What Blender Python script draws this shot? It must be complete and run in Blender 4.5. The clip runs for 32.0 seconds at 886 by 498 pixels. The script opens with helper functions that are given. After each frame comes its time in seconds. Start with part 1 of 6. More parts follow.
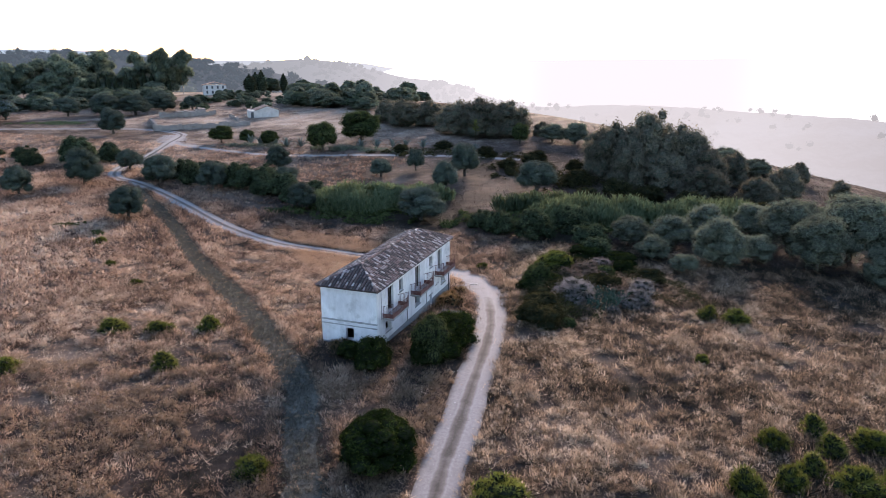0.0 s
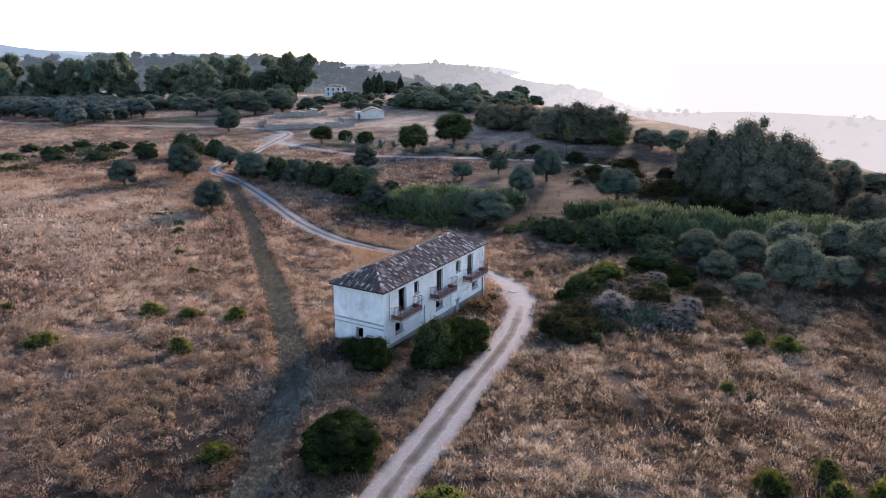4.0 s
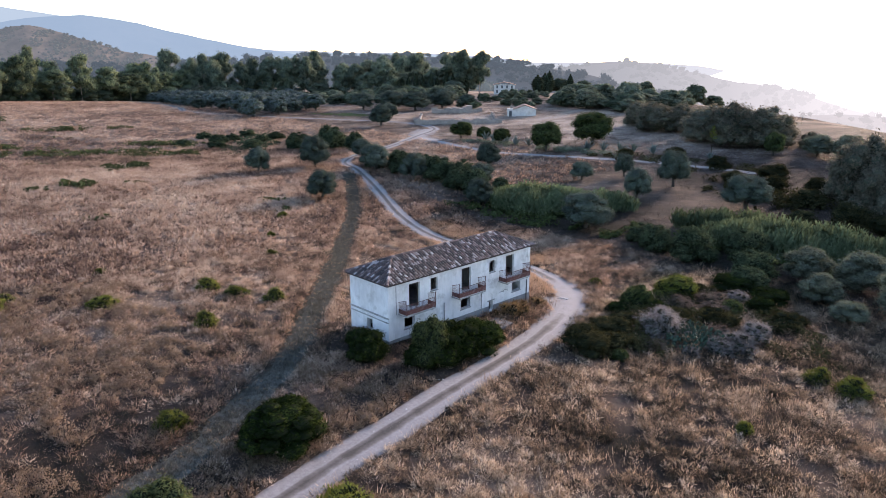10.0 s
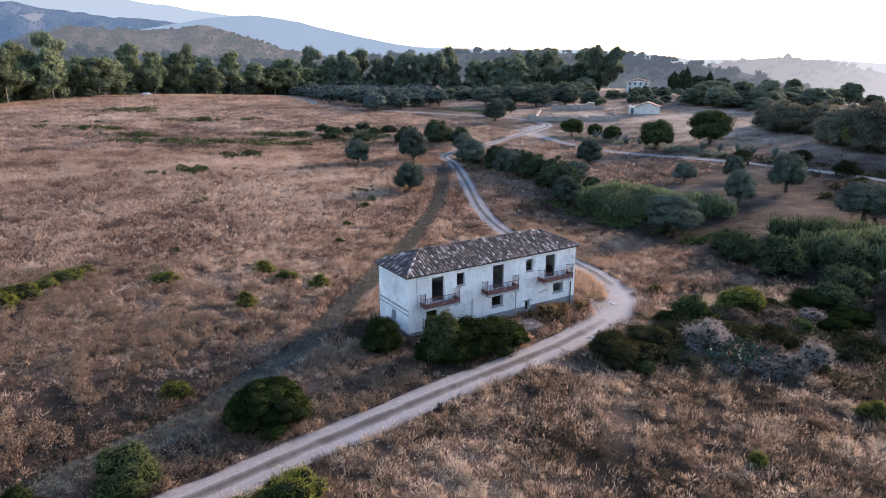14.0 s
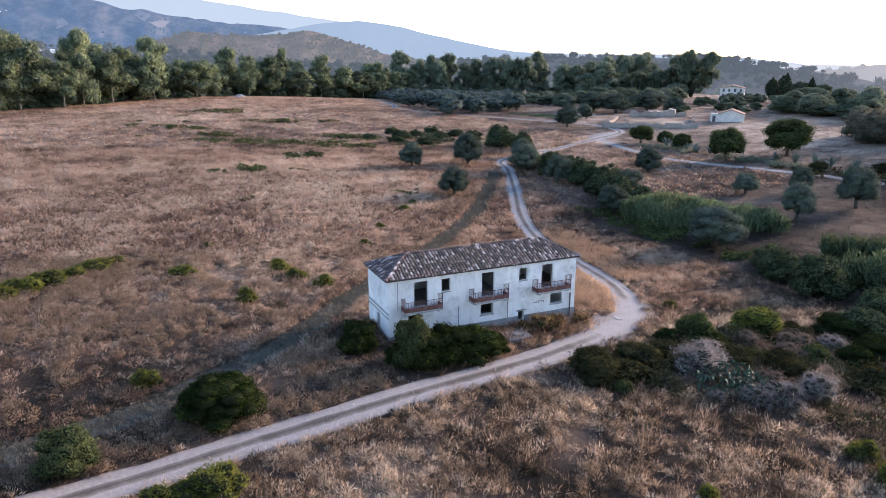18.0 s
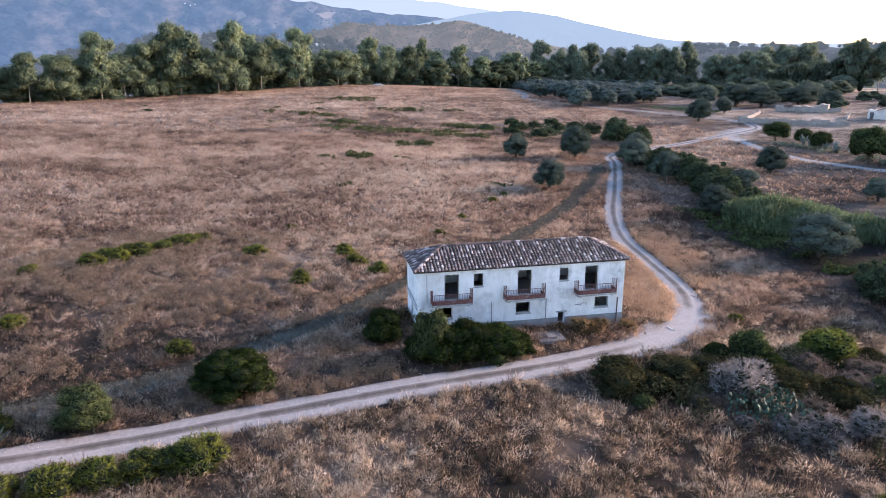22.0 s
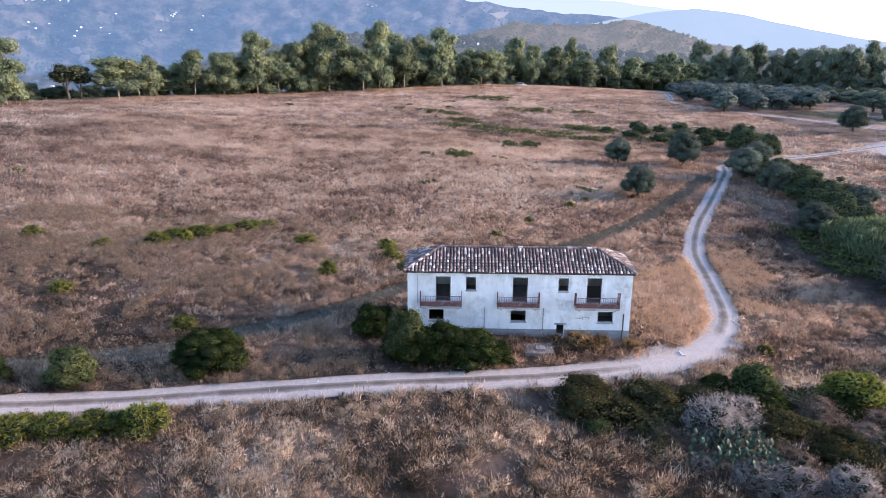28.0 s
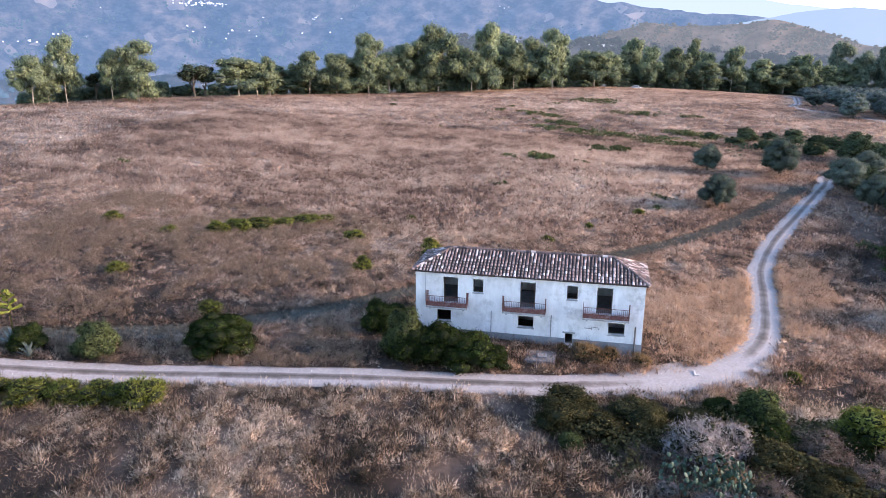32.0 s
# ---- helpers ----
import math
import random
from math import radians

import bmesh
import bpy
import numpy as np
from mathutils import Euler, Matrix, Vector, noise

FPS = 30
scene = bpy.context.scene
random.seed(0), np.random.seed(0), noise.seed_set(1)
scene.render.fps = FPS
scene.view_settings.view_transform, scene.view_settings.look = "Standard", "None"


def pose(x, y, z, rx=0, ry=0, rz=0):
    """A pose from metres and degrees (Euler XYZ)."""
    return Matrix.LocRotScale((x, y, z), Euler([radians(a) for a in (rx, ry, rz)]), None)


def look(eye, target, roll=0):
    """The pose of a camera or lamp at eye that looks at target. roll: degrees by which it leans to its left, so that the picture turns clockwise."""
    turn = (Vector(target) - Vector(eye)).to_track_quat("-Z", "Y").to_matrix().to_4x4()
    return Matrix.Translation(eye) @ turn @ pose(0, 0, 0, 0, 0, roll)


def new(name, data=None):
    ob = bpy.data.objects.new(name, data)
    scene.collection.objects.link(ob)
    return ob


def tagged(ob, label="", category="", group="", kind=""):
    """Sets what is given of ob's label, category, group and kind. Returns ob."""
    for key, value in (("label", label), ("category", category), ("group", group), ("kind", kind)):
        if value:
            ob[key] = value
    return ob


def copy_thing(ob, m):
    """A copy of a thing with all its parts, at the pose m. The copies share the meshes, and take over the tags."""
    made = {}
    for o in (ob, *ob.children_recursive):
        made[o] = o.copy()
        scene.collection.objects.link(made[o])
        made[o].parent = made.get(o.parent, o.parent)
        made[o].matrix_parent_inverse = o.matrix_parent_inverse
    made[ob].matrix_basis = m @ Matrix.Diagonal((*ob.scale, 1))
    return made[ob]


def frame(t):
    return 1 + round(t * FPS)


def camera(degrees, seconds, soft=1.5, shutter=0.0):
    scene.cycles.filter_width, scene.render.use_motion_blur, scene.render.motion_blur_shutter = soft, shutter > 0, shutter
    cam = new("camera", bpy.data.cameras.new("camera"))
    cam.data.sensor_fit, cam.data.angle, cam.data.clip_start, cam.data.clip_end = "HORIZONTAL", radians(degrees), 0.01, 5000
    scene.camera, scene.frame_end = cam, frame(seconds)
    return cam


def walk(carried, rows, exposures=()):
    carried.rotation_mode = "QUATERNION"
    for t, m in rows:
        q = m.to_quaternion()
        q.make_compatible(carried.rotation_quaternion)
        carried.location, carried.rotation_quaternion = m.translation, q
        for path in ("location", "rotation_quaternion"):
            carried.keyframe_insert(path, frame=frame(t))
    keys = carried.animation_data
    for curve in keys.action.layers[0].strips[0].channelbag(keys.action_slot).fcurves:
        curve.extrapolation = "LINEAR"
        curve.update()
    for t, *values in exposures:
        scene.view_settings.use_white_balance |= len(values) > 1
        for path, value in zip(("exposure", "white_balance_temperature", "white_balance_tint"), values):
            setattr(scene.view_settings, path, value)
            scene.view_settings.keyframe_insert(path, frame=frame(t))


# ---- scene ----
cam = camera(64.9, 32.0, soft=0.8)
PATH = [
    (0, (-1.25, -2.457, 25.372), (-1.9, -0.645, 24.832), 0.0),
    (0.5, (-0.129, -1.967, 25.343), (-0.831, -0.171, 24.811), -0.1),
    (1, (0.946, -1.472, 25.343), (0.213, 0.309, 24.804), -0.1),
    (1.5, (2.018, -0.912, 25.354), (1.252, 0.855, 24.814), -0.0),
    (2, (3.032, -0.319, 25.361), (2.23, 1.431, 24.821), -0.0),
    (2.5, (4.016, 0.309, 25.33), (3.174, 2.043, 24.795), 0.0),
    (4.5, (7.955, 2.951, 25.177), (6.944, 4.593, 24.645), -0.0),
    (5, (8.922, 3.726, 25.114), (7.875, 5.344, 24.582), -0.0),
    (5.5, (9.864, 4.495, 25.035), (8.76, 6.076, 24.504), 0.0),
    (6, (10.784, 5.326, 24.969), (9.641, 6.876, 24.43), -0.1),
    (6.5, (11.609, 6.095, 24.948), (10.426, 7.613, 24.403), 0.1),
    (7, (12.498, 6.856, 24.882), (11.274, 8.34, 24.334), -0.0),
    (7.5, (13.314, 7.72, 24.843), (12.064, 9.182, 24.295), 0.0),
    (8, (14.178, 8.642, 24.793), (12.9, 10.08, 24.247), -0.0),
    (8.5, (15.046, 9.582, 24.721), (13.74, 10.997, 24.179), -0.1),
    (9, (15.84, 10.511, 24.657), (14.512, 11.906, 24.118), -0.1),
    (9.5, (16.542, 11.364, 24.617), (15.185, 12.732, 24.083), -0.1),
    (10, (17.34, 12.271, 24.626), (15.952, 13.608, 24.093), -0.1),
    (10.5, (18.112, 13.109, 24.627), (16.694, 14.415, 24.092), -0.1),
    (11, (18.861, 14.092, 24.587), (17.407, 15.357, 24.053), -0.2),
    (11.5, (19.57, 15.072, 24.522), (18.089, 16.305, 23.987), -0.2),
    (12, (20.259, 16.065, 24.442), (18.741, 17.252, 23.908), -0.3),
    (12.5, (20.9, 17.081, 24.389), (19.348, 18.222, 23.852), -0.3),
    (13, (21.498, 18.045, 24.307), (19.922, 19.152, 23.766), -0.3),
    (13.5, (22.022, 19.081, 24.238), (20.42, 20.149, 23.698), -0.2),
    (14, (22.555, 20.146, 24.17), (20.925, 21.171, 23.63), -0.2),
    (14.5, (23.104, 21.128, 24.171), (21.449, 22.114, 23.632), -0.2),
    (15, (23.636, 22.184, 24.142), (21.953, 23.12, 23.601), -0.2),
    (15.5, (24.112, 23.251, 24.072), (22.403, 24.137, 23.528), -0.1),
    (17.5, (25.98, 27.619, 24.036), (24.232, 28.428, 23.5), -0.1),
    (18, (26.417, 28.589, 24.039), (24.655, 29.374, 23.512), -0.1),
    (18.5, (26.817, 29.658, 24.053), (25.041, 30.413, 23.529), -0.1),
    (19, (27.131, 30.78, 24.037), (25.334, 31.485, 23.513), -0.2),
    (19.5, (27.393, 31.809, 23.974), (25.572, 32.447, 23.448), -0.2),
    (20, (27.664, 32.992, 23.991), (25.826, 33.57, 23.456), -0.2),
    (20.5, (27.953, 34.158, 24.025), (26.104, 34.695, 23.485), -0.3),
    (21, (28.205, 35.335, 24.062), (26.342, 35.816, 23.517), -0.3),
    (21.5, (28.4, 36.43, 24.06), (26.527, 36.865, 23.51), -0.2),
    (22, (28.56, 37.521, 24.088), (26.678, 37.912, 23.535), -0.1),
    (22.5, (28.71, 38.586, 24.091), (26.818, 38.919, 23.535), -0.1),
    (23, (28.895, 39.694, 24.111), (26.996, 39.969, 23.55), -0.0),
    (23.5, (28.99, 40.848, 24.131), (27.087, 41.081, 23.564), -0.1),
    (24, (29.106, 42.054, 24.076), (27.198, 42.248, 23.508), -0.0),
    (24.5, (29.192, 43.256, 24.037), (27.281, 43.425, 23.471), -0.0),
    (25, (29.222, 44.357, 23.994), (27.308, 44.501, 23.43), 0.0),
    (25.5, (29.295, 45.482, 23.976), (27.379, 45.59, 23.415), -0.2),
    (27.5, (29.385, 49.959, 24.032), (27.463, 49.934, 23.479), 0.2),
    (28, (29.272, 51.002, 24.071), (27.352, 50.941, 23.517), 0.2),
    (28.5, (29.233, 52.072, 24.056), (27.315, 51.955, 23.5), 0.1),
    (29, (29.17, 53.185, 24.052), (27.258, 53.009, 23.493), 0.1),
    (29.5, (29.031, 54.41, 24.006), (27.126, 54.171, 23.443), -0.1),
    (30, (28.795, 55.639, 23.995), (26.894, 55.382, 23.43), -0.1),
    (30.5, (28.637, 56.775, 23.995), (26.735, 56.515, 23.435), 0.1),
    (31, (28.516, 57.878, 23.978), (26.617, 57.58, 23.426), 0.1),
    (31.5, (28.347, 59.008, 23.978), (26.456, 58.658, 23.427), 0.3),
    (32, (28.189, 60.101, 24.018), (26.31, 59.694, 23.467), 0.2),
]
walk(cam, [(t, look(eye, target, roll)) for t, eye, target, roll in PATH], [(0, 1.76, 6480, 18), (9, 1.82, 6480, 18), (15, 1.88, 6450, 18), (22, 2.12, 6380, 20), (32, 2.36, 6320, 21)])

# ---- world, sun, exposure ----
SUN_UP, SUN_TURN = 16.0, 5.0          # degrees above the horizon, degrees from +y towards -x
world = bpy.data.worlds.new("world")
scene.world = world
world.use_nodes = True
wn = world.node_tree.nodes
sky = wn.new("ShaderNodeTexSky")
sky.sky_type = 'NISHITA'
sky.sun_disc = False
sky.sun_elevation = radians(SUN_UP)
sky.sun_rotation = radians(-SUN_TURN)
sky.air_density, sky.dust_density, sky.ozone_density = 1.0, 0.5, 2.0
wn["Background"].inputs["Strength"].default_value = 0.15
world.node_tree.links.new(sky.outputs[0], wn["Background"].inputs["Color"])
sun = new("sun", bpy.data.lights.new("sun", 'SUN'))
sun.data.energy, sun.data.angle, sun.data.color = 2.6, radians(14.0), (1.0, 0.76, 0.57)
sun_from = Vector((-math.sin(radians(SUN_TURN)) * math.cos(radians(SUN_UP)), math.cos(radians(SUN_TURN)) * math.cos(radians(SUN_UP)), math.sin(radians(SUN_UP))))
sun.matrix_world = look(sun_from * 200, (0, 0, 0))


# ---- materials ----
def material(name, rough=0.8, metal=0.0):
    m = bpy.data.materials.new(name)
    m.use_nodes = True
    b = m.node_tree.nodes["Principled BSDF"]
    b.inputs["Roughness"].default_value, b.inputs["Metallic"].default_value = rough, metal
    b.inputs["Specular IOR Level"].default_value = 0.25
    return m, m.node_tree.nodes, m.node_tree.links, b


def ramp(nodes, stops):
    r = nodes.new("ShaderNodeValToRGB")
    e = r.color_ramp.elements
    while len(e) < len(stops):
        e.new(0.5)
    for k, (p, col) in zip(e, stops):
        k.position, k.color = p, (*col, 1)
    return r


def noise_tex(nodes, links, scale, detail=4, rough=0.6, coords="Object", stretch=None):
    tc = nodes.new("ShaderNodeTexCoord")
    n = nodes.new("ShaderNodeTexNoise")
    n.inputs["Scale"].default_value, n.inputs["Detail"].default_value, n.inputs["Roughness"].default_value = scale, detail, rough
    if stretch:
        mp = nodes.new("ShaderNodeMapping")
        mp.inputs["Scale"].default_value = stretch
        links.new(tc.outputs[coords], mp.inputs[0])
        links.new(mp.outputs[0], n.inputs["Vector"])
    else:
        links.new(tc.outputs[coords], n.inputs["Vector"])
    return n


def bump(nodes, links, b, height, strength, distance=0.02):
    k = nodes.new("ShaderNodeBump")
    k.inputs["Strength"].default_value, k.inputs["Distance"].default_value = strength, distance
    links.new(height, k.inputs["Height"])
    links.new(k.outputs[0], b.inputs["Normal"])


def mix(nodes, links, a, b_, fac, mode='MIX'):
    k = nodes.new("ShaderNodeMix")
    k.data_type, k.blend_type = 'RGBA', mode
    for s, v in ((k.inputs[0], fac), (k.inputs[6], a), (k.inputs[7], b_)):
        if hasattr(v, "links"):
            links.new(v, s)
        elif isinstance(v, float):
            s.default_value = v
        else:
            s.default_value = (*v, 1)
    return k.outputs[2]


def two_scale(name, dark, light, s1, s2, rough=0.85, bumpy=0.3, dist=0.02, tint=None, s3=0.35, metal=0.0, stretch=None):
    """Colour from dark to light by a fine and a coarse noise, with relief; tint: stains of a third colour."""
    m, n, l, b = material(name, rough, metal)
    a1, a2 = noise_tex(n, l, s1, 5, 0.65, stretch=stretch), noise_tex(n, l, s2, 4, 0.6)
    ma = n.new("ShaderNodeMath")
    ma.operation = 'MULTIPLY_ADD'
    ma.inputs[1].default_value, ma.inputs[2].default_value = 0.6, -0.02
    l.new(a1.outputs[0], ma.inputs[0])
    mb = n.new("ShaderNodeMath")
    mb.operation = 'MULTIPLY_ADD'
    mb.inputs[1].default_value = 0.45
    l.new(a2.outputs[0], mb.inputs[0])
    l.new(ma.outputs[0], mb.inputs[2])
    r = ramp(n, [(0.32, dark), (0.72, light)])
    l.new(mb.outputs[0], r.inputs[0])
    out = r.outputs[0]
    if tint:
        a3 = noise_tex(n, l, s3, 5, 0.7)
        r3 = ramp(n, [(0.52, (0, 0, 0)), (0.68, (1, 1, 1))])
        l.new(a3.outputs[0], r3.inputs[0])
        out = mix(n, l, out, tint, r3.outputs[0])
    l.new(out, b.inputs["Base Color"])
    bump(n, l, b, a1.outputs[0], bumpy, dist)
    return m


def leafy(name, dark, mid, light, rough=0.6, thin=0.25):
    """Leaves: every leaf its own shade, some light passing through."""
    m, n, l, b = material(name, rough)
    g = n.new("ShaderNodeNewGeometry")
    big = noise_tex(n, l, 3.0, 2)
    mx = n.new("ShaderNodeMath")
    mx.operation = 'MULTIPLY_ADD'
    mx.inputs[1].default_value = 0.22
    l.new(g.outputs["Random Per Island"], mx.inputs[0])
    k = n.new("ShaderNodeMath")
    k.operation = 'MULTIPLY'
    k.inputs[1].default_value = 0.78
    l.new(big.outputs[0], k.inputs[0])
    l.new(k.outputs[0], mx.inputs[2])
    r = ramp(n, [(0.1, dark), (0.5, mid), (0.95, light)])
    l.new(mx.outputs[0], r.inputs[0])
    oi = n.new("ShaderNodeObjectInfo")
    hs = n.new("ShaderNodeHueSaturation")
    v = n.new("ShaderNodeMath")
    v.operation = 'MULTIPLY_ADD'
    v.inputs[1].default_value, v.inputs[2].default_value = 0.5, 0.75
    l.new(oi.outputs["Random"], v.inputs[0])
    l.new(v.outputs[0], hs.inputs["Value"])
    l.new(r.outputs[0], hs.inputs["Color"])
    l.new(hs.outputs[0], b.inputs["Base Color"])
    b.inputs["Specular IOR Level"].default_value = 0.0
    b.inputs["Roughness"].default_value = 0.9
    tr = n.new("ShaderNodeBsdfTranslucent")
    l.new(hs.outputs[0], tr.inputs["Color"])
    ms = n.new("ShaderNodeMixShader")
    ms.inputs[0].default_value = thin
    l.new(b.outputs[0], ms.inputs[1])
    l.new(tr.outputs[0], ms.inputs[2])
    l.new(ms.outputs[0], n["Material Output"].inputs["Surface"])
    return m


def toned(name, stops, rough=0.95, relief=0.0, island=0.0, thin=0.0):
    """Ground and grass: colour from the 'tone' of the land, broken up by noise."""
    m, n, l, b = material(name, rough)
    b.inputs["Specular IOR Level"].default_value = 0.1
    at = n.new("ShaderNodeAttribute")
    at.attribute_name = "tone"
    fine, coarse = noise_tex(n, l, 2.1, 7, 0.78), noise_tex(n, l, 0.16, 5, 0.65)
    parts = [(fine.outputs[0], 0.6), (coarse.outputs[0], 0.22)]
    if island:
        parts[0] = (n.new("ShaderNodeNewGeometry").outputs["Random Per Island"], island)
    total = at.outputs["Fac"]
    for s, w in parts:
        k = n.new("ShaderNodeMath")
        k.operation = 'MULTIPLY_ADD'
        k.inputs[1].default_value = w
        l.new(s, k.inputs[0])
        sub = n.new("ShaderNodeMath")
        sub.operation = 'SUBTRACT'
        sub.inputs[1].default_value = w * 0.5
        l.new(total, sub.inputs[0])
        l.new(sub.outputs[0], k.inputs[2])
        total = k.outputs[0]
    r = ramp(n, stops)
    l.new(total, r.inputs[0])
    l.new(r.outputs[0], b.inputs["Base Color"])
    if relief:
        bump(n, l, b, fine.outputs[0], relief, 0.25)
    if thin:
        tr = n.new("ShaderNodeBsdfTranslucent")
        l.new(r.outputs[0], tr.inputs["Color"])
        ms = n.new("ShaderNodeMixShader")
        ms.inputs[0].default_value = thin
        l.new(b.outputs[0], ms.inputs[1])
        l.new(tr.outputs[0], ms.inputs[2])
        l.new(ms.outputs[0], n["Material Output"].inputs["Surface"])
    return m


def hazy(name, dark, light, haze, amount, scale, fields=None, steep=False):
    """Far land with the haze of kilometres of lit air put in as emission; its tone tells how near the sun's bearing it
    lies.
    """
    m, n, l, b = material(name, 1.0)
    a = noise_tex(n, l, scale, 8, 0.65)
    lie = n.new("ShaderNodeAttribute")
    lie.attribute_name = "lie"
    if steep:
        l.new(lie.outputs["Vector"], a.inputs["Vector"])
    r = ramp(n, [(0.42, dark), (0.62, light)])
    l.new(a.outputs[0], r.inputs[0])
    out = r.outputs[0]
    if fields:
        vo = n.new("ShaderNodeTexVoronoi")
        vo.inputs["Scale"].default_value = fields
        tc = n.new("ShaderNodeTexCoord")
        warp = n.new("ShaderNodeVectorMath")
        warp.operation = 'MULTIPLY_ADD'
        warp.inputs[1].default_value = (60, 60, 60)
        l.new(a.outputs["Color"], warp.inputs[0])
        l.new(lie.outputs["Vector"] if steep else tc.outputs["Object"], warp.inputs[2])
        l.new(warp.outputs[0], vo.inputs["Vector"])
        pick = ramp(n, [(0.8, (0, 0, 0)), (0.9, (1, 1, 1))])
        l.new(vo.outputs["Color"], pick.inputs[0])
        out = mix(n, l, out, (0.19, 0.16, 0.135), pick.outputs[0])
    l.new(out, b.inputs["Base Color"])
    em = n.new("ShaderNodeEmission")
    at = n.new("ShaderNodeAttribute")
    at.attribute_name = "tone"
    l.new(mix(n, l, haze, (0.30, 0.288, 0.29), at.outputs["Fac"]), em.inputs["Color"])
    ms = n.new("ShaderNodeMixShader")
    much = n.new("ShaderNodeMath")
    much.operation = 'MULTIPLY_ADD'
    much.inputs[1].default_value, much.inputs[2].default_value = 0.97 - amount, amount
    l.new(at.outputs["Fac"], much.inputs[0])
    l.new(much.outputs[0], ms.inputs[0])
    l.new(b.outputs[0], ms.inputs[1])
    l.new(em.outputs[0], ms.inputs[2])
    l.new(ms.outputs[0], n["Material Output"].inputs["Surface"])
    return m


# Low tones kept extra dark to deepen the shaded gaps between tussocks.
GROUND_STOPS = [(0.0, (0.014, 0.015, 0.010)), (0.26, (0.023, 0.018, 0.014)), (0.46, (0.055, 0.039, 0.030)), (0.66, (0.14, 0.099, 0.074)), (0.86, (0.27, 0.20, 0.148)), (1.0, (0.40, 0.31, 0.24))]
M_GROUND = toned("dry_field", GROUND_STOPS, relief=1.0)
M_GRASS = toned("dry_grass", [(0.0, (0.035, 0.038, 0.026)), (0.2, (0.088, 0.066, 0.051)), (0.42, (0.245, 0.16, 0.118)), (0.62, (0.47, 0.318, 0.222)), (0.82, (0.65, 0.465, 0.335)), (1.0, (0.74, 0.585, 0.44))], island=0.12, thin=0.5)
M_PALEGRASS = toned("bleached_stubble", [(0.0, (0.03, 0.032, 0.025)), (0.2, (0.055, 0.048, 0.043)), (0.42, (0.125, 0.103, 0.09)), (0.62, (0.245, 0.2, 0.17)), (0.82, (0.40, 0.335, 0.28)), (1.0, (0.54, 0.47, 0.40))], island=0.06, thin=0.5)
M_TAN = toned("tan_tussocks", [(0.0, (0.03, 0.03, 0.02)), (0.2, (0.075, 0.06, 0.044)), (0.42, (0.215, 0.152, 0.105)), (0.62, (0.48, 0.345, 0.235)), (0.82, (0.70, 0.53, 0.375)), (1.0, (0.82, 0.665, 0.50))], island=0.12, thin=0.5)
M_GREYGRASS = leafy("grey_track_grass", (0.045, 0.048, 0.039), (0.165, 0.163, 0.133), (0.40, 0.38, 0.315), 0.9, 0.3)
M_YOUNG = leafy("young_olive_leaf", (0.024, 0.032, 0.014), (0.075, 0.092, 0.038), (0.18, 0.19, 0.085), 0.55, 0.3)
M_STRAW = leafy("golden_straw", (0.17, 0.11, 0.07), (0.45, 0.30, 0.195), (0.68, 0.50, 0.36), 0.85, 0.5)
M_WEED = leafy("field_weed", (0.05, 0.036, 0.026), (0.30, 0.212, 0.145), (0.60, 0.455, 0.325), 0.8, 0.45)
# Reddish thistle brown; its darkest tone stands for small shadows between them.
M_THISTLE = leafy("withered_thistle", (0.022, 0.014, 0.012), (0.10, 0.062, 0.048), (0.36, 0.245, 0.19), 0.9, 0.4)
M_TRACK = two_scale("mown_track", (0.03, 0.031, 0.025), (0.19, 0.182, 0.15), 2.6, 0.8, 0.95, 1.0, 0.14, (0.125, 0.093, 0.065), 0.9)


def road_material():
    """Two pale wheel ruts, a grassy strip between them, earthy edges."""
    m, n, l, b = material("rutted_dirt", 0.95)
    at = n.new("ShaderNodeAttribute")
    at.attribute_name = "tone"
    fine, mid = noise_tex(n, l, 5.0, 6, 0.7), noise_tex(n, l, 0.6, 4, 0.6)
    k = n.new("ShaderNodeMath")
    k.operation = 'MULTIPLY_ADD'
    k.inputs[1].default_value = 0.6
    l.new(mid.outputs[0], k.inputs[0])
    off = n.new("ShaderNodeMath")
    off.operation = 'SUBTRACT'
    off.inputs[1].default_value = 0.3
    l.new(at.outputs["Fac"], off.inputs[0])
    l.new(off.outputs[0], k.inputs[2])
    r = ramp(n, [(0.0, (0.13, 0.105, 0.088)), (0.2, (0.25, 0.228, 0.215)), (0.5, (0.29, 0.27, 0.26)), (0.72, (0.165, 0.145, 0.132)), (0.95, (0.075, 0.066, 0.058))])
    l.new(k.outputs[0], r.inputs[0])
    rf = ramp(n, [(0.3, (0.72, 0.72, 0.72)), (0.7, (1.08, 1.08, 1.08))])
    l.new(fine.outputs[0], rf.inputs[0])
    l.new(mix(n, l, r.outputs[0], rf.outputs[0], 1.0, 'MULTIPLY'), b.inputs["Base Color"])
    bump(n, l, b, fine.outputs[0], 0.5, 0.05)
    return m


M_ROAD = road_material()
# Oak leaf lightened towards grey-brown to stand for haze before the sun.
M_HAZEOAK = leafy("haze_paled_oak_leaf", (0.065, 0.06, 0.045), (0.145, 0.135, 0.10), (0.27, 0.245, 0.18), 0.6, 0.45)
# Silvery olive green, made bluer to stand for haze over the grove.
M_HAZESILVER = leafy("hazy_silver_olive_leaf", (0.04, 0.055, 0.052), (0.10, 0.125, 0.118), (0.21, 0.24, 0.225), 0.6, 0.2)
M_HEDGE = leafy("hedge_leaf", (0.003, 0.005, 0.002), (0.014, 0.023, 0.007), (0.11, 0.135, 0.034), 0.6, 0.3)
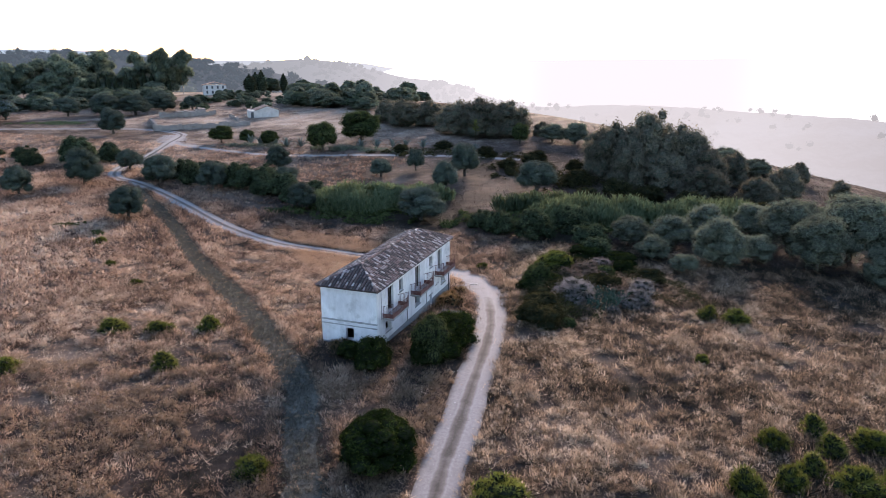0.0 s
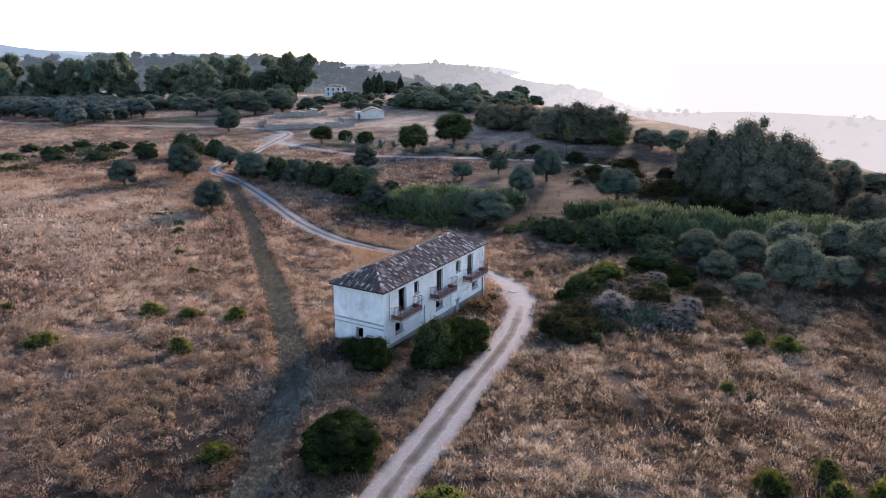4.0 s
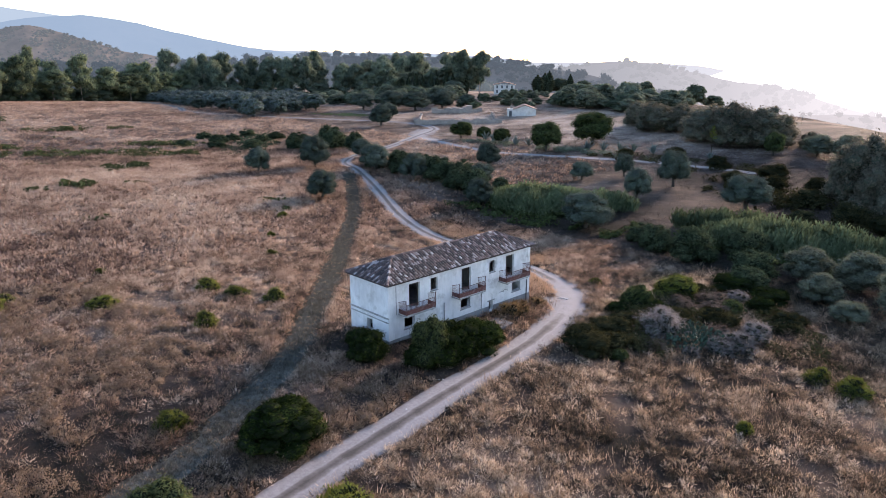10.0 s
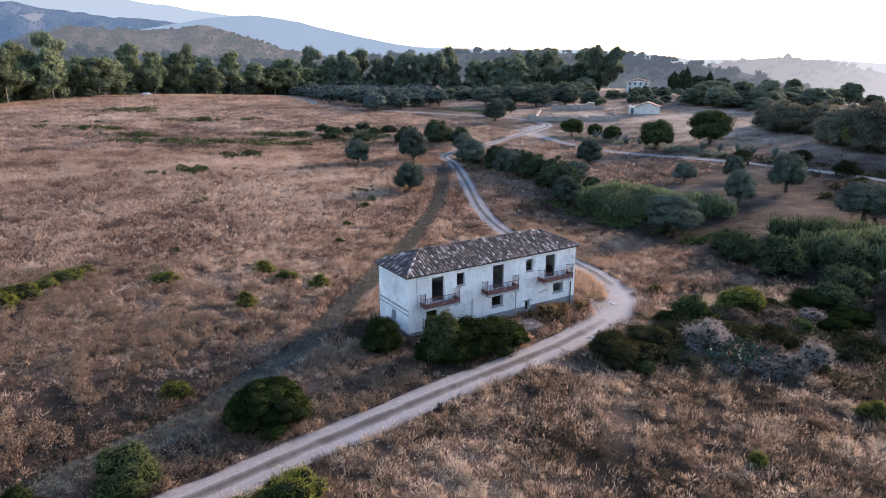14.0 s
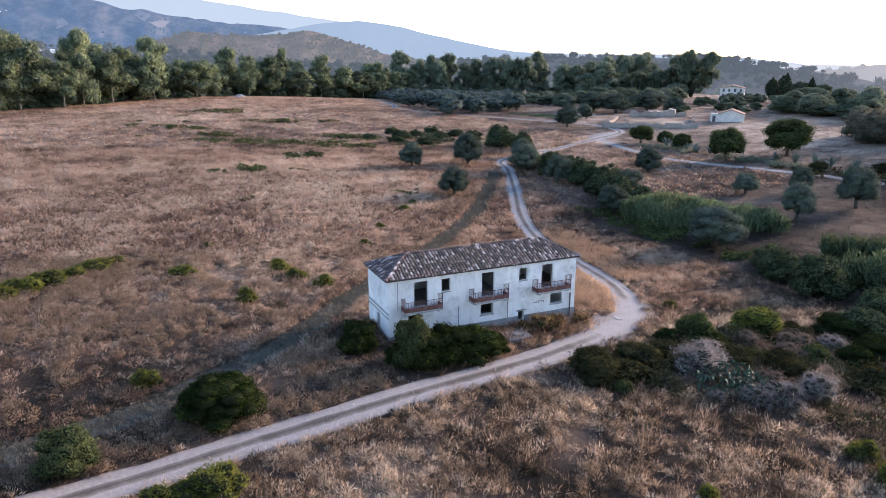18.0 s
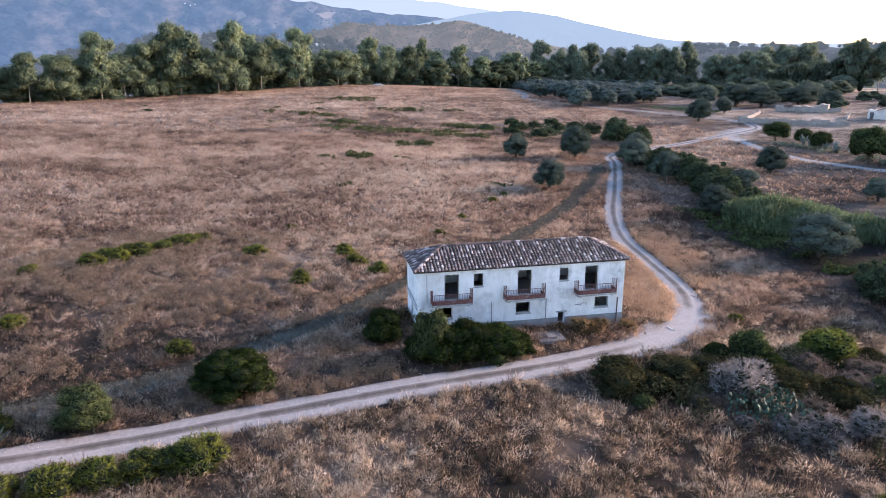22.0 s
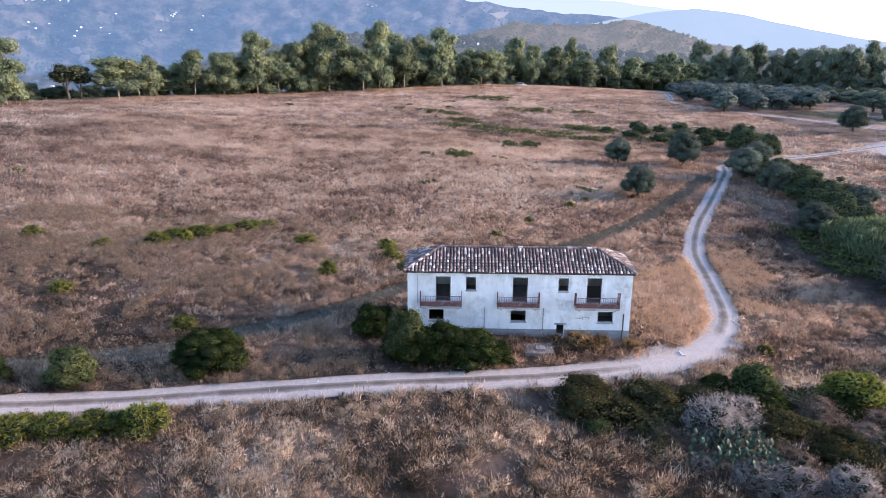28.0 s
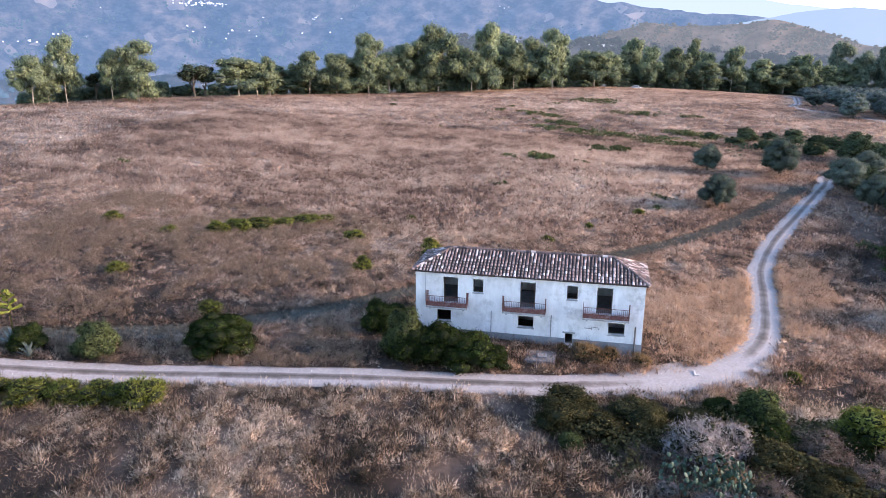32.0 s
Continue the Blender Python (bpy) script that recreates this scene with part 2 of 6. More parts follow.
M_MASTIC = leafy("mastic_leaf", (0.002, 0.004, 0.001), (0.010, 0.017, 0.005), (0.12, 0.15, 0.036), 0.5, 0.2)
M_SHRUB = leafy("shrub_leaf", (0.03, 0.042, 0.008), (0.12, 0.135, 0.03), (0.34, 0.34, 0.09), 0.6, 0.35)
M_SCRUBLEAF = leafy("field_scrub_leaf", (0.03, 0.036, 0.014), (0.075, 0.085, 0.035), (0.15, 0.15, 0.07), 0.8, 0.2)
M_OLIVE = leafy("olive_leaf", (0.026, 0.036, 0.03), (0.072, 0.09, 0.074), (0.18, 0.205, 0.16), 0.5, 0.25)
M_OAK = leafy("oak_leaf", (0.014, 0.021, 0.008), (0.054, 0.072, 0.028), (0.17, 0.19, 0.075), 0.6, 0.3)
M_EUC = leafy("eucalyptus_leaf", (0.045, 0.062, 0.045), (0.135, 0.165, 0.095), (0.32, 0.34, 0.17), 0.5, 0.35)
M_PINE = leafy("pine_needle", (0.02, 0.032, 0.022), (0.055, 0.074, 0.052), (0.11, 0.135, 0.09), 0.7, 0.15)
M_REED = leafy("reed_leaf", (0.04, 0.058, 0.03), (0.105, 0.138, 0.072), (0.24, 0.28, 0.155), 0.6, 0.4)
M_DITCH = leafy("ditch_leaf", (0.012, 0.02, 0.012), (0.046, 0.064, 0.036), (0.16, 0.19, 0.10), 0.8, 0.25)
M_UNDER = leafy("undergrowth_leaf", (0.022, 0.034, 0.022), (0.062, 0.082, 0.05), (0.15, 0.175, 0.10), 0.8, 0.3)
# Darker copies of two leaf materials: the crowns' inner shade as colour.
M_EUCSHADE = leafy("shaded_eucalyptus_leaf", (0.022, 0.032, 0.026), (0.055, 0.072, 0.052), (0.11, 0.13, 0.085), 0.8, 0.2)
M_PALESHADE = leafy("shaded_pale_leaf", (0.04, 0.045, 0.034), (0.085, 0.095, 0.07), (0.15, 0.16, 0.115), 0.8, 0.35)
# Bluer, flatter copy of the eucalyptus leaf: distance haze as leaf colour.
M_FAREUC = leafy("hazy_eucalyptus_leaf", (0.055, 0.074, 0.058), (0.13, 0.158, 0.11), (0.29, 0.31, 0.185), 0.6, 0.4)
# Grey-green leaves, paled in colour to stand for the sunward haze.
M_HAZELEAF = leafy("haze_paled_leaf", (0.075, 0.085, 0.062), (0.16, 0.18, 0.13), (0.30, 0.32, 0.225), 0.6, 0.45)
# Near-black cores: shade inside the crowns put into colour.
M_CROWNSHADE = two_scale("crown_shade", (0.008, 0.010, 0.006), (0.024, 0.028, 0.016), 4.0, 1.0, 1.0, 0.3)
M_CROWNSHADE.node_tree.nodes["Principled BSDF"].inputs["Specular IOR Level"].default_value = 0.0
M_BRAMBLE = leafy("bramble_leaf", (0.006, 0.007, 0.003), (0.032, 0.032, 0.015), (0.15, 0.13, 0.06), 0.7)
M_GREY = leafy("dry_twig", (0.035, 0.028, 0.024), (0.14, 0.112, 0.094), (0.38, 0.31, 0.265), 0.9, 0.2)
M_ASH = leafy("ashen_twig", (0.05, 0.046, 0.046), (0.24, 0.22, 0.215), (0.62, 0.58, 0.56), 0.9, 0.2)
M_DRYWEED = leafy("dry_weed", (0.05, 0.034, 0.02), (0.20, 0.135, 0.07), (0.46, 0.33, 0.18), 0.9, 0.25)
M_CACTUS = two_scale("cactus_skin", (0.014, 0.032, 0.021), (0.05, 0.085, 0.056), 5.0, 1.0, 0.6, 0.2, 0.01)
M_AGAVE = two_scale("agave_skin", (0.12, 0.16, 0.15), (0.25, 0.30, 0.28), 4.0, 1.0, 0.55, 0.1, 0.01)
M_BARK = two_scale("pale_bark", (0.13, 0.105, 0.085), (0.36, 0.31, 0.27), 3.0, 0.6, 0.9, 0.6, 0.04)
M_DARKBARK = two_scale("dark_bark", (0.04, 0.032, 0.026), (0.12, 0.10, 0.082), 6.0, 0.8, 0.95, 0.8, 0.04)
M_WALL = two_scale("weathered_whitewash", (0.50, 0.48, 0.475), (0.76, 0.74, 0.73), 1.8, 0.35, 0.9, 0.2, 0.01, (0.44, 0.42, 0.405), 0.8, stretch=(1, 1, 0.4))
M_PLINTH = two_scale("grey_cement", (0.15, 0.15, 0.155), (0.30, 0.295, 0.29), 4.0, 0.6, 0.95, 0.3, 0.01, (0.15, 0.14, 0.13), 1.0)
# Plaster coloured dark so the rooms look unlit through the openings.
M_INSIDE = two_scale("darkened_plaster", (0.16, 0.15, 0.14), (0.30, 0.28, 0.26), 2.0, 0.5, 0.95, 0.2)
M_CONCRETE = two_scale("grey_concrete", (0.22, 0.215, 0.21), (0.42, 0.41, 0.40), 7.0, 0.9, 0.95, 0.3, 0.01, (0.17, 0.16, 0.15), 1.2)
M_RUST = two_scale("rusty_iron", (0.05, 0.02, 0.018), (0.17, 0.068, 0.058), 9.0, 1.2, 0.75, 0.3, 0.005, (0.20, 0.14, 0.13), 2.0)
M_PIPE = two_scale("dark_pipe", (0.035, 0.035, 0.04), (0.10, 0.10, 0.105), 8.0, 1.0, 0.6, 0.2, 0.004)
M_STONE = two_scale("pale_rubble", (0.30, 0.28, 0.26), (0.62, 0.60, 0.57), 5.0, 1.0, 0.9, 0.4, 0.02)
M_SLAB = two_scale("dark_grey_concrete", (0.06, 0.06, 0.065), (0.16, 0.158, 0.16), 6.0, 1.2, 0.9, 0.4, 0.015, (0.2, 0.19, 0.18), 2.0)
M_FARWALL = two_scale("old_plaster", (0.38, 0.35, 0.325), (0.60, 0.56, 0.525), 1.0, 0.2, 0.9, 0.2, 0.02, (0.40, 0.36, 0.32), 0.3)
M_FARROOF = two_scale("old_clay_roof", (0.12, 0.075, 0.06), (0.28, 0.18, 0.14), 2.0, 0.4, 0.9, 0.4, 0.05)
M_RUIN = two_scale("tumbled_masonry", (0.17, 0.14, 0.12), (0.33, 0.28, 0.245), 1.5, 0.3, 0.95, 0.6, 0.1)


def tile_material():
    m, n, l, b = material("lichened_clay_tile", 0.9)
    oi, g = n.new("ShaderNodeObjectInfo"), n.new("ShaderNodeNewGeometry")
    add = n.new("ShaderNodeMath")
    add.operation = 'ADD'
    l.new(oi.outputs["Random"], add.inputs[0])
    l.new(g.outputs["Random Per Island"], add.inputs[1])
    fr = n.new("ShaderNodeMath")
    fr.operation = 'FRACT'
    l.new(add.outputs[0], fr.inputs[0])
    r = ramp(n, [(0.0, (0.045, 0.036, 0.036)), (0.4, (0.08, 0.06, 0.058)), (0.66, (0.14, 0.09, 0.08)), (0.84, (0.23, 0.18, 0.17)), (1.0, (0.42, 0.375, 0.36))])
    l.new(fr.outputs[0], r.inputs[0])
    f = noise_tex(n, l, 7.0, 6, 0.7)
    rf = ramp(n, [(0.56, (0, 0, 0)), (0.72, (1, 1, 1))])
    l.new(f.outputs[0], rf.inputs[0])
    out = mix(n, l, r.outputs[0], (0.36, 0.33, 0.31), rf.outputs[0])
    l.new(out, b.inputs["Base Color"])
    bump(n, l, b, f.outputs[0], 0.4, 0.02)
    return m


M_TILE = tile_material()
# Deck coloured extra dark to deepen the shaded gaps between barrel tiles.
M_TILEBED = two_scale("gap_shade_deck", (0.03, 0.022, 0.02), (0.085, 0.06, 0.052), 6.0, 0.8, 0.95, 0.4, 0.03)


# ---- building helpers ----
def thing(name, label, category, at=(0, 0, 0), turn=0.0, group="", kind=""):
    e = new(name)
    e.matrix_basis = pose(*at, 0, 0, turn)
    return tagged(e, label, category, group, kind)


def as_mesh(name, bm):
    if isinstance(bm, bpy.types.Mesh):
        return bm
    me = bpy.data.meshes.new(name)
    bm.to_mesh(me)
    bm.free()
    return me


def part(name, bm, mat, parent, label="", at=None, smooth=False):
    me = as_mesh(name, bm)
    if mat and not me.materials:
        me.materials.append(mat)
    if smooth:
        me.polygons.foreach_set("use_smooth", [True] * len(me.polygons))
    ob = new(name, me)
    ob.parent = parent
    if at is not None:
        ob.matrix_basis = at if isinstance(at, Matrix) else Matrix.Translation(at)
    if label:
        ob["label"] = label
    return ob


def solid(name, bm, mat, label, category, at=None, group="", kind="", smooth=False):
    return tagged(part(name, bm, mat, None, "", at, smooth), label, category, group, kind)


def box(bm, x0, x1, y0, y1, z0, z1, bevel=0.0):
    vs = [bm.verts.new((x, y, z)) for z in (z0, z1) for x, y in ((x0, y0), (x1, y0), (x1, y1), (x0, y1))]
    fs = [bm.faces.new([vs[i] for i in f]) for f in ((3, 2, 1, 0), (4, 5, 6, 7), (0, 1, 5, 4), (1, 2, 6, 5), (2, 3, 7, 6), (3, 0, 4, 7))]
    if bevel:
        bmesh.ops.bevel(bm, geom=list({e for f in fs for e in f.edges}), offset=bevel, segments=1, affect='EDGES')
    return bm


def boxes(*specs, bevel=0.0):
    bm = bmesh.new()
    for s in specs:
        box(bm, *s, bevel=bevel)
    return bm


def tube(bm, a, b, r0, r1, n=7):
    a, b = Vector(a), Vector(b)
    q = (b - a).to_track_quat('Z', 'Y')
    rings = [[bm.verts.new(p + q @ Vector((r * math.cos(t), r * math.sin(t), 0))) for t in [2 * math.pi * i / n for i in range(n)]] for p, r in ((a, r0), (b, r1))]
    for i in range(n):
        bm.faces.new((rings[0][i], rings[0][(i + 1) % n], rings[1][(i + 1) % n], rings[1][i]))
    bm.faces.new(rings[0][::-1])
    bm.faces.new(rings[1])
    return bm


def outward(verts, tris, way):
    """Turn each triangle so that it faces along its way."""
    a, b, c_ = verts[tris[:, 0]], verts[tris[:, 1]], verts[tris[:, 2]]
    back = np.einsum('ij,ij->i', np.cross(b - a, c_ - a), way) < 0
    tris[back] = tris[back][:, [0, 2, 1]]
    return tris


def raw_mesh(name, verts, faces, tone=None, normals=None):
    """A mesh from arrays; faces all of one length; normals: the shading normal at each vertex."""
    me = bpy.data.meshes.new(name)
    verts, faces = np.asarray(verts, np.float32), np.asarray(faces, np.int32)
    k = faces.shape[1]
    me.vertices.add(len(verts))
    me.vertices.foreach_set("co", verts.ravel())
    me.loops.add(faces.size)
    me.loops.foreach_set("vertex_index", faces.ravel())
    me.polygons.add(len(faces))
    me.polygons.foreach_set("loop_start", np.arange(0, faces.size, k, dtype=np.int32))
    if tone is not None:
        me.attributes.new("tone", 'FLOAT', 'POINT').data.foreach_set("value", np.asarray(tone, np.float32))
    if normals is not None:
        me.polygons.foreach_set("use_smooth", np.ones(len(faces), bool))
        me.attributes.new("custom_normal", 'FLOAT_VECTOR', 'POINT').data.foreach_set("vector", np.asarray(normals, np.float32).ravel())
    me.update()
    me.validate()
    return me


# ---- the land ----
BROAD = [-2.15, 6.39, 0.68, -4.07, 2.24, 5.32, -4.02, 3.13, 0.52, 4.5, 4.95, -0.6, -0.86, 1.35, 1.88, -2.69, 3.87, -2.48, 8.53, 0.17, -0.17, -2.02, -5.43, -8.36, -24.53]
LOCAL = [-2.06, 0.08, 0.81, -1.13, -0.52, -2.8, 0.02, 0.59, -0.66, -0.76, -0.95, -0.28]


def ease(a, b, v):
    t = np.clip((v - a) / (b - a), 0, 1)
    return t * t * (3 - 2 * t)


def height(x, y):
    """The land's height: broad swells, the ground about the house, and the slopes beyond."""
    x, y = np.asarray(x, float), np.asarray(y, float)
    z = np.full(np.broadcast(x, y).shape, 1.5)
    for k, w in enumerate(BROAD):
        z = z + w * np.exp(-((x + 300 - 100 * (k // 5)) ** 2 + (y + 60 - 100 * (k % 5)) ** 2) / 12800)
    for k, w in enumerate(LOCAL):
        z = z + w * np.exp(-((x + 90 - 30 * (k // 3)) ** 2 + (y - 20 - 30 * (k % 3)) ** 2) / 968)
    z = z - 0.8 * np.exp(-((x + 18) / 28) ** 2 - ((y - 27) / 14) ** 2)
    rim = ease(8, 330, np.maximum(-0.584 * (x + 252) - 0.814 * (y + 24), -0.837 * (x + 252) - 0.547 * (y + 24)))
    east = ease(0, 420, 0.45 * (x + 45) + 0.89 * (y - 195))
    far = ease(330, 900, y - 0.2 * x)
    return z - 75 * rim - 70 * east * (1 - rim) - 18 * far * (1 - rim) * (1 - east)


def ground_z(x, y):
    return float(height(x, y))


def bumps(x, y, s, seed=0.0):
    """A cheap smooth noise for many places at once, about -1 to 1."""
    x, y = x / s + seed, y / s - seed * 1.7
    return (np.sin(x * 1.3 + 1.7 * np.sin(y * 0.9 + seed)) + np.sin(y * 1.6 + 1.3 * np.sin(x * 1.1 - seed)) + 0.7 * np.sin(1.9 * (x + y) + 2 * np.sin(x * 0.7 - y * 0.8))) / 2.4


def grain(x, y, s, seed=0):
    """Value noise for many places at once, -1 to 1, with features about s metres wide."""
    x, y = np.asarray(x, float) / s + 5000, np.asarray(y, float) / s + 5000
    xi, yi = np.floor(x).astype(np.int64), np.floor(y).astype(np.int64)
    fx, fy = x - xi, y - yi
    fx, fy = fx * fx * (3 - 2 * fx), fy * fy * (3 - 2 * fy)

    def corner(a, b):
        h = (a * 374761393 + b * 668265263 + seed * 982451653) & 0x7fffffff
        h = ((h ^ (h >> 13)) * 1274126177) & 0x7fffffff
        return ((h ^ (h >> 16)) & 0xffff) / 32767.5 - 1

    return (corner(xi, yi) * (1 - fx) + corner(xi + 1, yi) * fx) * (1 - fy) + (corner(xi, yi + 1) * (1 - fx) + corner(xi + 1, yi + 1) * fx) * fy


def blob(x, y, cx, cy, rx, ry):
    return np.exp(-((x - cx) / rx) ** 2 - ((y - cy) / ry) ** 2)


def tone(x, y):
    """How pale the land's growth is: 0 dark green scrub, 0.4 brown weeds, 1 bleached straw."""
    t = 0.50 + 0.11 * ease(-44, -76, x) - 0.12 * ease(-14, 0, x) * ease(86, 74, y) + 0.13 * grain(x, y, 8.0, 1) + 0.14 * grain(x, y, 3.0, 2) + 0.14 * grain(x, y, 1.3, 3) + 0.08 * grain(x, y, 28.0, 4) + 0.09 * grain(x, y * 0.22, 3.2, 5) * ease(-40, -70, x)
    # First two terms: darker weeds and, in part, the broad shadow lying there.
    t = t - 0.07 * blob(x, y, -30, 22, 17, 15) - 0.06 * blob(x, y, -20, 20, 10, 12) - 0.07 * blob(x, y, -74, 42, 16, 10) - 0.10 * blob(x, y, -95, 30, 12, 10)
    t = t + 0.16 * blob(x, y, -47, 40, 16, 8) + 0.20 * blob(x, y, -98, 60, 30, 10) + 0.22 * blob(x, y, -38, 70, 12, 7) + 0.12 * blob(x, y, -40, 84, 30, 7) + 0.05 * blob(x, y, -2, 50, 13, 22) - 0.11 * blob(x, y, -7, 59, 9, 8) + 0.10 * blob(x, y, -50, 0, 22, 16) - 0.10 * ease(96, 108, y + 0.3 * (x + 62)) * ease(178, 160, y)
    t = t + 0.03 * blob(x, y, -48, 124, 34, 20) - 0.10 * blob(x, y, 10, 78, 14, 12) - 0.10 * blob(x, y, -20, 43, 6, 7) - 0.22 * blob(x, y, -30, 100, 40, 7) - 0.16 * blob(x, y, -170, 62, 30, 12) - 0.14 * blob(x, y, -152, 98, 30, 15)
    t = t + 0.2 * blob(x, y, -105, 183, 60, 22) + 0.20 * blob(x, y, -30, 190, 40, 8) - 0.2 * blob(x, y, -230, 110, 16, 18)
    return np.clip(t, 0.02, 1.0)


def fallow(x, y):
    """Where the bushy weeds of the fallow ground grow, between the house and the near end of the field."""
    return (x < -14) & (y < 37 + 0.25 * (x + 40) + 4 * grain(x, y, 4.0, 33))


def spaced(lo, hi, dense_lo, dense_hi, step, grow=1.16):
    mid = list(np.arange(dense_lo, dense_hi + step / 2, step))
    s, v = step, dense_hi
    while v < hi:
        s *= grow
        v += s
        mid.append(v)
    s, v, low = step, dense_lo, []
    while v > lo:
        s *= grow
        v -= s
        low.append(v)
    return np.array(low[::-1] + mid)


gx, gy = spaced(-4400, 4400, -130, 40, 1.6, 1.09), spaced(-4400, 4400, 0, 150, 1.6, 1.09)
GX, GY = np.meshgrid(gx, gy)
idx = np.arange(GX.size).reshape(GX.shape)
land = raw_mesh("ground", np.stack([GX, GY, height(GX, GY)], -1).reshape(-1, 3),
                np.stack([idx[:-1, :-1], idx[:-1, 1:], idx[1:, 1:], idx[1:, :-1]], -1).reshape(-1, 4), (tone(GX, GY) + 0.15 * ease(-55, -95, GX)).ravel())
solid("ground", land, M_GROUND, "rolling summer field of dry brown grass and weeds", "ground", kind="structure", smooth=True)


def curve_through(points, step=0.8):
    """A smooth line through points (Catmull-Rom)."""
    p = [np.array(q, float) for q in points]
    p = [2 * p[0] - p[1]] + p + [2 * p[-1] - p[-2]]
    out = []
    for a, b, c_, d in zip(p, p[1:], p[2:], p[3:]):
        for t in np.linspace(0, 1, max(2, int(np.linalg.norm(c_ - b) / step)), endpoint=False):
            out.append(0.5 * (2 * b + (c_ - a) * t + (2 * a - 5 * b + 4 * c_ - d) * t * t + (3 * b - a - 3 * c_ + d) * t ** 3))
    return np.array(out + [p[-2]])


def strip(name, points, width, profile, ragged, mat, label, category, seed, raise_=0.03, wear=None, bulge=0.0):
    """A way laid on the land: profile gives the height across it, ragged the wandering of its edges."""
    line = curve_through([q[:2] for q in points])
    wide = width + bulge * np.exp(-(((line[:, 0] + 23.2) / 7.5) ** 2 + ((line[:, 1] - 69.0) / 6.5) ** 2))
    d = np.gradient(line, axis=0)
    d /= np.linalg.norm(d, axis=1)[:, None]
    side = np.stack([d[:, 1], -d[:, 0]], 1)
    s = np.arange(len(line))
    k = len(profile)
    rows = []
    for j, up in enumerate(profile):
        f = 2 * j / (k - 1) - 1
        off = f * (wide / 2 + ragged * abs(f) * (bumps(s * 0.8, s * 0 + f * 3, 2.0, seed) + 0.6 * bumps(s * 0.8, s * 0 + f, 0.7, seed)))
        q = line + side * off[:, None]
        rows.append(np.stack([q[:, 0], q[:, 1], height(q[:, 0], q[:, 1]) + raise_ + up], 1))
    v = np.stack(rows, 1)
    i = np.arange(len(line) * k).reshape(len(line), k)
    me = raw_mesh(name, v.reshape(-1, 3), np.stack([i[:-1, :-1], i[:-1, 1:], i[1:, 1:], i[1:, :-1]], -1).reshape(-1, 4), (np.array(wear)[None] + (0.36 - np.array(wear)[None]) * (np.array(wear)[None] > 0.4) * np.clip((wide - width) / max(bulge, 0.1), 0, 0.85)[:, None]).ravel() if wear else None)
    solid(name, me, mat, label, category, kind="structure", smooth=True)
    return line


ROAD = [(-3.6, -10), (-7.8, 6), (-10.9, 18), (-13.5, 30.5), (-15.2, 42), (-16.8, 52.5), (-18.3, 58.8), (-20.6, 65.2), (-24.2, 70.8), (-32.4, 75.3), (-44.7, 78.1),
        (-56.5, 80.2), (-68.0, 84.2), (-80.5, 90.2), (-97, 97.8), (-104.5, 100.5), (-111, 108), (-116.5, 121.5), (-126, 140), (-136, 156), (-160, 158), (-205, 140), (-240, 128), (-262, 134), (-330, 150)]
LANE = [(-126, 140), (-113.6, 137.5), (-100, 135), (-89, 135.4), (-70.6, 142.8), (-58, 147.5), (-38, 152)]
TRACK = [(-7, -6), (-14, 11), (-18.8, 23.5), (-22.2, 30.2), (-27.2, 38.2), (-33.5, 44.4), (-46.5, 56.2), (-61, 68.5), (-72, 78.2), (-84, 87), (-94, 93.5)]
road_line = strip("dirt_road", ROAD, 3.05, [-0.06, 0.02, -0.01, 0.0, 0.05, 0.06, 0.05, 0.0, -0.01, 0.02, -0.06], 0.14, M_ROAD, "pale dirt farm road with two wheel ruts", "road", 0.4, wear=[0.0, 0.18, 0.35, 0.35, 0.75, 0.95, 0.75, 0.35, 0.35, 0.18, 0.0], bulge=3.2)
lane_line = strip("side_lane", LANE, 3.1, [-0.06, 0.02, 0.02, 0.02, -0.06], 0.5, M_ROAD, "narrow pale dirt lane along the far field", "lane", 1.4, wear=[0.0, 0.3, 0.6, 0.3, 0.0])
strip("road_junction", [(-135, 153), (-129, 145), (-124, 139.5), (-116, 138)], 9.0, [-0.1, 0.02, 0.02, 0.02, -0.1], 0.6, M_ROAD, "pale trodden dirt where road and lane meet", "road", 2.4, 0.05, wear=[0.0, 0.25, 0.35, 0.25, 0.0])
track_line = strip("mown_track", TRACK, 3.3, [-0.08, 0.0, 0.01, 0.0, -0.08], 1.0, M_TRACK, "grey strip of trodden grass across the field", "track", 5.2, 0.02)


def beside(x, y, line, gap):
    """Which places lie closer than gap to a line."""
    out = np.full(len(x), 1e9)
    for q in line[::2]:
        np.minimum(out, (x - q[0]) ** 2 + (y - q[1]) ** 2, out=out)
    return out < gap * gap


# ---- the house ----
HX, HB, HY0, HY1, HZ0, HTOP = -24.6, -29.75, 46.4, 64.65, 0.3, 6.55
DOORS = [(48.7, 49.92), (55.0, 56.22), (61.02, 62.22)]
SMALL = [(51.18, 52.0), (58.7, 59.53)]
LOW = [(48.14, 49.35), (54.9, 56.14), (62.04, 63.3)]
house = thing("farmhouse", "abandoned two-storey white farmhouse with a clay tile roof", "house")


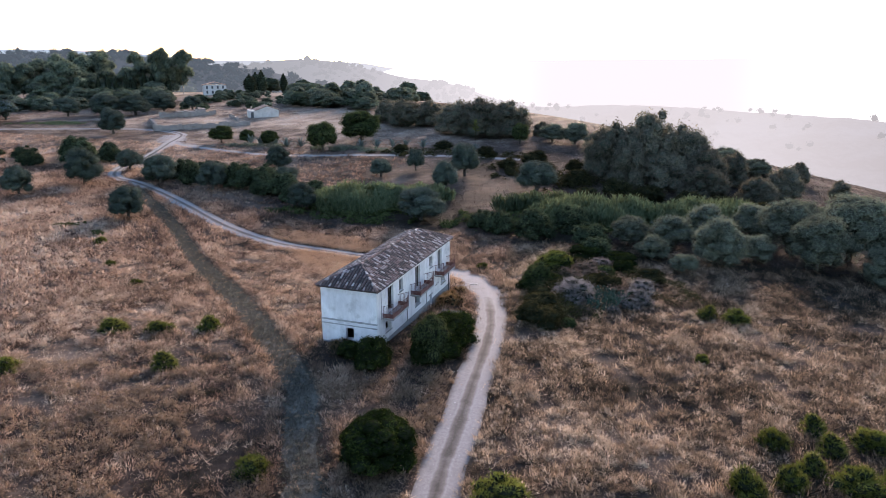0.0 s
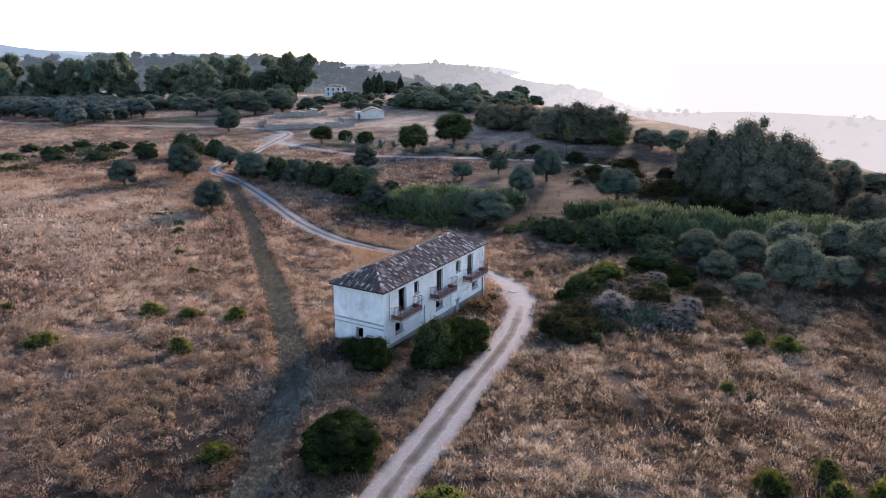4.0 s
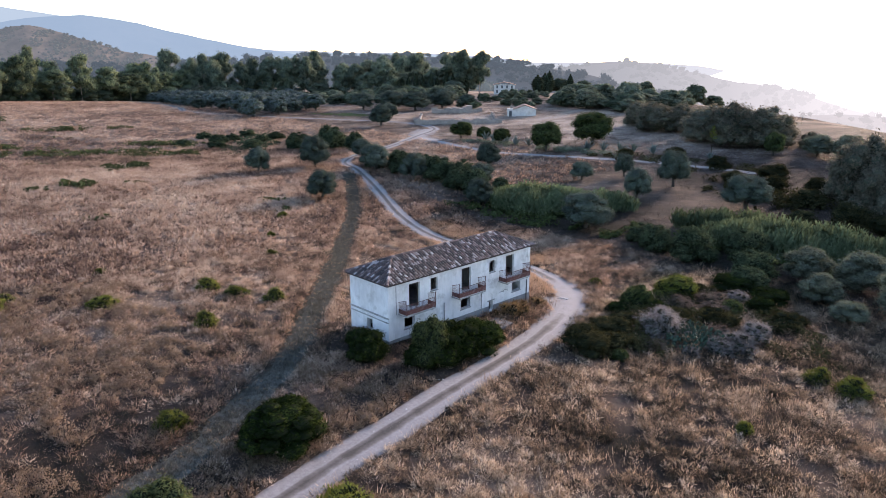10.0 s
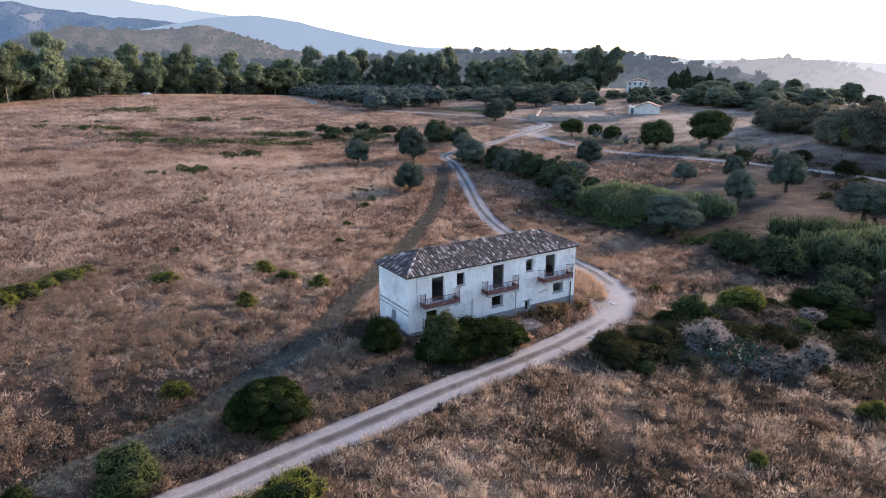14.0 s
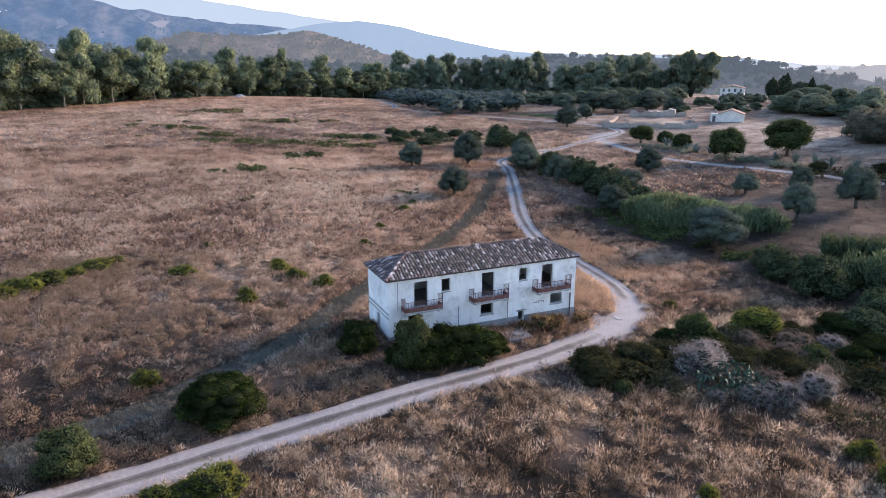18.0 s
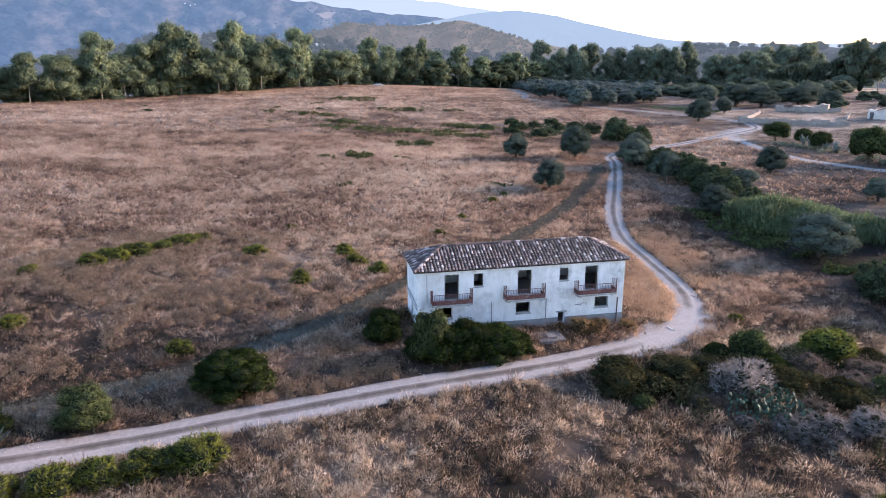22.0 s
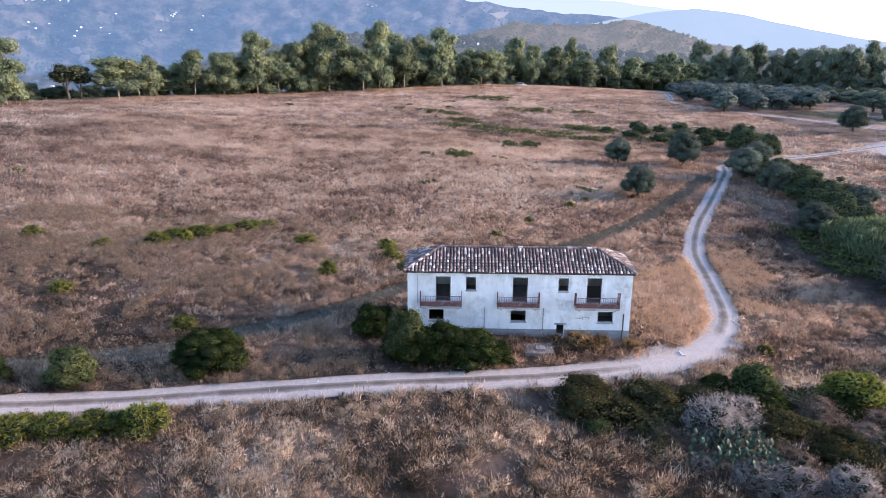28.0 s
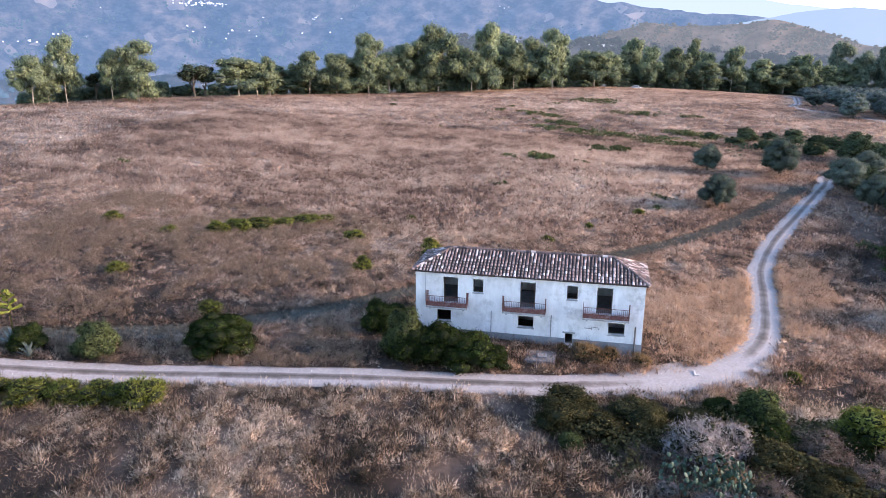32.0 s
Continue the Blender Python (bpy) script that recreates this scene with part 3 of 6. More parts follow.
def wall_along(axis, at0, at1, lo, hi, z0, z1, holes):
    """A wall of boxes round its holes. axis 'y': runs along y between x at0 and at1."""
    us = sorted({lo, hi, *[h[0] for h in holes], *[h[1] for h in holes]})
    zs = sorted({z0, z1, *[h[2] for h in holes], *[h[3] for h in holes]})
    bm, made = bmesh.new(), {}

    def at(i, j, s):
        if (i, j, s) not in made:
            w = at1 if s else at0
            made[i, j, s] = bm.verts.new((w, us[i], zs[j]) if axis == 'y' else (us[i], w, zs[j]))
        return made[i, j, s]

    def full(i, j):
        return 0 <= i < len(us) - 1 and 0 <= j < len(zs) - 1 and not any(h[0] <= us[i] and h[1] >= us[i + 1] and h[2] <= zs[j] and h[3] >= zs[j + 1] for h in holes)

    for i in range(len(us) - 1):
        for j in range(len(zs) - 1):
            if full(i, j):
                for s in (0, 1):
                    bm.faces.new([at(*c_, s) for c_ in ((i, j), (i + 1, j), (i + 1, j + 1), (i, j + 1))])
                for a, b, ni, nj in (((i, j), (i + 1, j), i, j - 1), ((i + 1, j), (i + 1, j + 1), i + 1, j), ((i + 1, j + 1), (i, j + 1), i, j + 1), ((i, j + 1), (i, j), i - 1, j)):
                    if not full(ni, nj):
                        bm.faces.new((at(*a, 0), at(*b, 0), at(*b, 1), at(*a, 1)))
    bmesh.ops.recalc_face_normals(bm, faces=bm.faces[:])
    return bm


front_holes = [(a, b, 3.98, 6.2) for a, b in DOORS] + [(a, b, 5.03, 6.17) for a, b in SMALL] + [(a, b, 2.35, 3.33) for a, b in LOW] + [(58.7, 59.3, 1.2, 2.15)]
front = part("front_wall", wall_along('y', HX - 0.38, HX, HY0, HY1, HZ0, HTOP, front_holes), M_WALL, house, "stained whitewashed front wall")
part("back_wall", wall_along('y', HB, HB + 0.38, HY0, HY1, HZ0, HTOP, [(54.9, 56.1, 4.7, 6.1), (62.3, 63.2, 2.4, 3.2)]), M_WALL, house)
part("end_wall", wall_along('x', HY0, HY0 + 0.38, HB + 0.38, HX - 0.38, HZ0, HTOP, [(-27.5, -26.75, 2.1, 3.1)]), M_WALL, house)
part("end_wall", wall_along('x', HY1 - 0.38, HY1, HB + 0.38, HX - 0.38, HZ0, HTOP, []), M_WALL, house)
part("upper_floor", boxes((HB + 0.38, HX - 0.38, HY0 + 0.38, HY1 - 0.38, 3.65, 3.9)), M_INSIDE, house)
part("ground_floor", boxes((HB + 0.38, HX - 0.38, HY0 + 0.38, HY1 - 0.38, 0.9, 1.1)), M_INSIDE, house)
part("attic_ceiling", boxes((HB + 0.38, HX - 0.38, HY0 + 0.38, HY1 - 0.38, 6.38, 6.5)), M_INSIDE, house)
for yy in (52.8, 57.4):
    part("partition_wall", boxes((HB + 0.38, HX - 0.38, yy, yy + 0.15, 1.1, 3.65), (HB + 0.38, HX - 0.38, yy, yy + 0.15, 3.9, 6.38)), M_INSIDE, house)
for a, b in ((HY0 - 0.03, 58.68), (59.32, HY1 + 0.03)):
    part("plinth", boxes((HX, HX + 0.04, a, b, HZ0, 1.72)), M_PLINTH, house, "grey cement plinth")
part("plinth", boxes((HB, HX + 0.04, HY0 - 0.04, HY0, HZ0, 1.72)), M_PLINTH, house, "grey cement plinth")
# string course and corner strips on the near end, frames round the openings
part("string_course", boxes((HB - 0.02, HX + 0.07, HY0 - 0.09, HY0, 3.66, 3.78), (HB - 0.02, HX + 0.05, HY0 - 0.06, HY0, 3.3, 3.38)), M_CONCRETE, house, "grey string course")
part("corner_strip", boxes((HX, HX + 0.03, HY0, HY0 + 0.42, 1.72, HTOP - 0.02)), M_WALL, house)
part("corner_strip", boxes((HX, HX + 0.03, HY1 - 0.42, HY1, 1.72, HTOP - 0.02)), M_WALL, house)
part("cornice", boxes((HX, HX + 0.12, HY0 - 0.1, HY1 + 0.1, HTOP - 0.02, HTOP + 0.08), (HB - 0.1, HX, HY0 - 0.12, HY0, HTOP - 0.02, HTOP + 0.08)), M_WALL, house)
for a, b in DOORS:
    frame_ = part("window_door", boxes((HX - 0.3, HX - 0.22, a, a + 0.07, 3.98, 6.2), (HX - 0.3, HX - 0.22, b - 0.07, b, 3.98, 6.2), (HX - 0.3, HX - 0.22, a + 0.07, b - 0.07, 6.12, 6.2)), M_DARKBARK, house, "empty wooden balcony door frame")
for a, b in SMALL:
    part("window", boxes((HX - 0.3, HX - 0.22, a, a + 0.06, 5.03, 6.17), (HX - 0.3, HX - 0.22, b - 0.06, b, 5.03, 6.17), (HX - 0.3, HX - 0.22, a + 0.06, b - 0.06, 6.1, 6.17), (HX - 0.3, HX - 0.22, a + 0.06, b - 0.06, 5.03, 5.1)), M_DARKBARK, house, "small glassless wooden window frame")
    part("window_sill", boxes((HX - 0.02, HX + 0.07, a - 0.06, b + 0.06, 4.96, 5.03)), M_CONCRETE, house)
for a, b in LOW:
    part("window_sill", boxes((HX - 0.02, HX + 0.07, a - 0.08, b + 0.08, 2.27, 2.35)), M_CONCRETE, house)
part("lintel_patch", boxes((HX, HX + 0.012, 58.5, 59.5, 2.15, 2.3)), M_PLINTH, house, "patch of bared grey mortar over the cellar hatch")
for y, z0, z1, r in ((52.72, 1.72, 3.6, 0.035), (57.55, 1.72, 3.62, 0.035), (64.1, 1.0, 3.2, 0.06), (47.2, 3.9, 6.4, 0.025)):
    part("downpipe", tube(bmesh.new(), (HX + 0.06 + r, y, z0), (HX + 0.06 + r, y, z1), r, r, 8), M_PIPE if r > 0.05 else M_PLINTH, house, "dark metal pipe" if r > 0.05 else "grey wall pipe")

for y, z, w, h in ((60.2, 2.72, 0.5, 0.05), (60.75, 2.6, 0.05, 0.24), (60.85, 2.82, 0.42, 0.04), (61.3, 2.66, 0.05, 0.18)):
    part("wall_scrawl", boxes((HX, HX + 0.006, y, y + w, z, z + h)), M_PIPE, house, "dark paint scrawl on the wall")

# roof: deck, barrel tiles, ridge
EX0, EX1, EY0, EY1, EZ = HB - 0.28, HX + 0.28, HY0 - 0.27, HY1 + 0.27, 6.66
RX, RY0, RY1, RZ = (EX0 + EX1) / 2, 48.95, 62.1, 7.95
bm = bmesh.new()
q = [bm.verts.new(p) for p in ((EX0, EY0, EZ), (EX1, EY0, EZ), (EX1, EY1, EZ), (EX0, EY1, EZ), (RX, RY0, RZ), (RX, RY1, RZ))]
q2 = [bm.verts.new((v.co.x, v.co.y, EZ - 0.09)) for v in q[:4]]
for f in ((0, 1, 4), (1, 2, 5, 4), (2, 3, 5), (3, 0, 4, 5)):
    bm.faces.new([q[i] for i in f])
bm.faces.new(q2[::-1])
for i in range(4):
    bm.faces.new((q2[i], q2[(i + 1) % 4], q[(i + 1) % 4], q[i]))
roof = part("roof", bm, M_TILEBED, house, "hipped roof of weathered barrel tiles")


def tile_mesh(r0, r1, length, n=5):
    bm = bmesh.new()
    rows = [[bm.verts.new((r * math.cos(math.pi * i / n), y, z + r * 0.8 * math.sin(math.pi * i / n))) for i in range(n + 1)] for y, r, z in ((0, r0, 0.02), (length, r1, 0.0))]
    for i in range(n):
        bm.faces.new((rows[0][i + 1], rows[0][i], rows[1][i], rows[1][i + 1]))
    bm.faces.new([bm.verts.new((v.co.x, v.co.y - 0.001, v.co.z)) for v in rows[0]])
    me = as_mesh("roof_tile", bm)
    me.materials.append(M_TILE)
    return me


TILE = tile_mesh(0.105, 0.085, 0.46)
rng = random.Random(5)
tile_places = []
for corner_a, corner_b, top_a, top_b in (((EX1, EY0), (EX1, EY1), (RX, RY0), (RX, RY1)), ((EX0, EY0), (EX1, EY0), (RX, RY0), (RX, RY0)), ((EX1, EY1), (EX0, EY1), (RX, RY1), (RX, RY1)), ((EX0, EY1), (EX0, EY0), (RX, RY1), (RX, RY0))):
    a, b, ta, tb = (Vector((*c_, z)) for c_, z in ((corner_a, EZ), (corner_b, EZ), (top_a, RZ), (top_b, RZ)))
    along = (b - a).normalized()
    up = (ta - a) - along * (ta - a).dot(along)
    slope = up.length
    up.normalize()
    normal = along.cross(up)
    wide, la, lb = (b - a).length, (ta - a).dot(along), (b - tb).dot(along)
    row = 0
    while row * 0.37 < slope - 0.2:
        s = row * 0.37 - 0.05
        f = (s + 0.2) / slope
        u = 0.13
        while u < wide - 0.1:
            if la * f + 0.02 < u < wide - lb * f - 0.02:
                o = a + along * (u + rng.uniform(-0.012, 0.012)) + up * s + normal * (0.03 + rng.uniform(0, 0.012))
                m3 = Matrix((along, up, normal)).transposed().to_4x4()
                tile_places.append((len(tile_places), along.y > 0.5 and row < 5, Matrix.Translation(o) @ m3 @ pose(0, 0, 0, rng.uniform(-1.5, 2.5), 0, rng.uniform(-3, 3))))
            u += 0.285
        row += 1

# ridge and hips
bm = bmesh.new()
for p0, p1 in (((RX, RY0, RZ), (RX, RY1, RZ)), ((EX1, EY0, EZ), (RX, RY0, RZ)), ((EX0, EY0, EZ), (RX, RY0, RZ)), ((EX1, EY1, EZ), (RX, RY1, RZ)), ((EX0, EY1, EZ), (RX, RY1, RZ))):
    p0, p1 = Vector(p0), Vector(p1)
    n = int((p1 - p0).length / 0.4)
    for i in range(n):
        a, b = p0.lerp(p1, i / n), p0.lerp(p1, (i + 1.12) / n)
        lift = Vector((0, 0, 0.045 + rng.uniform(0, 0.015)))
        tube(bm, a + lift, b + lift, 0.14, 0.115, 8)
part("ridge_tiles", bm, M_TILE, roof, "mortared ridge and hip tiles").update_tag()


def balcony(y0, y1):
    b = thing("balcony", "concrete balcony with a rusty red iron railing", "balcony", (HX, (y0 + y1) / 2, 3.9), group="balconies of the farmhouse")
    w, d = (y1 - y0) / 2, 1.05
    part("slab", boxes((0.0, d, -w, w, -0.08, 0.06), bevel=0.012), M_CONCRETE, b)
    for s in (-w + 0.25, w - 0.4):
        part("underside_beam", boxes((0.0, d - 0.1, s, s + 0.15, -0.2, -0.08)), M_CONCRETE, b)
    part("kick_panel", boxes((d - 0.05, d - 0.03, -w + 0.05, w - 0.05, 0.09, 0.46)), M_RUST, b, "rusty red sheet panel")
    for s in (-1, 1):
        part("side_panel", boxes((0.04, d - 0.07, s * (w - 0.04) - 0.01, s * (w - 0.04) + 0.01, 0.09, 0.46)), M_RUST, b)
        part("corner_post", boxes((d - 0.06, d - 0.02, s * (w - 0.03) - 0.02, s * (w - 0.03) + 0.02, 0.06, 1.42)), M_RUST, b)
        part("side_rail", tube(bmesh.new(), (0.0, s * (w - 0.03), 1.02), (d - 0.04, s * (w - 0.03), 1.38), 0.02, 0.02, 6), M_RUST, b)
    part("top_rail", boxes((d - 0.06, d - 0.02, -w + 0.05, w - 0.05, 0.94, 0.97)), M_RUST, b)
    part("middle_rail", boxes((d - 0.055, d - 0.025, -w + 0.05, w - 0.05, 0.5, 0.525)), M_RUST, b)
    bar = as_mesh("bar", boxes((-0.01, 0.01, -0.01, 0.01, 0.0, 0.86)))
    bar.materials.append(M_RUST)
    n = 24
    for i in range(1, n):
        part("bar", bar, None, b, at=(d - 0.04, -w + 0.05 + (2 * w - 0.1) * i / n, 0.09))
    for i in range(1, 8):
        for s in (-1, 1):
            part("bar", bar, None, b, at=Matrix.Translation((d * i / 8, s * (w - 0.03), 0.09)) @ Matrix.Diagonal((1, 1, 1.12 + 0.04 * i, 1)))
    return b


for y0, y1 in ((47.46, 50.85), (53.70, 57.13), (60.0, 63.54)):
    balcony(y0, y1)

# ---- plants ----
ico = bmesh.new()
bmesh.ops.create_icosphere(ico, subdivisions=2, radius=1.0)
ICO_V = np.array([v.co[:] for v in ico.verts])
ICO_F = np.array([[v.index for v in f.verts] for f in ico.faces])
ico.free()


def foliage(name, lobes, count, leaf, mat, seed, droop=0.0, slim=0.55, core=0.8, shaggy=0.18, spiky=False, inner=None):
    """A crown: leaves on the outside of many lobes (x, y, z, rx, rz), over cores coloured dark as inner shade."""
    r = np.random.default_rng(seed)
    lobes = np.array(lobes, float)
    area = lobes[:, 3] * (lobes[:, 3] + lobes[:, 4])
    pick = r.choice(len(lobes), count, p=area / area.sum())
    n = r.normal(size=(count, 3))
    n[:, 2] += 0.25
    n /= np.linalg.norm(n, axis=1)[:, None]
    L = lobes[pick]
    rad = 1 + shaggy * r.normal(size=count) - 0.1 * r.random(count)
    c_ = L[:, :3] + n * np.stack([L[:, 3], L[:, 3], L[:, 4]], 1) * rad[:, None]
    if spiky:
        up = n + 0.54 * r.normal(size=(count, 3))
        up[:, 2] -= droop
        face = r.normal(size=(count, 3))
    else:
        face = n + 0.42 * r.normal(size=(count, 3))
        up = np.cross(face, r.normal(size=(count, 3)))
    up /= np.linalg.norm(up, axis=1)[:, None] + 1e-6
    sd = np.cross(up, face)
    sd /= np.linalg.norm(sd, axis=1)[:, None] + 1e-6
    s = leaf * r.uniform(0.6, 1.5, count)[:, None]
    v = np.stack([c_ - up * s * 0.5 - sd * s * slim * 0.6, c_ - up * s * 0.4 + sd * s * slim * 0.6, c_ + up * s * 0.7], 1).reshape(-1, 3)
    way = n * np.stack([1 / L[:, 3], 1 / L[:, 3], 1 / L[:, 4]], 1) * L[:, 3:4] + 0.8 * c_ / (np.abs(c_).max() + 1e-6) * np.array([1, 1, 0.5]) + 0.6 * r.normal(size=(count, 3))
    way /= np.linalg.norm(way, axis=1)[:, None]
    tri = outward(v, np.arange(3 * count).reshape(-1, 3), way)
    vs, fs, ns, base = [v], [tri], [np.repeat(way, 3, axis=0)], len(v)
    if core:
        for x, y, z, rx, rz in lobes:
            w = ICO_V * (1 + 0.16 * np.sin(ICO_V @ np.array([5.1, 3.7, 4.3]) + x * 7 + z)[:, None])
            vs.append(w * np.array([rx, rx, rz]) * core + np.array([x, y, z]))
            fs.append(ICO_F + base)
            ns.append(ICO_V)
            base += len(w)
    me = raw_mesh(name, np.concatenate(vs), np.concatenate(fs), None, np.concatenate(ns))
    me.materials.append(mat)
    me.materials.append(inner or M_CROWNSHADE)
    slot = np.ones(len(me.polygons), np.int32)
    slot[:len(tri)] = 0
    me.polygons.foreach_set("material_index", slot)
    return me


def limbs(name, lobes, trunk_top, r0, mat, forks, seed, lean=0.0):
    """A tapered trunk with limbs that reach into the lobes."""
    r = random.Random(seed)
    bm = bmesh.new()
    pts = [Vector((0, 0, -0.3))]
    n = 5
    for i in range(1, n + 1):
        pts.append(Vector((lean * i / n + r.uniform(-0.08, 0.08) * trunk_top * 0.2, r.uniform(-0.08, 0.08) * trunk_top * 0.2, trunk_top * i / n)))
    for i in range(n):
        tube(bm, pts[i], pts[i + 1], r0 * (1.25 if i == 0 else 1 - 0.12 * i), r0 * (1 - 0.12 * (i + 1)), 8)
    pick = sorted(range(len(lobes)), key=lambda i: -lobes[i][2])
    r.shuffle(pick)
    for k in pick[:forks]:
        lo = Vector(lobes[k][:3])
        a = pts[r.randint(max(1, n - 3), n)]
        mid = a.lerp(lo, 0.5) + Vector((r.uniform(-.3, .3), r.uniform(-.3, .3), 0.1)) * r0 * 3
        tube(bm, a, mid, r0 * 0.5, r0 * 0.35, 6)
        tube(bm, mid, lo, r0 * 0.35, r0 * 0.15, 5)
    me = as_mesh(name, bm)
    me.materials.append(mat)
    return me


def round_lobes(seed, n, h, spread, r_lo, r_hi, low=0.25, squash=0.85):
    """Lobes scattered over a rounded crown of unit width 1 and height h."""
    r = random.Random(seed)
    out = [(0, 0, h * (low + (1 - low) * 0.42), 0.34 * spread * 2 * 0.5 + 0.06, h * (1 - low) * 0.42)]
    for i in range(n):
        a, e = 2.4 * i + r.uniform(-.4, .4), r.uniform(-0.5, 1.0)
        k = math.sqrt(max(0.05, 1 - e * e)) if e > 0 else 1 - 0.25 * -e
        rr = r.uniform(r_lo, r_hi)
        out.append((spread * k * math.cos(a) * r.uniform(.75, 1), spread * k * math.sin(a) * r.uniform(.75, 1), h * (low + (1 - low) * (0.42 + 0.44 * e)), rr, rr * squash))
    return out


def dome_lobes(seed, n, spread, r_lo, r_hi, squash=0.9):
    """Lobes over a dome that is widest at the ground, 1 wide and 1 high."""
    r = random.Random(seed)
    out = [(0, 0, 0.34, 0.36, 0.44)]
    for i in range(n):
        a, e = 2.4 * i + r.uniform(-.5, .5), r.random() ** 1.25
        rr = r.uniform(r_lo, r_hi)
        k = spread * math.sqrt(1 - 0.92 * e * e) * r.uniform(.8, 1.05)
        out.append((k * math.cos(a), k * math.sin(a), 0.1 + (0.88 - rr) * e * r.uniform(.8, 1.0), rr, rr * squash))
    return out


PLANTS = {}


def plant_kind(kind, variant):
    """Meshes of one variant of a kind, for a plant 1 m wide and 1 m high: (part name, mesh) pairs."""
    seed = variant * 17 + sum(map(ord, kind))
    if kind == "mastic":
        lo = dome_lobes(seed, 60, 0.385, 0.1, 0.15, 1.1)
        return [("stem", limbs("stem", lo, 0.3, 0.03, M_DARKBARK, 6, seed)), ("crown", foliage("crown", lo, 32000, 0.026, M_MASTIC, seed, -0.4, 0.45, 0.8, 0.11))]
    if kind == "hedge":
        lo = dome_lobes(seed, 30, 0.38, 0.08, 0.22)
        return [("crown", foliage("crown", lo, 12000, 0.036, M_HEDGE, seed, -0.3, 0.5, 0.8, 0.17))]
    if kind == "ditch":
        lo = dome_lobes(seed, 44, 0.38, 0.07, 0.18, 1.0)
        return [("crown", foliage("crown", lo, 11000, 0.034, M_DITCH, seed, -0.3, 0.5, 0.74, 0.2))]
    if kind == "far_hedge":
        lo = dome_lobes(seed, 20, 0.36, 0.14, 0.22)
        return [("crown", foliage("crown", lo, 2600, 0.062, M_UNDER, seed, -0.3, 0.5, 0.82, 0.1, inner=M_EUCSHADE))]
    if kind == "young_olive":
        lo = dome_lobes(seed, 30, 0.36, 0.1, 0.18, 1.0)
        return [("stem", limbs("stem", lo, 0.4, 0.03, M_DARKBARK, 5, seed)), ("crown", foliage("crown", lo, 11000, 0.04, M_YOUNG, seed, 0, 0.4, 0.78, 0.15))]
    if kind == "leafy_bush":
        lo = dome_lobes(seed, 34, 0.37, 0.09, 0.19, 1.0)
        return [("crown", foliage("crown", lo, 9000, 0.044, M_OAK if variant else M_SHRUB, seed, -0.3, 0.45, 0.76, 0.18))]
    if kind == "shrub":
        lo = dome_lobes(seed, 14, 0.36, 0.12, 0.2, 1.2)
        return [("crown", foliage("crown", lo, 2600, 0.09, M_SHRUB, seed, -1.0, 0.22, 0.66, 0.2, True))]
    if kind == "scrub":
        lo = dome_lobes(seed, 20, 0.38, 0.11, 0.19, 1.0)
        return [("crown", foliage("crown", lo, 4500, 0.055, M_SHRUB, seed, -0.8, 0.3, 0.74, 0.2, True))]
    if kind == "bramble":
        lo = dome_lobes(seed, 20, 0.38, 0.11, 0.19, 1.0)
        return [("crown", foliage("crown", lo, 9000, 0.042, M_BRAMBLE, seed, -0.5, 0.33, 0.74, 0.24, variant == 1))]
    if kind == "weeds":
        lo = dome_lobes(seed, 16, 0.38, 0.11, 0.18, 1.1)
        return [("crown", foliage("crown", lo, 2600, 0.09, M_DRYWEED, seed, -1.4, 0.14, 0.5, 0.3, True))]
    if kind == "dry_bush":
        lo = dome_lobes(seed, 20, 0.35, 0.12, 0.2, 1.0)
        return [("crown", foliage("crown", lo, 15000, 0.045, M_GREY, seed, -0.5, 0.16, 0.5, 0.3, True))]
    if kind == "ashen_bush":
        lo = dome_lobes(seed, 26, 0.36, 0.1, 0.19, 1.0)
        return [("crown", foliage("crown", lo, 9000, 0.05, M_ASH, seed, -0.5, 0.16, 0.5, 0.3, True))]
    if kind == "olive":
        lo = round_lobes(seed, 46, 1, 0.36, 0.07, 0.17, 0.1, 0.95)
        return [("trunk", limbs("trunk", lo, 0.4, 0.045, M_DARKBARK, 7, seed, 0.05)), ("crown", foliage("crown", lo, 18000, 0.026, M_OLIVE, seed, 0, 0.45, 0.72, 0.2, inner=M_EUCSHADE))]
    # Leaf colour paled for haze over the sunward slope.
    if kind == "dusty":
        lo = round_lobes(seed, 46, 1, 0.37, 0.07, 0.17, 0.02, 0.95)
        return [("trunk", limbs("trunk", lo, 0.3, 0.04, M_DARKBARK, 5, seed, 0.05)), ("crown", foliage("crown", lo, 17000, 0.028, M_HAZELEAF, seed, 0, 0.45, 0.72, 0.2, inner=M_PALESHADE))]
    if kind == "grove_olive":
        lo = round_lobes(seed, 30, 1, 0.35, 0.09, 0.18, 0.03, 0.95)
        return [("trunk", limbs("trunk", lo, 0.36, 0.045, M_DARKBARK, 3, seed, 0.05)), ("crown", foliage("crown", lo, 3200, 0.05, M_HAZESILVER, seed, 0, 0.5, 0.76, 0.17, inner=M_EUCSHADE))]
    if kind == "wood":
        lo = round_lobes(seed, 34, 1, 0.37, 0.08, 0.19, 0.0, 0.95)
        return [("trunk", limbs("trunk", lo, 0.36, 0.04, M_DARKBARK, 3, seed, 0.05)), ("crown", foliage("crown", lo, 5000, 0.046, (M_HAZELEAF, M_FAREUC, M_UNDER)[variant], seed, 0, 0.5, 0.8, 0.13, inner=M_PALESHADE if variant else M_EUCSHADE))]
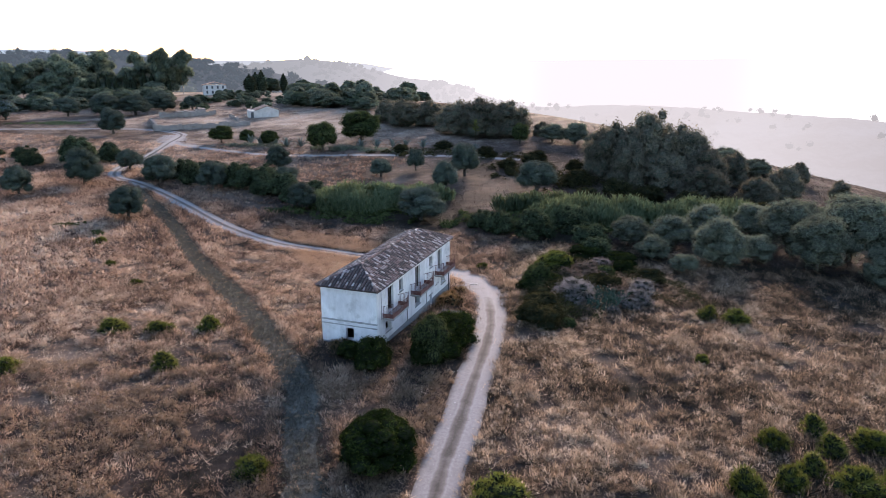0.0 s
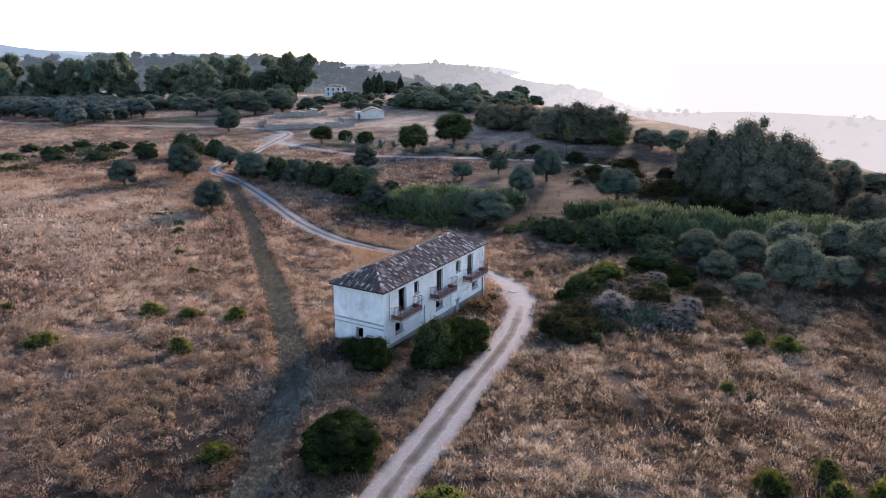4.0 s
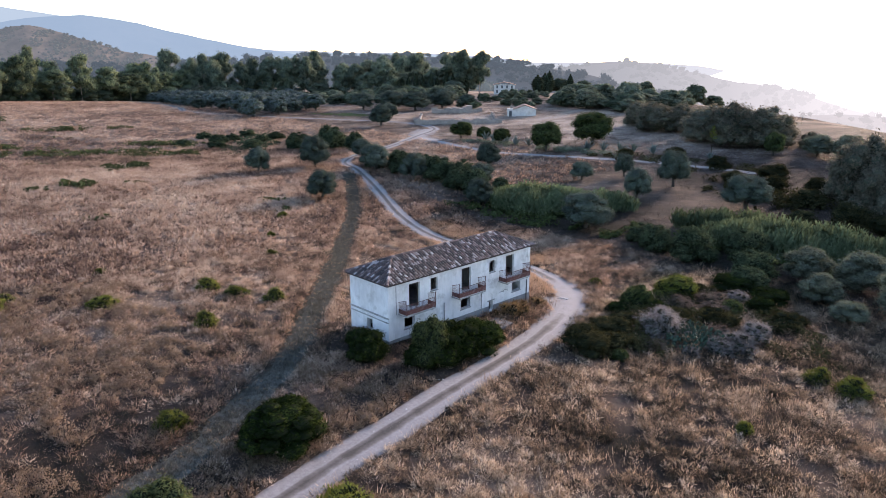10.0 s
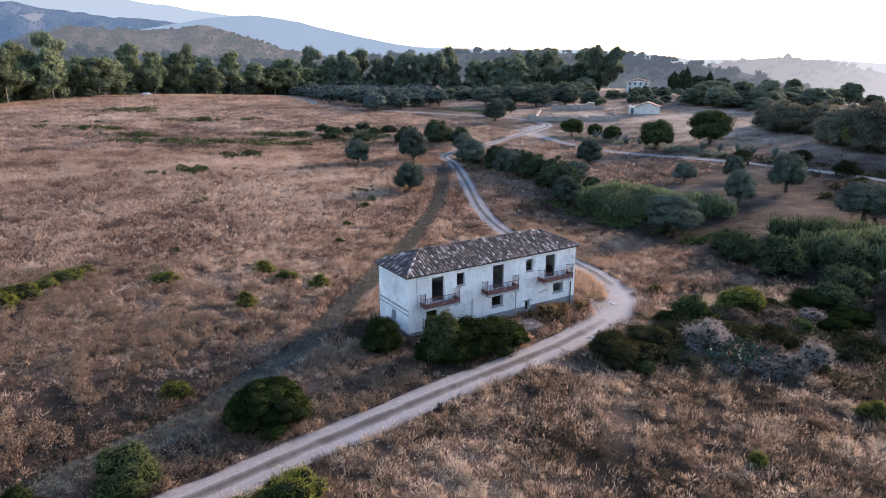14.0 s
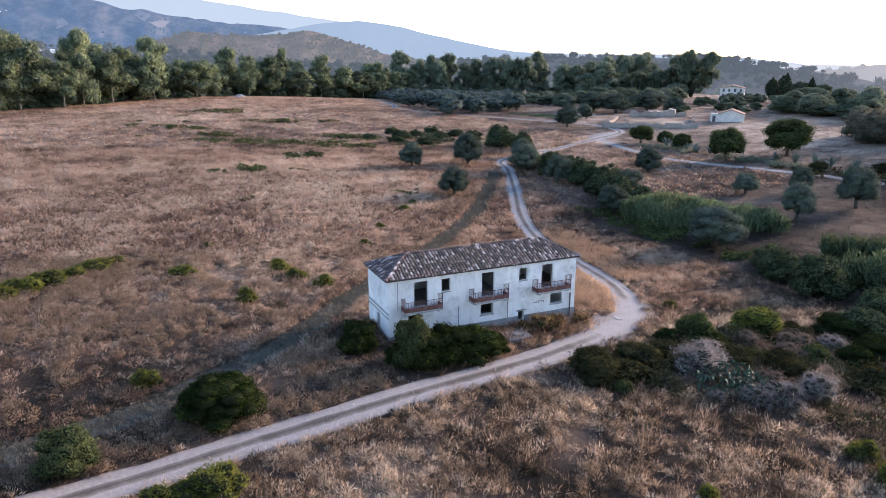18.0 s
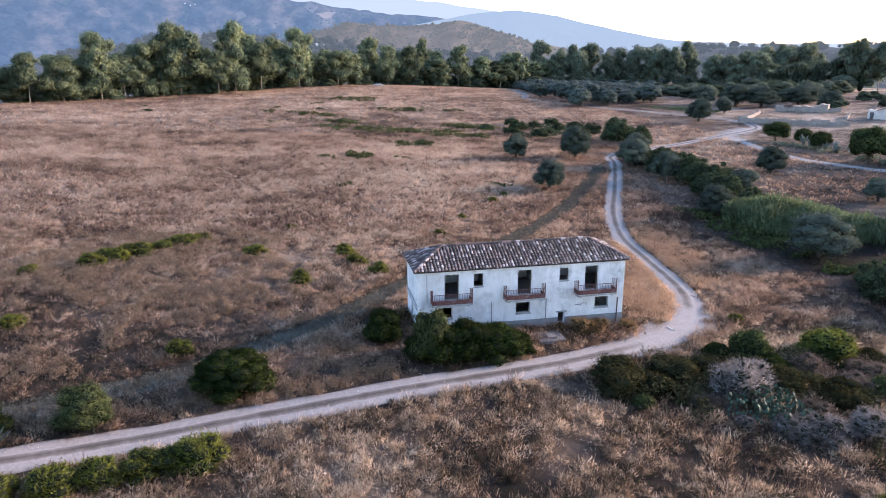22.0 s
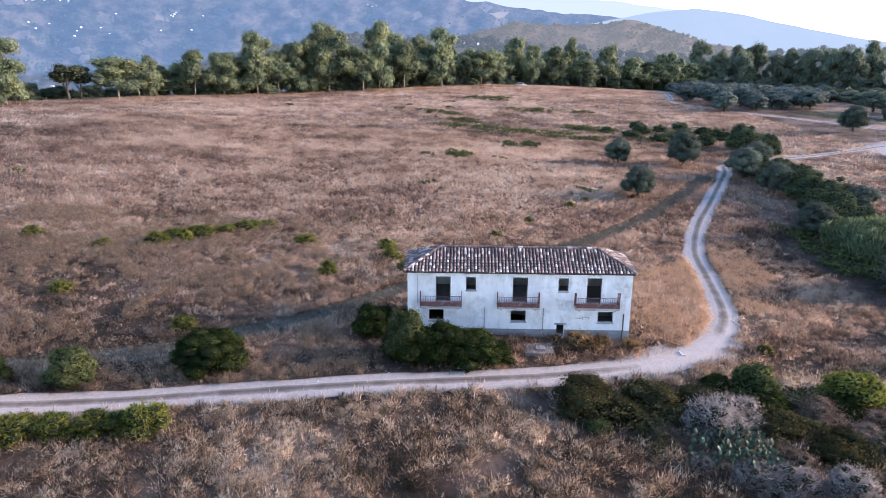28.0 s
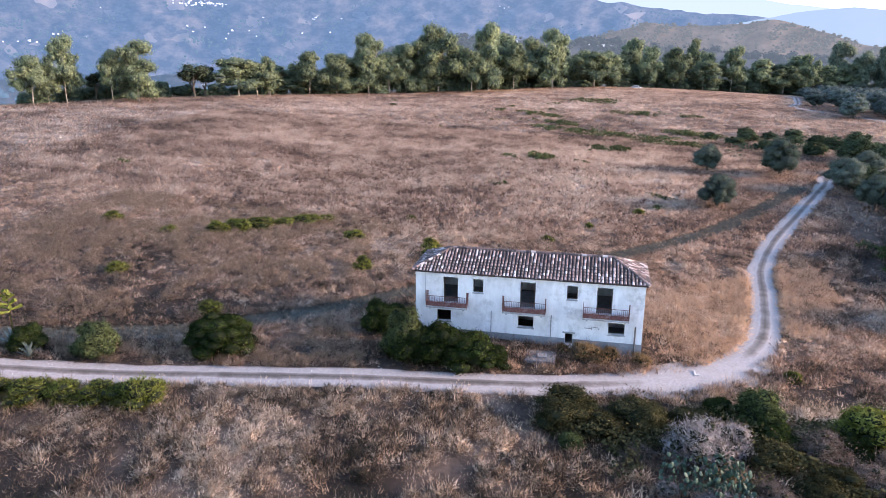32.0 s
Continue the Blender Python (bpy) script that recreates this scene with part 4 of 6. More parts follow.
    if kind == "oak":
        lo = round_lobes(seed, 46, 1, 0.37, 0.07, 0.18, 0.12, 0.95)
        return [("trunk", limbs("trunk", lo, 0.42, 0.035, M_DARKBARK, 8, seed)), ("crown", foliage("crown", lo, 14000, 0.03, M_OAK, seed, 0, 0.6, 0.72, 0.2))]
    if kind == "pale_oak":
        lo = dome_lobes(seed, 50, 0.38, 0.07, 0.17, 1.0)
        return [("trunk", limbs("trunk", lo, 0.42, 0.035, M_DARKBARK, 8, seed)), ("crown", foliage("crown", lo, 14000, 0.03, M_HAZEOAK, seed, 0, 0.6, 0.72, 0.2, inner=M_PALESHADE))]
    if kind in ("eucalyptus", "far_eucalyptus"):
        r = random.Random(seed)
        lo = []
        low = (0.24, 0.1, 0.2, 0.06, 0.22)[variant % 5]
        for i in range(9):
            f = (i + r.uniform(0.2, 0.8)) / 9
            ez, a = low + 0.1 + (0.84 - low) * f, 2.4 * i + r.uniform(-.6, .6)
            reach = (0.36 - 0.24 * f ** 1.6) * r.uniform(.65, 1.15)
            for j in range(r.randint(6, 9)):
                rr = r.uniform(0.07, 0.16)
                lo.append((reach * math.cos(a) + r.gauss(0, .075), reach * math.sin(a) + r.gauss(0, .075), min(0.95, ez + r.gauss(0, .045)), rr, rr * r.uniform(0.5, 0.8)))
        for i in range(10):
            z = low + 0.06 + (0.86 - low) * i / 10
            rr = r.uniform(0.08, 0.17)
            lo.append((r.gauss(0, .07), r.gauss(0, .07), z, rr, rr * 0.7))
        return [("trunk", limbs("trunk", lo, 0.66, 0.017, M_BARK, 16, seed, r.uniform(-.06, .06))), ("crown", foliage("crown", lo, 12000, 0.03, M_EUC if kind == "eucalyptus" else M_FAREUC, seed, 0.4, 0.55, 0.68, 0.24, inner=M_EUCSHADE))]
    if kind == "pine":
        r = random.Random(seed)
        lo = [(0.3 * math.cos(2.4 * i) * r.uniform(.3, 1), 0.3 * math.sin(2.4 * i) * r.uniform(.3, 1), r.uniform(0.55, 0.9), r.uniform(.13, .2), r.uniform(.08, .12)) for i in range(13)]
        return [("trunk", limbs("trunk", lo, 0.6, 0.03, M_DARKBARK, 8, seed, 0.04)), ("crown", foliage("crown", lo, 1500, 0.05, M_PINE, seed, -0.6, 0.3, 0.75, 0.2))]
    if kind == "cypress":
        lo = [(0, 0, 0.08 + 0.86 * i / 9, 0.44 * math.sin(math.pi * (0.16 + 0.8 * i / 9)) ** 0.8, 0.1) for i in range(10)]
        return [("trunk", limbs("trunk", lo, 0.3, 0.06, M_DARKBARK, 0, seed)), ("crown", foliage("crown", lo, 700, 0.06, M_PINE, seed, -1.2, 0.4, 0.85, 0.16))]


def plant(kind, name, label, category, x, y, wide, tall, variants=3, group="", mat_seed=0):
    """Plants one; the first of a variant is built, the others are copies."""
    r = random.Random(round(x * 31 + y * 17))
    v = r.randrange(variants)
    m = pose(x, y, ground_z(x, y) - 0.03, 0, 0, r.uniform(0, 360)) @ Matrix.Diagonal((wide, wide * r.uniform(.92, 1.08), tall, 1))
    key = (kind, v, name, label)
    if key in PLANTS:
        first = PLANTS[key]
        return copy_thing(first, m @ Matrix.Diagonal([1 / k for k in first.scale] + [1]))
    if (kind, v) not in PLANTS:
        PLANTS[(kind, v)] = plant_kind(kind, v)
    meshes = PLANTS[(kind, v)]
    if len(meshes) == 1:
        e = tagged(new(name, meshes[0][1]), label, category, group)
    else:
        e = thing(name, label, category, group=group)
        for pn, me in meshes:
            part(pn, me, None, e)
    e.matrix_basis = m
    PLANTS[key] = e
    return e


def row(kind, name, label, category, places, variants=3, group=""):
    for x, y, w, h in places:
        plant(kind, name, label, category, x, y, w, h, variants, group)


# shrubs about the house and along the road
plant("mastic", "mastic_bush", "big rounded dark green mastic bush beside the road", "bush", -18.0, 32.1, 5.2, 2.8, 1).matrix_basis = pose(-18.0, 32.1, ground_z(-18.0, 32.1) - 0.05) @ Matrix.Diagonal((5.2, 6.1, 3.2, 1))
row("hedge", "garden_bush", "bushy dark green shrub against the house front", "bush", [(-19.8, 47.5, 4.6, 3.0), (-19.9, 49.7, 4.6, 3.2), (-19.7, 51.9, 4.4, 2.8), (-19.8, 53.7, 2.6, 1.9), (-20.2, 46.0, 2.8, 2.0)], 2)
row("young_olive", "young_olive", "young grey-green olive growing at the house corner", "olive tree", [(-19.9, 46.7, 3.6, 4.3)], 1)
row("hedge", "corner_bush", "leafy bush at the corner of the farmhouse", "bush", [(-23.7, 43.4, 3.3, 2.9), (-26.0, 44.2, 2.2, 1.6)], 2)
row("young_olive", "wild_shrub", "leafy grey-green shrub at the edge of the grey track", "shrub", [(-15.0, 23.2, 3.7, 3.0)], 1)
row("hedge", "wild_shrub", "leafy green shrub at the edge of the grey track", "shrub", [(-14.0, 18.0, 3.0, 2.3)], 2)
row("scrub", "verge_shrub", "low olive-green shrub on the road verge", "shrub", [(-7.4, 20.6, 3.0, 1.7), (-8.1, 23.4, 3.2, 1.8), (-8.6, 25.6, 2.8, 1.7), (-9.2, 27.8, 2.9, 1.6), (-9.8, 30.8, 3.4, 2.1), (-9.5, 29.3, 2.4, 1.4), (-6.8, 17.5, 3.0, 1.7)], 3, "shrubs along the road verge")
row("weeds", "weed_clump", "tall yellowing weeds along the foot of the house", "weeds", [(-23.3, 60.4, 2.6, 1.6), (-23.6, 62.2, 2.0, 1.3), (-22.6, 61.4, 1.8, 1.0), (-23.5, 58.6, 1.4, 0.9), (-23.4, 64.6, 1.8, 1.2), (-27.5, 45.5, 2.2, 1.0)], 3)
FIELD_SHRUBS = [(-49.7, 32.1, 3.0, 1.2), (-48.3, 42.0, 2.8, 1.3), (-44.2, 43.0, 2.6, 1.2), (-40.4, 45.0, 2.3, 1.3), (-38.4, 37.0, 2.4, 1.4), (-24.1, 27.7, 2.3, 1.3), (-45.9, 1.8, 3.0, 1.2),
                (-44.0, 10.8, 2.4, 0.9), (-46.4, 15.9, 3.0, 1.6), (-48.4, 18.2, 2.6, 1.5), (-62, 36, 1.6, 0.8), (-58, 55, 1.8, 0.8), (-30, 14, 2.2, 1.2), (-66.5, 60, 1.5, 0.8), (-75, 67, 2.0, 1.0)]
row("shrub", "field_shrub", "small bright green shrub in the dry field", "shrub", FIELD_SHRUBS, 3, "small shrubs in the field")
MEADOW_SHRUBS = [(1.6, 68.6, 2.2, 1.4), (4.3, 68.3, 3.1, 1.5), (1.1, 56.3, 1.3, 1.0), (8.4, 47.1, 2.2, 1.4), (5.5, 43.8, 2.4, 1.5), (11.8, 46.1, 2.8, 1.6), (9.2, 44.6, 2.2, 1.4), (3.6, 37.6, 2.4, 1.8),
                 (6.2, 39.1, 2.1, 1.6), (10.0, 40.3, 3.4, 1.5), (-9.0, 30.0, 2.0, 0.9), (12.5, 41.5, 2.6, 1.4), (7.6, 41.6, 2.0, 1.3), (-24.2, 75.8, 1.6, 0.9), (14, 43.5, 2.8, 1.6)]
row("shrub", "meadow_shrub", "tufted yellow-green shrub on the meadow across the road", "shrub", MEADOW_SHRUBS, 3, "shrubs on the meadow")
row("scrub", "low_scrub", "patch of low green scrub in the dry field", "scrub", [(-50.6, 19.4, 4.4, 1.5), (-53.0, 21.6, 3.0, 1.2), (-55.4, 23.6, 4.2, 1.3), (-57.5, 25.5, 2.6, 1.0), (-49.0, 16.6, 2.4, 1.4)], 3)

# thicket in the bend of the road
row("bramble", "bramble_bush", "brown-green bramble thicket in the bend of the road", "bramble", [(-14.0, 59.2, 4.8, 2.3), (-12.8, 61.6, 3.4, 1.4), (-14.6, 64.2, 4.2, 1.8), (-15.2, 67.4, 3.4, 1.4), (-12.0, 71.6, 3.4, 1.6), (-8.8, 73.6, 3.6, 1.7), (-10.2, 75.0, 3.2, 1.5), (-14.2, 81.0, 3.6, 1.5), (-4.6, 79.0, 4.0, 1.6)], 3)
row("hedge", "thicket_bush", "dark leafy bush in the thicket by the road", "bush", [(-14.6, 72.4, 3.0, 1.5), (-17.2, 69.4, 2.4, 1.4), (-14.4, 77.2, 2.8, 1.7), (-12.8, 86.0, 5.6, 1.9), (-8.6, 84.6, 4.8, 1.8), (-7.9, 81.0, 3.2, 1.8)], 2)
row("leafy_bush", "green_bush", "fresh green bush at the edge of the thicket", "bush", [(-16.5, 71.8, 3.5, 3.0), (-16.0, 78.6, 4.9, 2.8), (-9.8, 78.4, 2.8, 1.6), (-10.9, 59.8, 1.8, 1.0)], 2)
row("dry_bush", "dead_bush", "withered brown bush in the thicket", "dead bush", [(-13.5, 74.9, 3.7, 1.8), (-12.2, 79.0, 4.2, 1.7), (-7.8, 71.0, 3.0, 1.5), (-10.8, 76.8, 3.0, 1.4), (-10.2, 63.8, 2.4, 1.2)], 2)
row("ashen_bush", "ashen_bush", "bare ash-grey bush of pale dead twigs", "dead bush", [(-11.4, 67.4, 4.6, 2.8), (-12.4, 69.4, 3.2, 2.2), (-5.5, 69.8, 3.9, 1.7), (-6.3, 68.0, 3.0, 1.4), (-5.2, 72.9, 3.2, 2.2), (-10.7, 81.6, 2.9, 1.6), (-7.3, 65.2, 1.6, 1.0)], 2)

# trees along the road and the ditch
row("olive", "olive_tree", "round grey-green olive tree on the dry slope", "olive tree",
    [(-81.2, 78.6, 6.1, 5.0), (-105.3, 80.3, 5.8, 5.0), (-103.5, 92.2, 7.1, 6.7), (-93.2, 99.6, 6.9, 5.4), (-107.6, 107.6, 5.8, 4.4), (-82.5, 100.6, 6.2, 5.2), (-62.4, 97.8, 5.7, 4.6),
     (-81.5, 120.8, 6.8, 5.0), (-72, 108.6, 5.6, 4.0), (-41.0, 98.2, 8.6, 5.4), (-59.4, 123.2, 5.2, 3.8), (-55.1, 131, 4.2, 4.8), (-43.6, 116.5, 5.2, 5.6), (-44, 129.8, 7.0, 7.0), (-27.9, 123.6, 9.0, 5.8), (-152, 149, 8.0, 6.6)], 3, "olive trees of the slope")
row("ditch", "ditch_bush", "dense dark green bush in the hedge along the ditch", "bush",
    [(-79.4, 104.4, 6.8, 5.2), (-74.8, 106.2, 6.8, 5.1), (-88.4, 102.6, 5.4, 4.0), (-85.6, 107.2, 6.0, 4.2), (-70.0, 104.6, 5.6, 4.2), (-66.5, 101.5, 4.8, 3.2), (-98.6, 104.5, 5.0, 3.6)], 2, "hedge along the ditch")
row("ditch", "road_bush", "dark bush beside the far end of the road", "bush", [(-125.5, 111.5, 8.5, 6.4), (-119.5, 114.6, 5.6, 4.8), (-131, 105, 5.0, 3.4), (-138, 97, 5.0, 2.4), (-146, 92, 5.5, 2.2), (-153, 96, 6.0, 2.8), (-141, 112, 6.0, 3.2), (-160, 108, 5.0, 2.6), (-133, 118, 6.0, 3.2), (-147, 105, 4.6, 2.6), (-156, 88, 4.4, 1.8), (-165, 98, 4.8, 2.2)], 2)
row("oak", "oak_tree", "dark spreading oak at the edge of the far meadow", "oak tree",
    [(-83.6, 143, 8.3, 7.0), (-80.6, 157.4, 11.4, 8.2), (-43, 172, 5.4, 5.2), (-114, 145.6, 6.8, 4.6), (-108, 148, 4.2, 3.4), (-100, 146, 5, 3.8)], 3, "oaks about the far meadow")
row("pale_oak", "grey_oak", "rounded pale green oak on the hazy slope", "oak tree",
    [(-17.5, 143, 12, 12.5), (-9.5, 146, 14, 15.0), (-2.5, 149, 12, 13.0), (-13, 138, 9, 9.0), (1.4, 143, 9, 9.0), (-6, 139, 10, 8.0), (-63, 180, 13, 9.6), (-55.0, 178, 14.5, 11), (-48.5, 182, 13, 10.2), (-40.5, 186, 5.2, 4.4), (-80, 186, 12, 8.5), (-74, 190, 11, 8), (-88, 192, 11, 7.5), (1.4, 133, 9.6, 7.0), (6.7, 153, 8.0, 7.6), (13, 169, 6.4, 4.4), (10.6, 134.5, 8.0, 6.0), (16, 146.5, 8.0, 7.0), (21.4, 169, 5.0, 5.2), (27.7, 156, 4.8, 4.4)], 3)
row("dusty", "willow_bush", "large billowing grey-green bush below the meadow", "bush",
    [(3.0, 90, 7.2, 6.0), (7.6, 93.6, 5.4, 3.8), (14.6, 92.6, 8.4, 7.6), (12.6, 101.6, 11, 7.8), (19.6, 100.6, 12, 9.4), (27, 97, 10, 8.2), (22, 90, 6.5, 5.0)], 3)
row("ditch", "slope_bush", "dark green bush in the overgrown ditch", "bush", [(-27.2, 94.2, 5.0, 3.8), (-21.8, 93.8, 6.2, 4.8), (-17.3, 99.2, 6.4, 4.2), (-13.6, 92.6, 5.6, 3.6), (-12, 87.5, 4.6, 2.8), (-30.5, 96.6, 4.6, 3.2)], 3)
row("dusty", "slope_bush", "dusky grey-green bush below the meadow", "bush", [(-8.6, 94.8, 6.2, 4.2), (-3.2, 96.0, 6.4, 4.6), (-5, 88.8, 5.0, 3.2), (1.5, 102.5, 7.2, 5.4), (8, 107, 7, 5.5), (-1, 84.6, 4, 2.4)], 3)
row("bramble", "gully_bush", "dull brown bush in the dry gully", "bush",
    [(-22, 133, 6, 3.4), (-14, 128, 6, 3.4), (-8, 124, 6.4, 3.6), (-30, 140, 5.6, 3.0), (-24, 145, 6, 3), (-38, 141, 5, 2.6), (-1, 122, 6.2, 3.6), (4, 124, 5.2, 3.2), (-18, 119, 5.2, 2.8), (-34, 150, 6, 3.2), (-46, 152, 5, 2.6), (-58, 156, 5, 2.4), (-66, 149, 4, 2.2), (10, 121, 6, 3.4), (-10, 116, 5, 3)], 3, "bushes of the gully")
row("dusty", "far_hedge", "dull green hedgerow bush beyond the far meadow", "hedge", [(-36 + 6 * i, 178 - 1.5 * i + 2 * math.sin(i), 8.0, 5.0 + math.sin(i * 2.1)) for i in range(9)], 2, "hedge beyond the meadow")


row("ditch", "ditch_tree", "dark rounded bush crowding the ditch by the road", "bush", [(-92.5, 105.5, 6.0, 4.4), (-96, 101.8, 4.6, 3.4), (-72.6, 102.6, 5.6, 4.0), (-63.5, 104.5, 5.2, 3.6), (-88.5, 106.8, 5.4, 4.0), (-136, 107.5, 4.2, 2.2), (-143, 101, 4.4, 2.0), (-128, 115.5, 6.2, 3.6), (-157, 102, 4.4, 2.2), (-150, 111, 5.0, 2.4)], 3, "bushes along the ditch")


def reed_bed(cx, cy, rx, ry, turn, count, tall, seed):
    """A stand of cane: curved upright blades on an oval of ground."""
    r = np.random.default_rng(seed)
    a, d = r.uniform(0, 2 * np.pi, count), np.sqrt(r.random(count))
    wob = 1 + 0.22 * np.sin(3 * a + seed) + 0.1 * np.sin(7 * a)
    lx, ly = d * rx * wob * np.cos(a), d * ry * wob * np.sin(a)
    c_, s_ = math.cos(turn), math.sin(turn)
    x, y = cx + lx * c_ - ly * s_, cy + lx * s_ + ly * c_
    z = height(x, y)
    t = tall * r.uniform(0.65, 1.05, count) * (1 - 0.35 * d ** 3) * (1 + 0.28 * bumps(x, y, 1.5, seed))
    t0 = t * r.uniform(0.0, 0.72, count)
    yaw = r.uniform(0, 2 * np.pi, count)
    dx, dy = np.cos(yaw), np.sin(yaw)
    w, ln = r.uniform(0.06, 0.12, count), r.uniform(0.4, 0.9, count)
    p0 = np.stack([x, y, z + t0], 1)
    out = np.stack([dx, dy, 0 * dx], 1)
    sd = np.stack([-dy, dx, 0 * dx], 1)
    up = np.array([0, 0, 1.0])
    v = np.stack([p0 - sd * w[:, None] / 2, p0 + sd * w[:, None] / 2, p0 + out * 0.25 * ln[:, None] + up * (t - t0)[:, None].clip(0.3, 0.9) * 0.8 + sd * w[:, None] / 2, p0 + out * 0.6 * ln[:, None] + up * (t - t0)[:, None].clip(0.3, 0.9)], 1).reshape(-1, 3)
    f = np.arange(4 * count).reshape(-1, 4)
    lit = np.stack([np.cos(a) * d * 0.6, np.sin(a) * d * 0.6, 0.8 + 0 * d], 1) + 0.3 * r.normal(size=(count, 3))
    lit /= np.linalg.norm(lit, axis=1)[:, None]
    me = raw_mesh("reed_bed", v, outward(v, np.concatenate([f[:, [0, 1, 2]], f[:, [0, 2, 3]]]), np.concatenate([lit, lit])), None, np.repeat(lit, 4, axis=0))
    return solid("reed_bed", me, M_REED, "dense stand of tall grey-green cane in the ditch", "reeds", kind="stuff")


reed_bed(-52, 103.5, 11, 4.4, 0.45, 26000, 4.2, 1)
reed_bed(-12, 106.5, 13, 5.0, 0.25, 20000, 4.6, 2)
reed_bed(4, 114, 10, 5.0, 0.2, 11000, 4.6, 3)
reed_bed(-24, 109, 7, 3.0, 0.3, 6000, 3.6, 4)


def ground_cover(name, label, category, mat, cx, cy, rx, ry, turn, count, tall, wide, seed):
    """Low leafy growth that hugs the ground."""
    r = np.random.default_rng(seed)
    a, d = r.uniform(0, 2 * np.pi, count), np.sqrt(r.random(count))
    wob = 1 + 0.3 * np.sin(2 * a + seed) + 0.18 * np.sin(5 * a + 2 * seed)
    lx, ly = d * rx * wob * np.cos(a), d * ry * wob * np.sin(a)
    x, y = cx + lx * math.cos(turn) - ly * math.sin(turn), cy + lx * math.sin(turn) + ly * math.cos(turn)
    keep = grain(x, y, 3.0, seed) + 0.7 * grain(x, y, 1.2, seed + 1) > -0.15 + 0.5 * d * d
    x, y, d = x[keep], y[keep], d[keep]
    n = len(x)
    z = height(x, y) + r.random(n) * tall * (1 - 0.6 * d * d) * (1 + 0.4 * bumps(x, y, 1.4, seed))
    c3 = np.stack([x, y, z], 1)
    up = r.normal(size=(n, 3)) * np.array([1, 1, 0.5])
    up /= np.linalg.norm(up, axis=1)[:, None]
    sd = np.cross(up, r.normal(size=(n, 3)) * 0.5 + np.array([0, 0, 1.0]))
    sd /= np.linalg.norm(sd, axis=1)[:, None]
    s = wide * r.uniform(0.6, 1.4, n)[:, None]
    v = np.stack([c3 - up * s * .5, c3 + sd * s * .35, c3 + up * s * .6, c3 - sd * s * .35], 1).reshape(-1, 3)
    f = np.arange(4 * n).reshape(-1, 4)
    return solid(name, raw_mesh(name, v, np.concatenate([f[:, [0, 1, 2]], f[:, [0, 2, 3]]])), mat, label, category, kind="stuff")


ground_cover("ditch_greenery", "low dark green growth along the ditch", "undergrowth", M_OAK, -34, 100, 26, 7.0, 0.05, 20000, 1.0, 0.4, 1)
ground_cover("ditch_greenery", "low dark green growth below the cane", "undergrowth", M_OAK, -58, 97, 8, 3.0, 0.3, 2500, 0.7, 0.45, 2)
for k, (cx, cy, rx, ry, tn) in enumerate(((-158, 58, 14, 3.6, 1.2), (-152, 70, 12, 3.4, 1.2), (-113, 47.5, 6, 2.6, 1.1), (-140, 80, 9, 3.0, 1.0), (-175, 48, 10, 3, 1.2), (-195, 40, 9, 3, 1.1), (-160, 85, 10, 4, 1.0), (-240, 60, 12, 4, 1.3), (-128, 64, 5, 2, 1.0), (-205, 75, 12, 3, 1.2))):
    ground_cover("low_scrub_patch", "dark green scrub lying across the dry field", "scrub", M_SCRUBLEAF, cx, cy, rx * 1.15, ry * 1.25, tn, 3600, 1.1, 0.5, 10 + k)
for k in range(26):
    a = random.Random(k)
    ground_cover("weed_patch", "small dull green weeds in the dry field", "weeds", M_SCRUBLEAF, a.uniform(-260, -70), a.uniform(-20, 75), a.uniform(1, 3), a.uniform(.6, 1.4), 1.2, 180, 0.6, 0.5, 40 + k)

ground_cover("bramble_carpet", "tangled dark brambles filling the bend of the road", "bramble", M_BRAMBLE, -12.4, 68.5, 5.2, 11.5, 0.12, 17000, 1.5, 0.2, 71)
ground_cover("bramble_carpet", "tangled dark brambles below the bend of the road", "bramble", M_BRAMBLE, -5.5, 76.0, 9.5, 6.0, -0.2, 15000, 1.4, 0.2, 72)
ground_cover("gully_scrub", "dull brown scrub over the dry gully", "scrub", M_BRAMBLE, -22, 132, 26, 9, -0.25, 16000, 1.5, 0.42, 73)
ground_cover("gully_scrub", "dull brown scrub along the lane", "scrub", M_BRAMBLE, -55, 150, 24, 4, 0.25, 7000, 1.2, 0.4, 74)
ground_cover("slope_greenery", "pale green growth around the cane beds", "undergrowth", M_HAZELEAF, -2, 110, 18, 6, 0.2, 12000, 2.0, 0.45, 75)
ground_cover("verge_greenery", "low grey-green growth between lane and meadow", "undergrowth", M_HAZELEAF, -86, 146, 26, 3.0, 0.12, 6000, 1.0, 0.4, 76)

ground_cover("bend_scrub", "dark green lentisk scrub by the far bend of the road", "scrub", M_UNDER, -146, 101, 18, 9, 2.5, 5200, 1.1, 0.5, 77)
ground_cover("lawn", "small green lawn beside the grove", "lawn", M_REED, -187, 164, 13, 6, 0.5, 9000, 0.25, 0.5, 78)

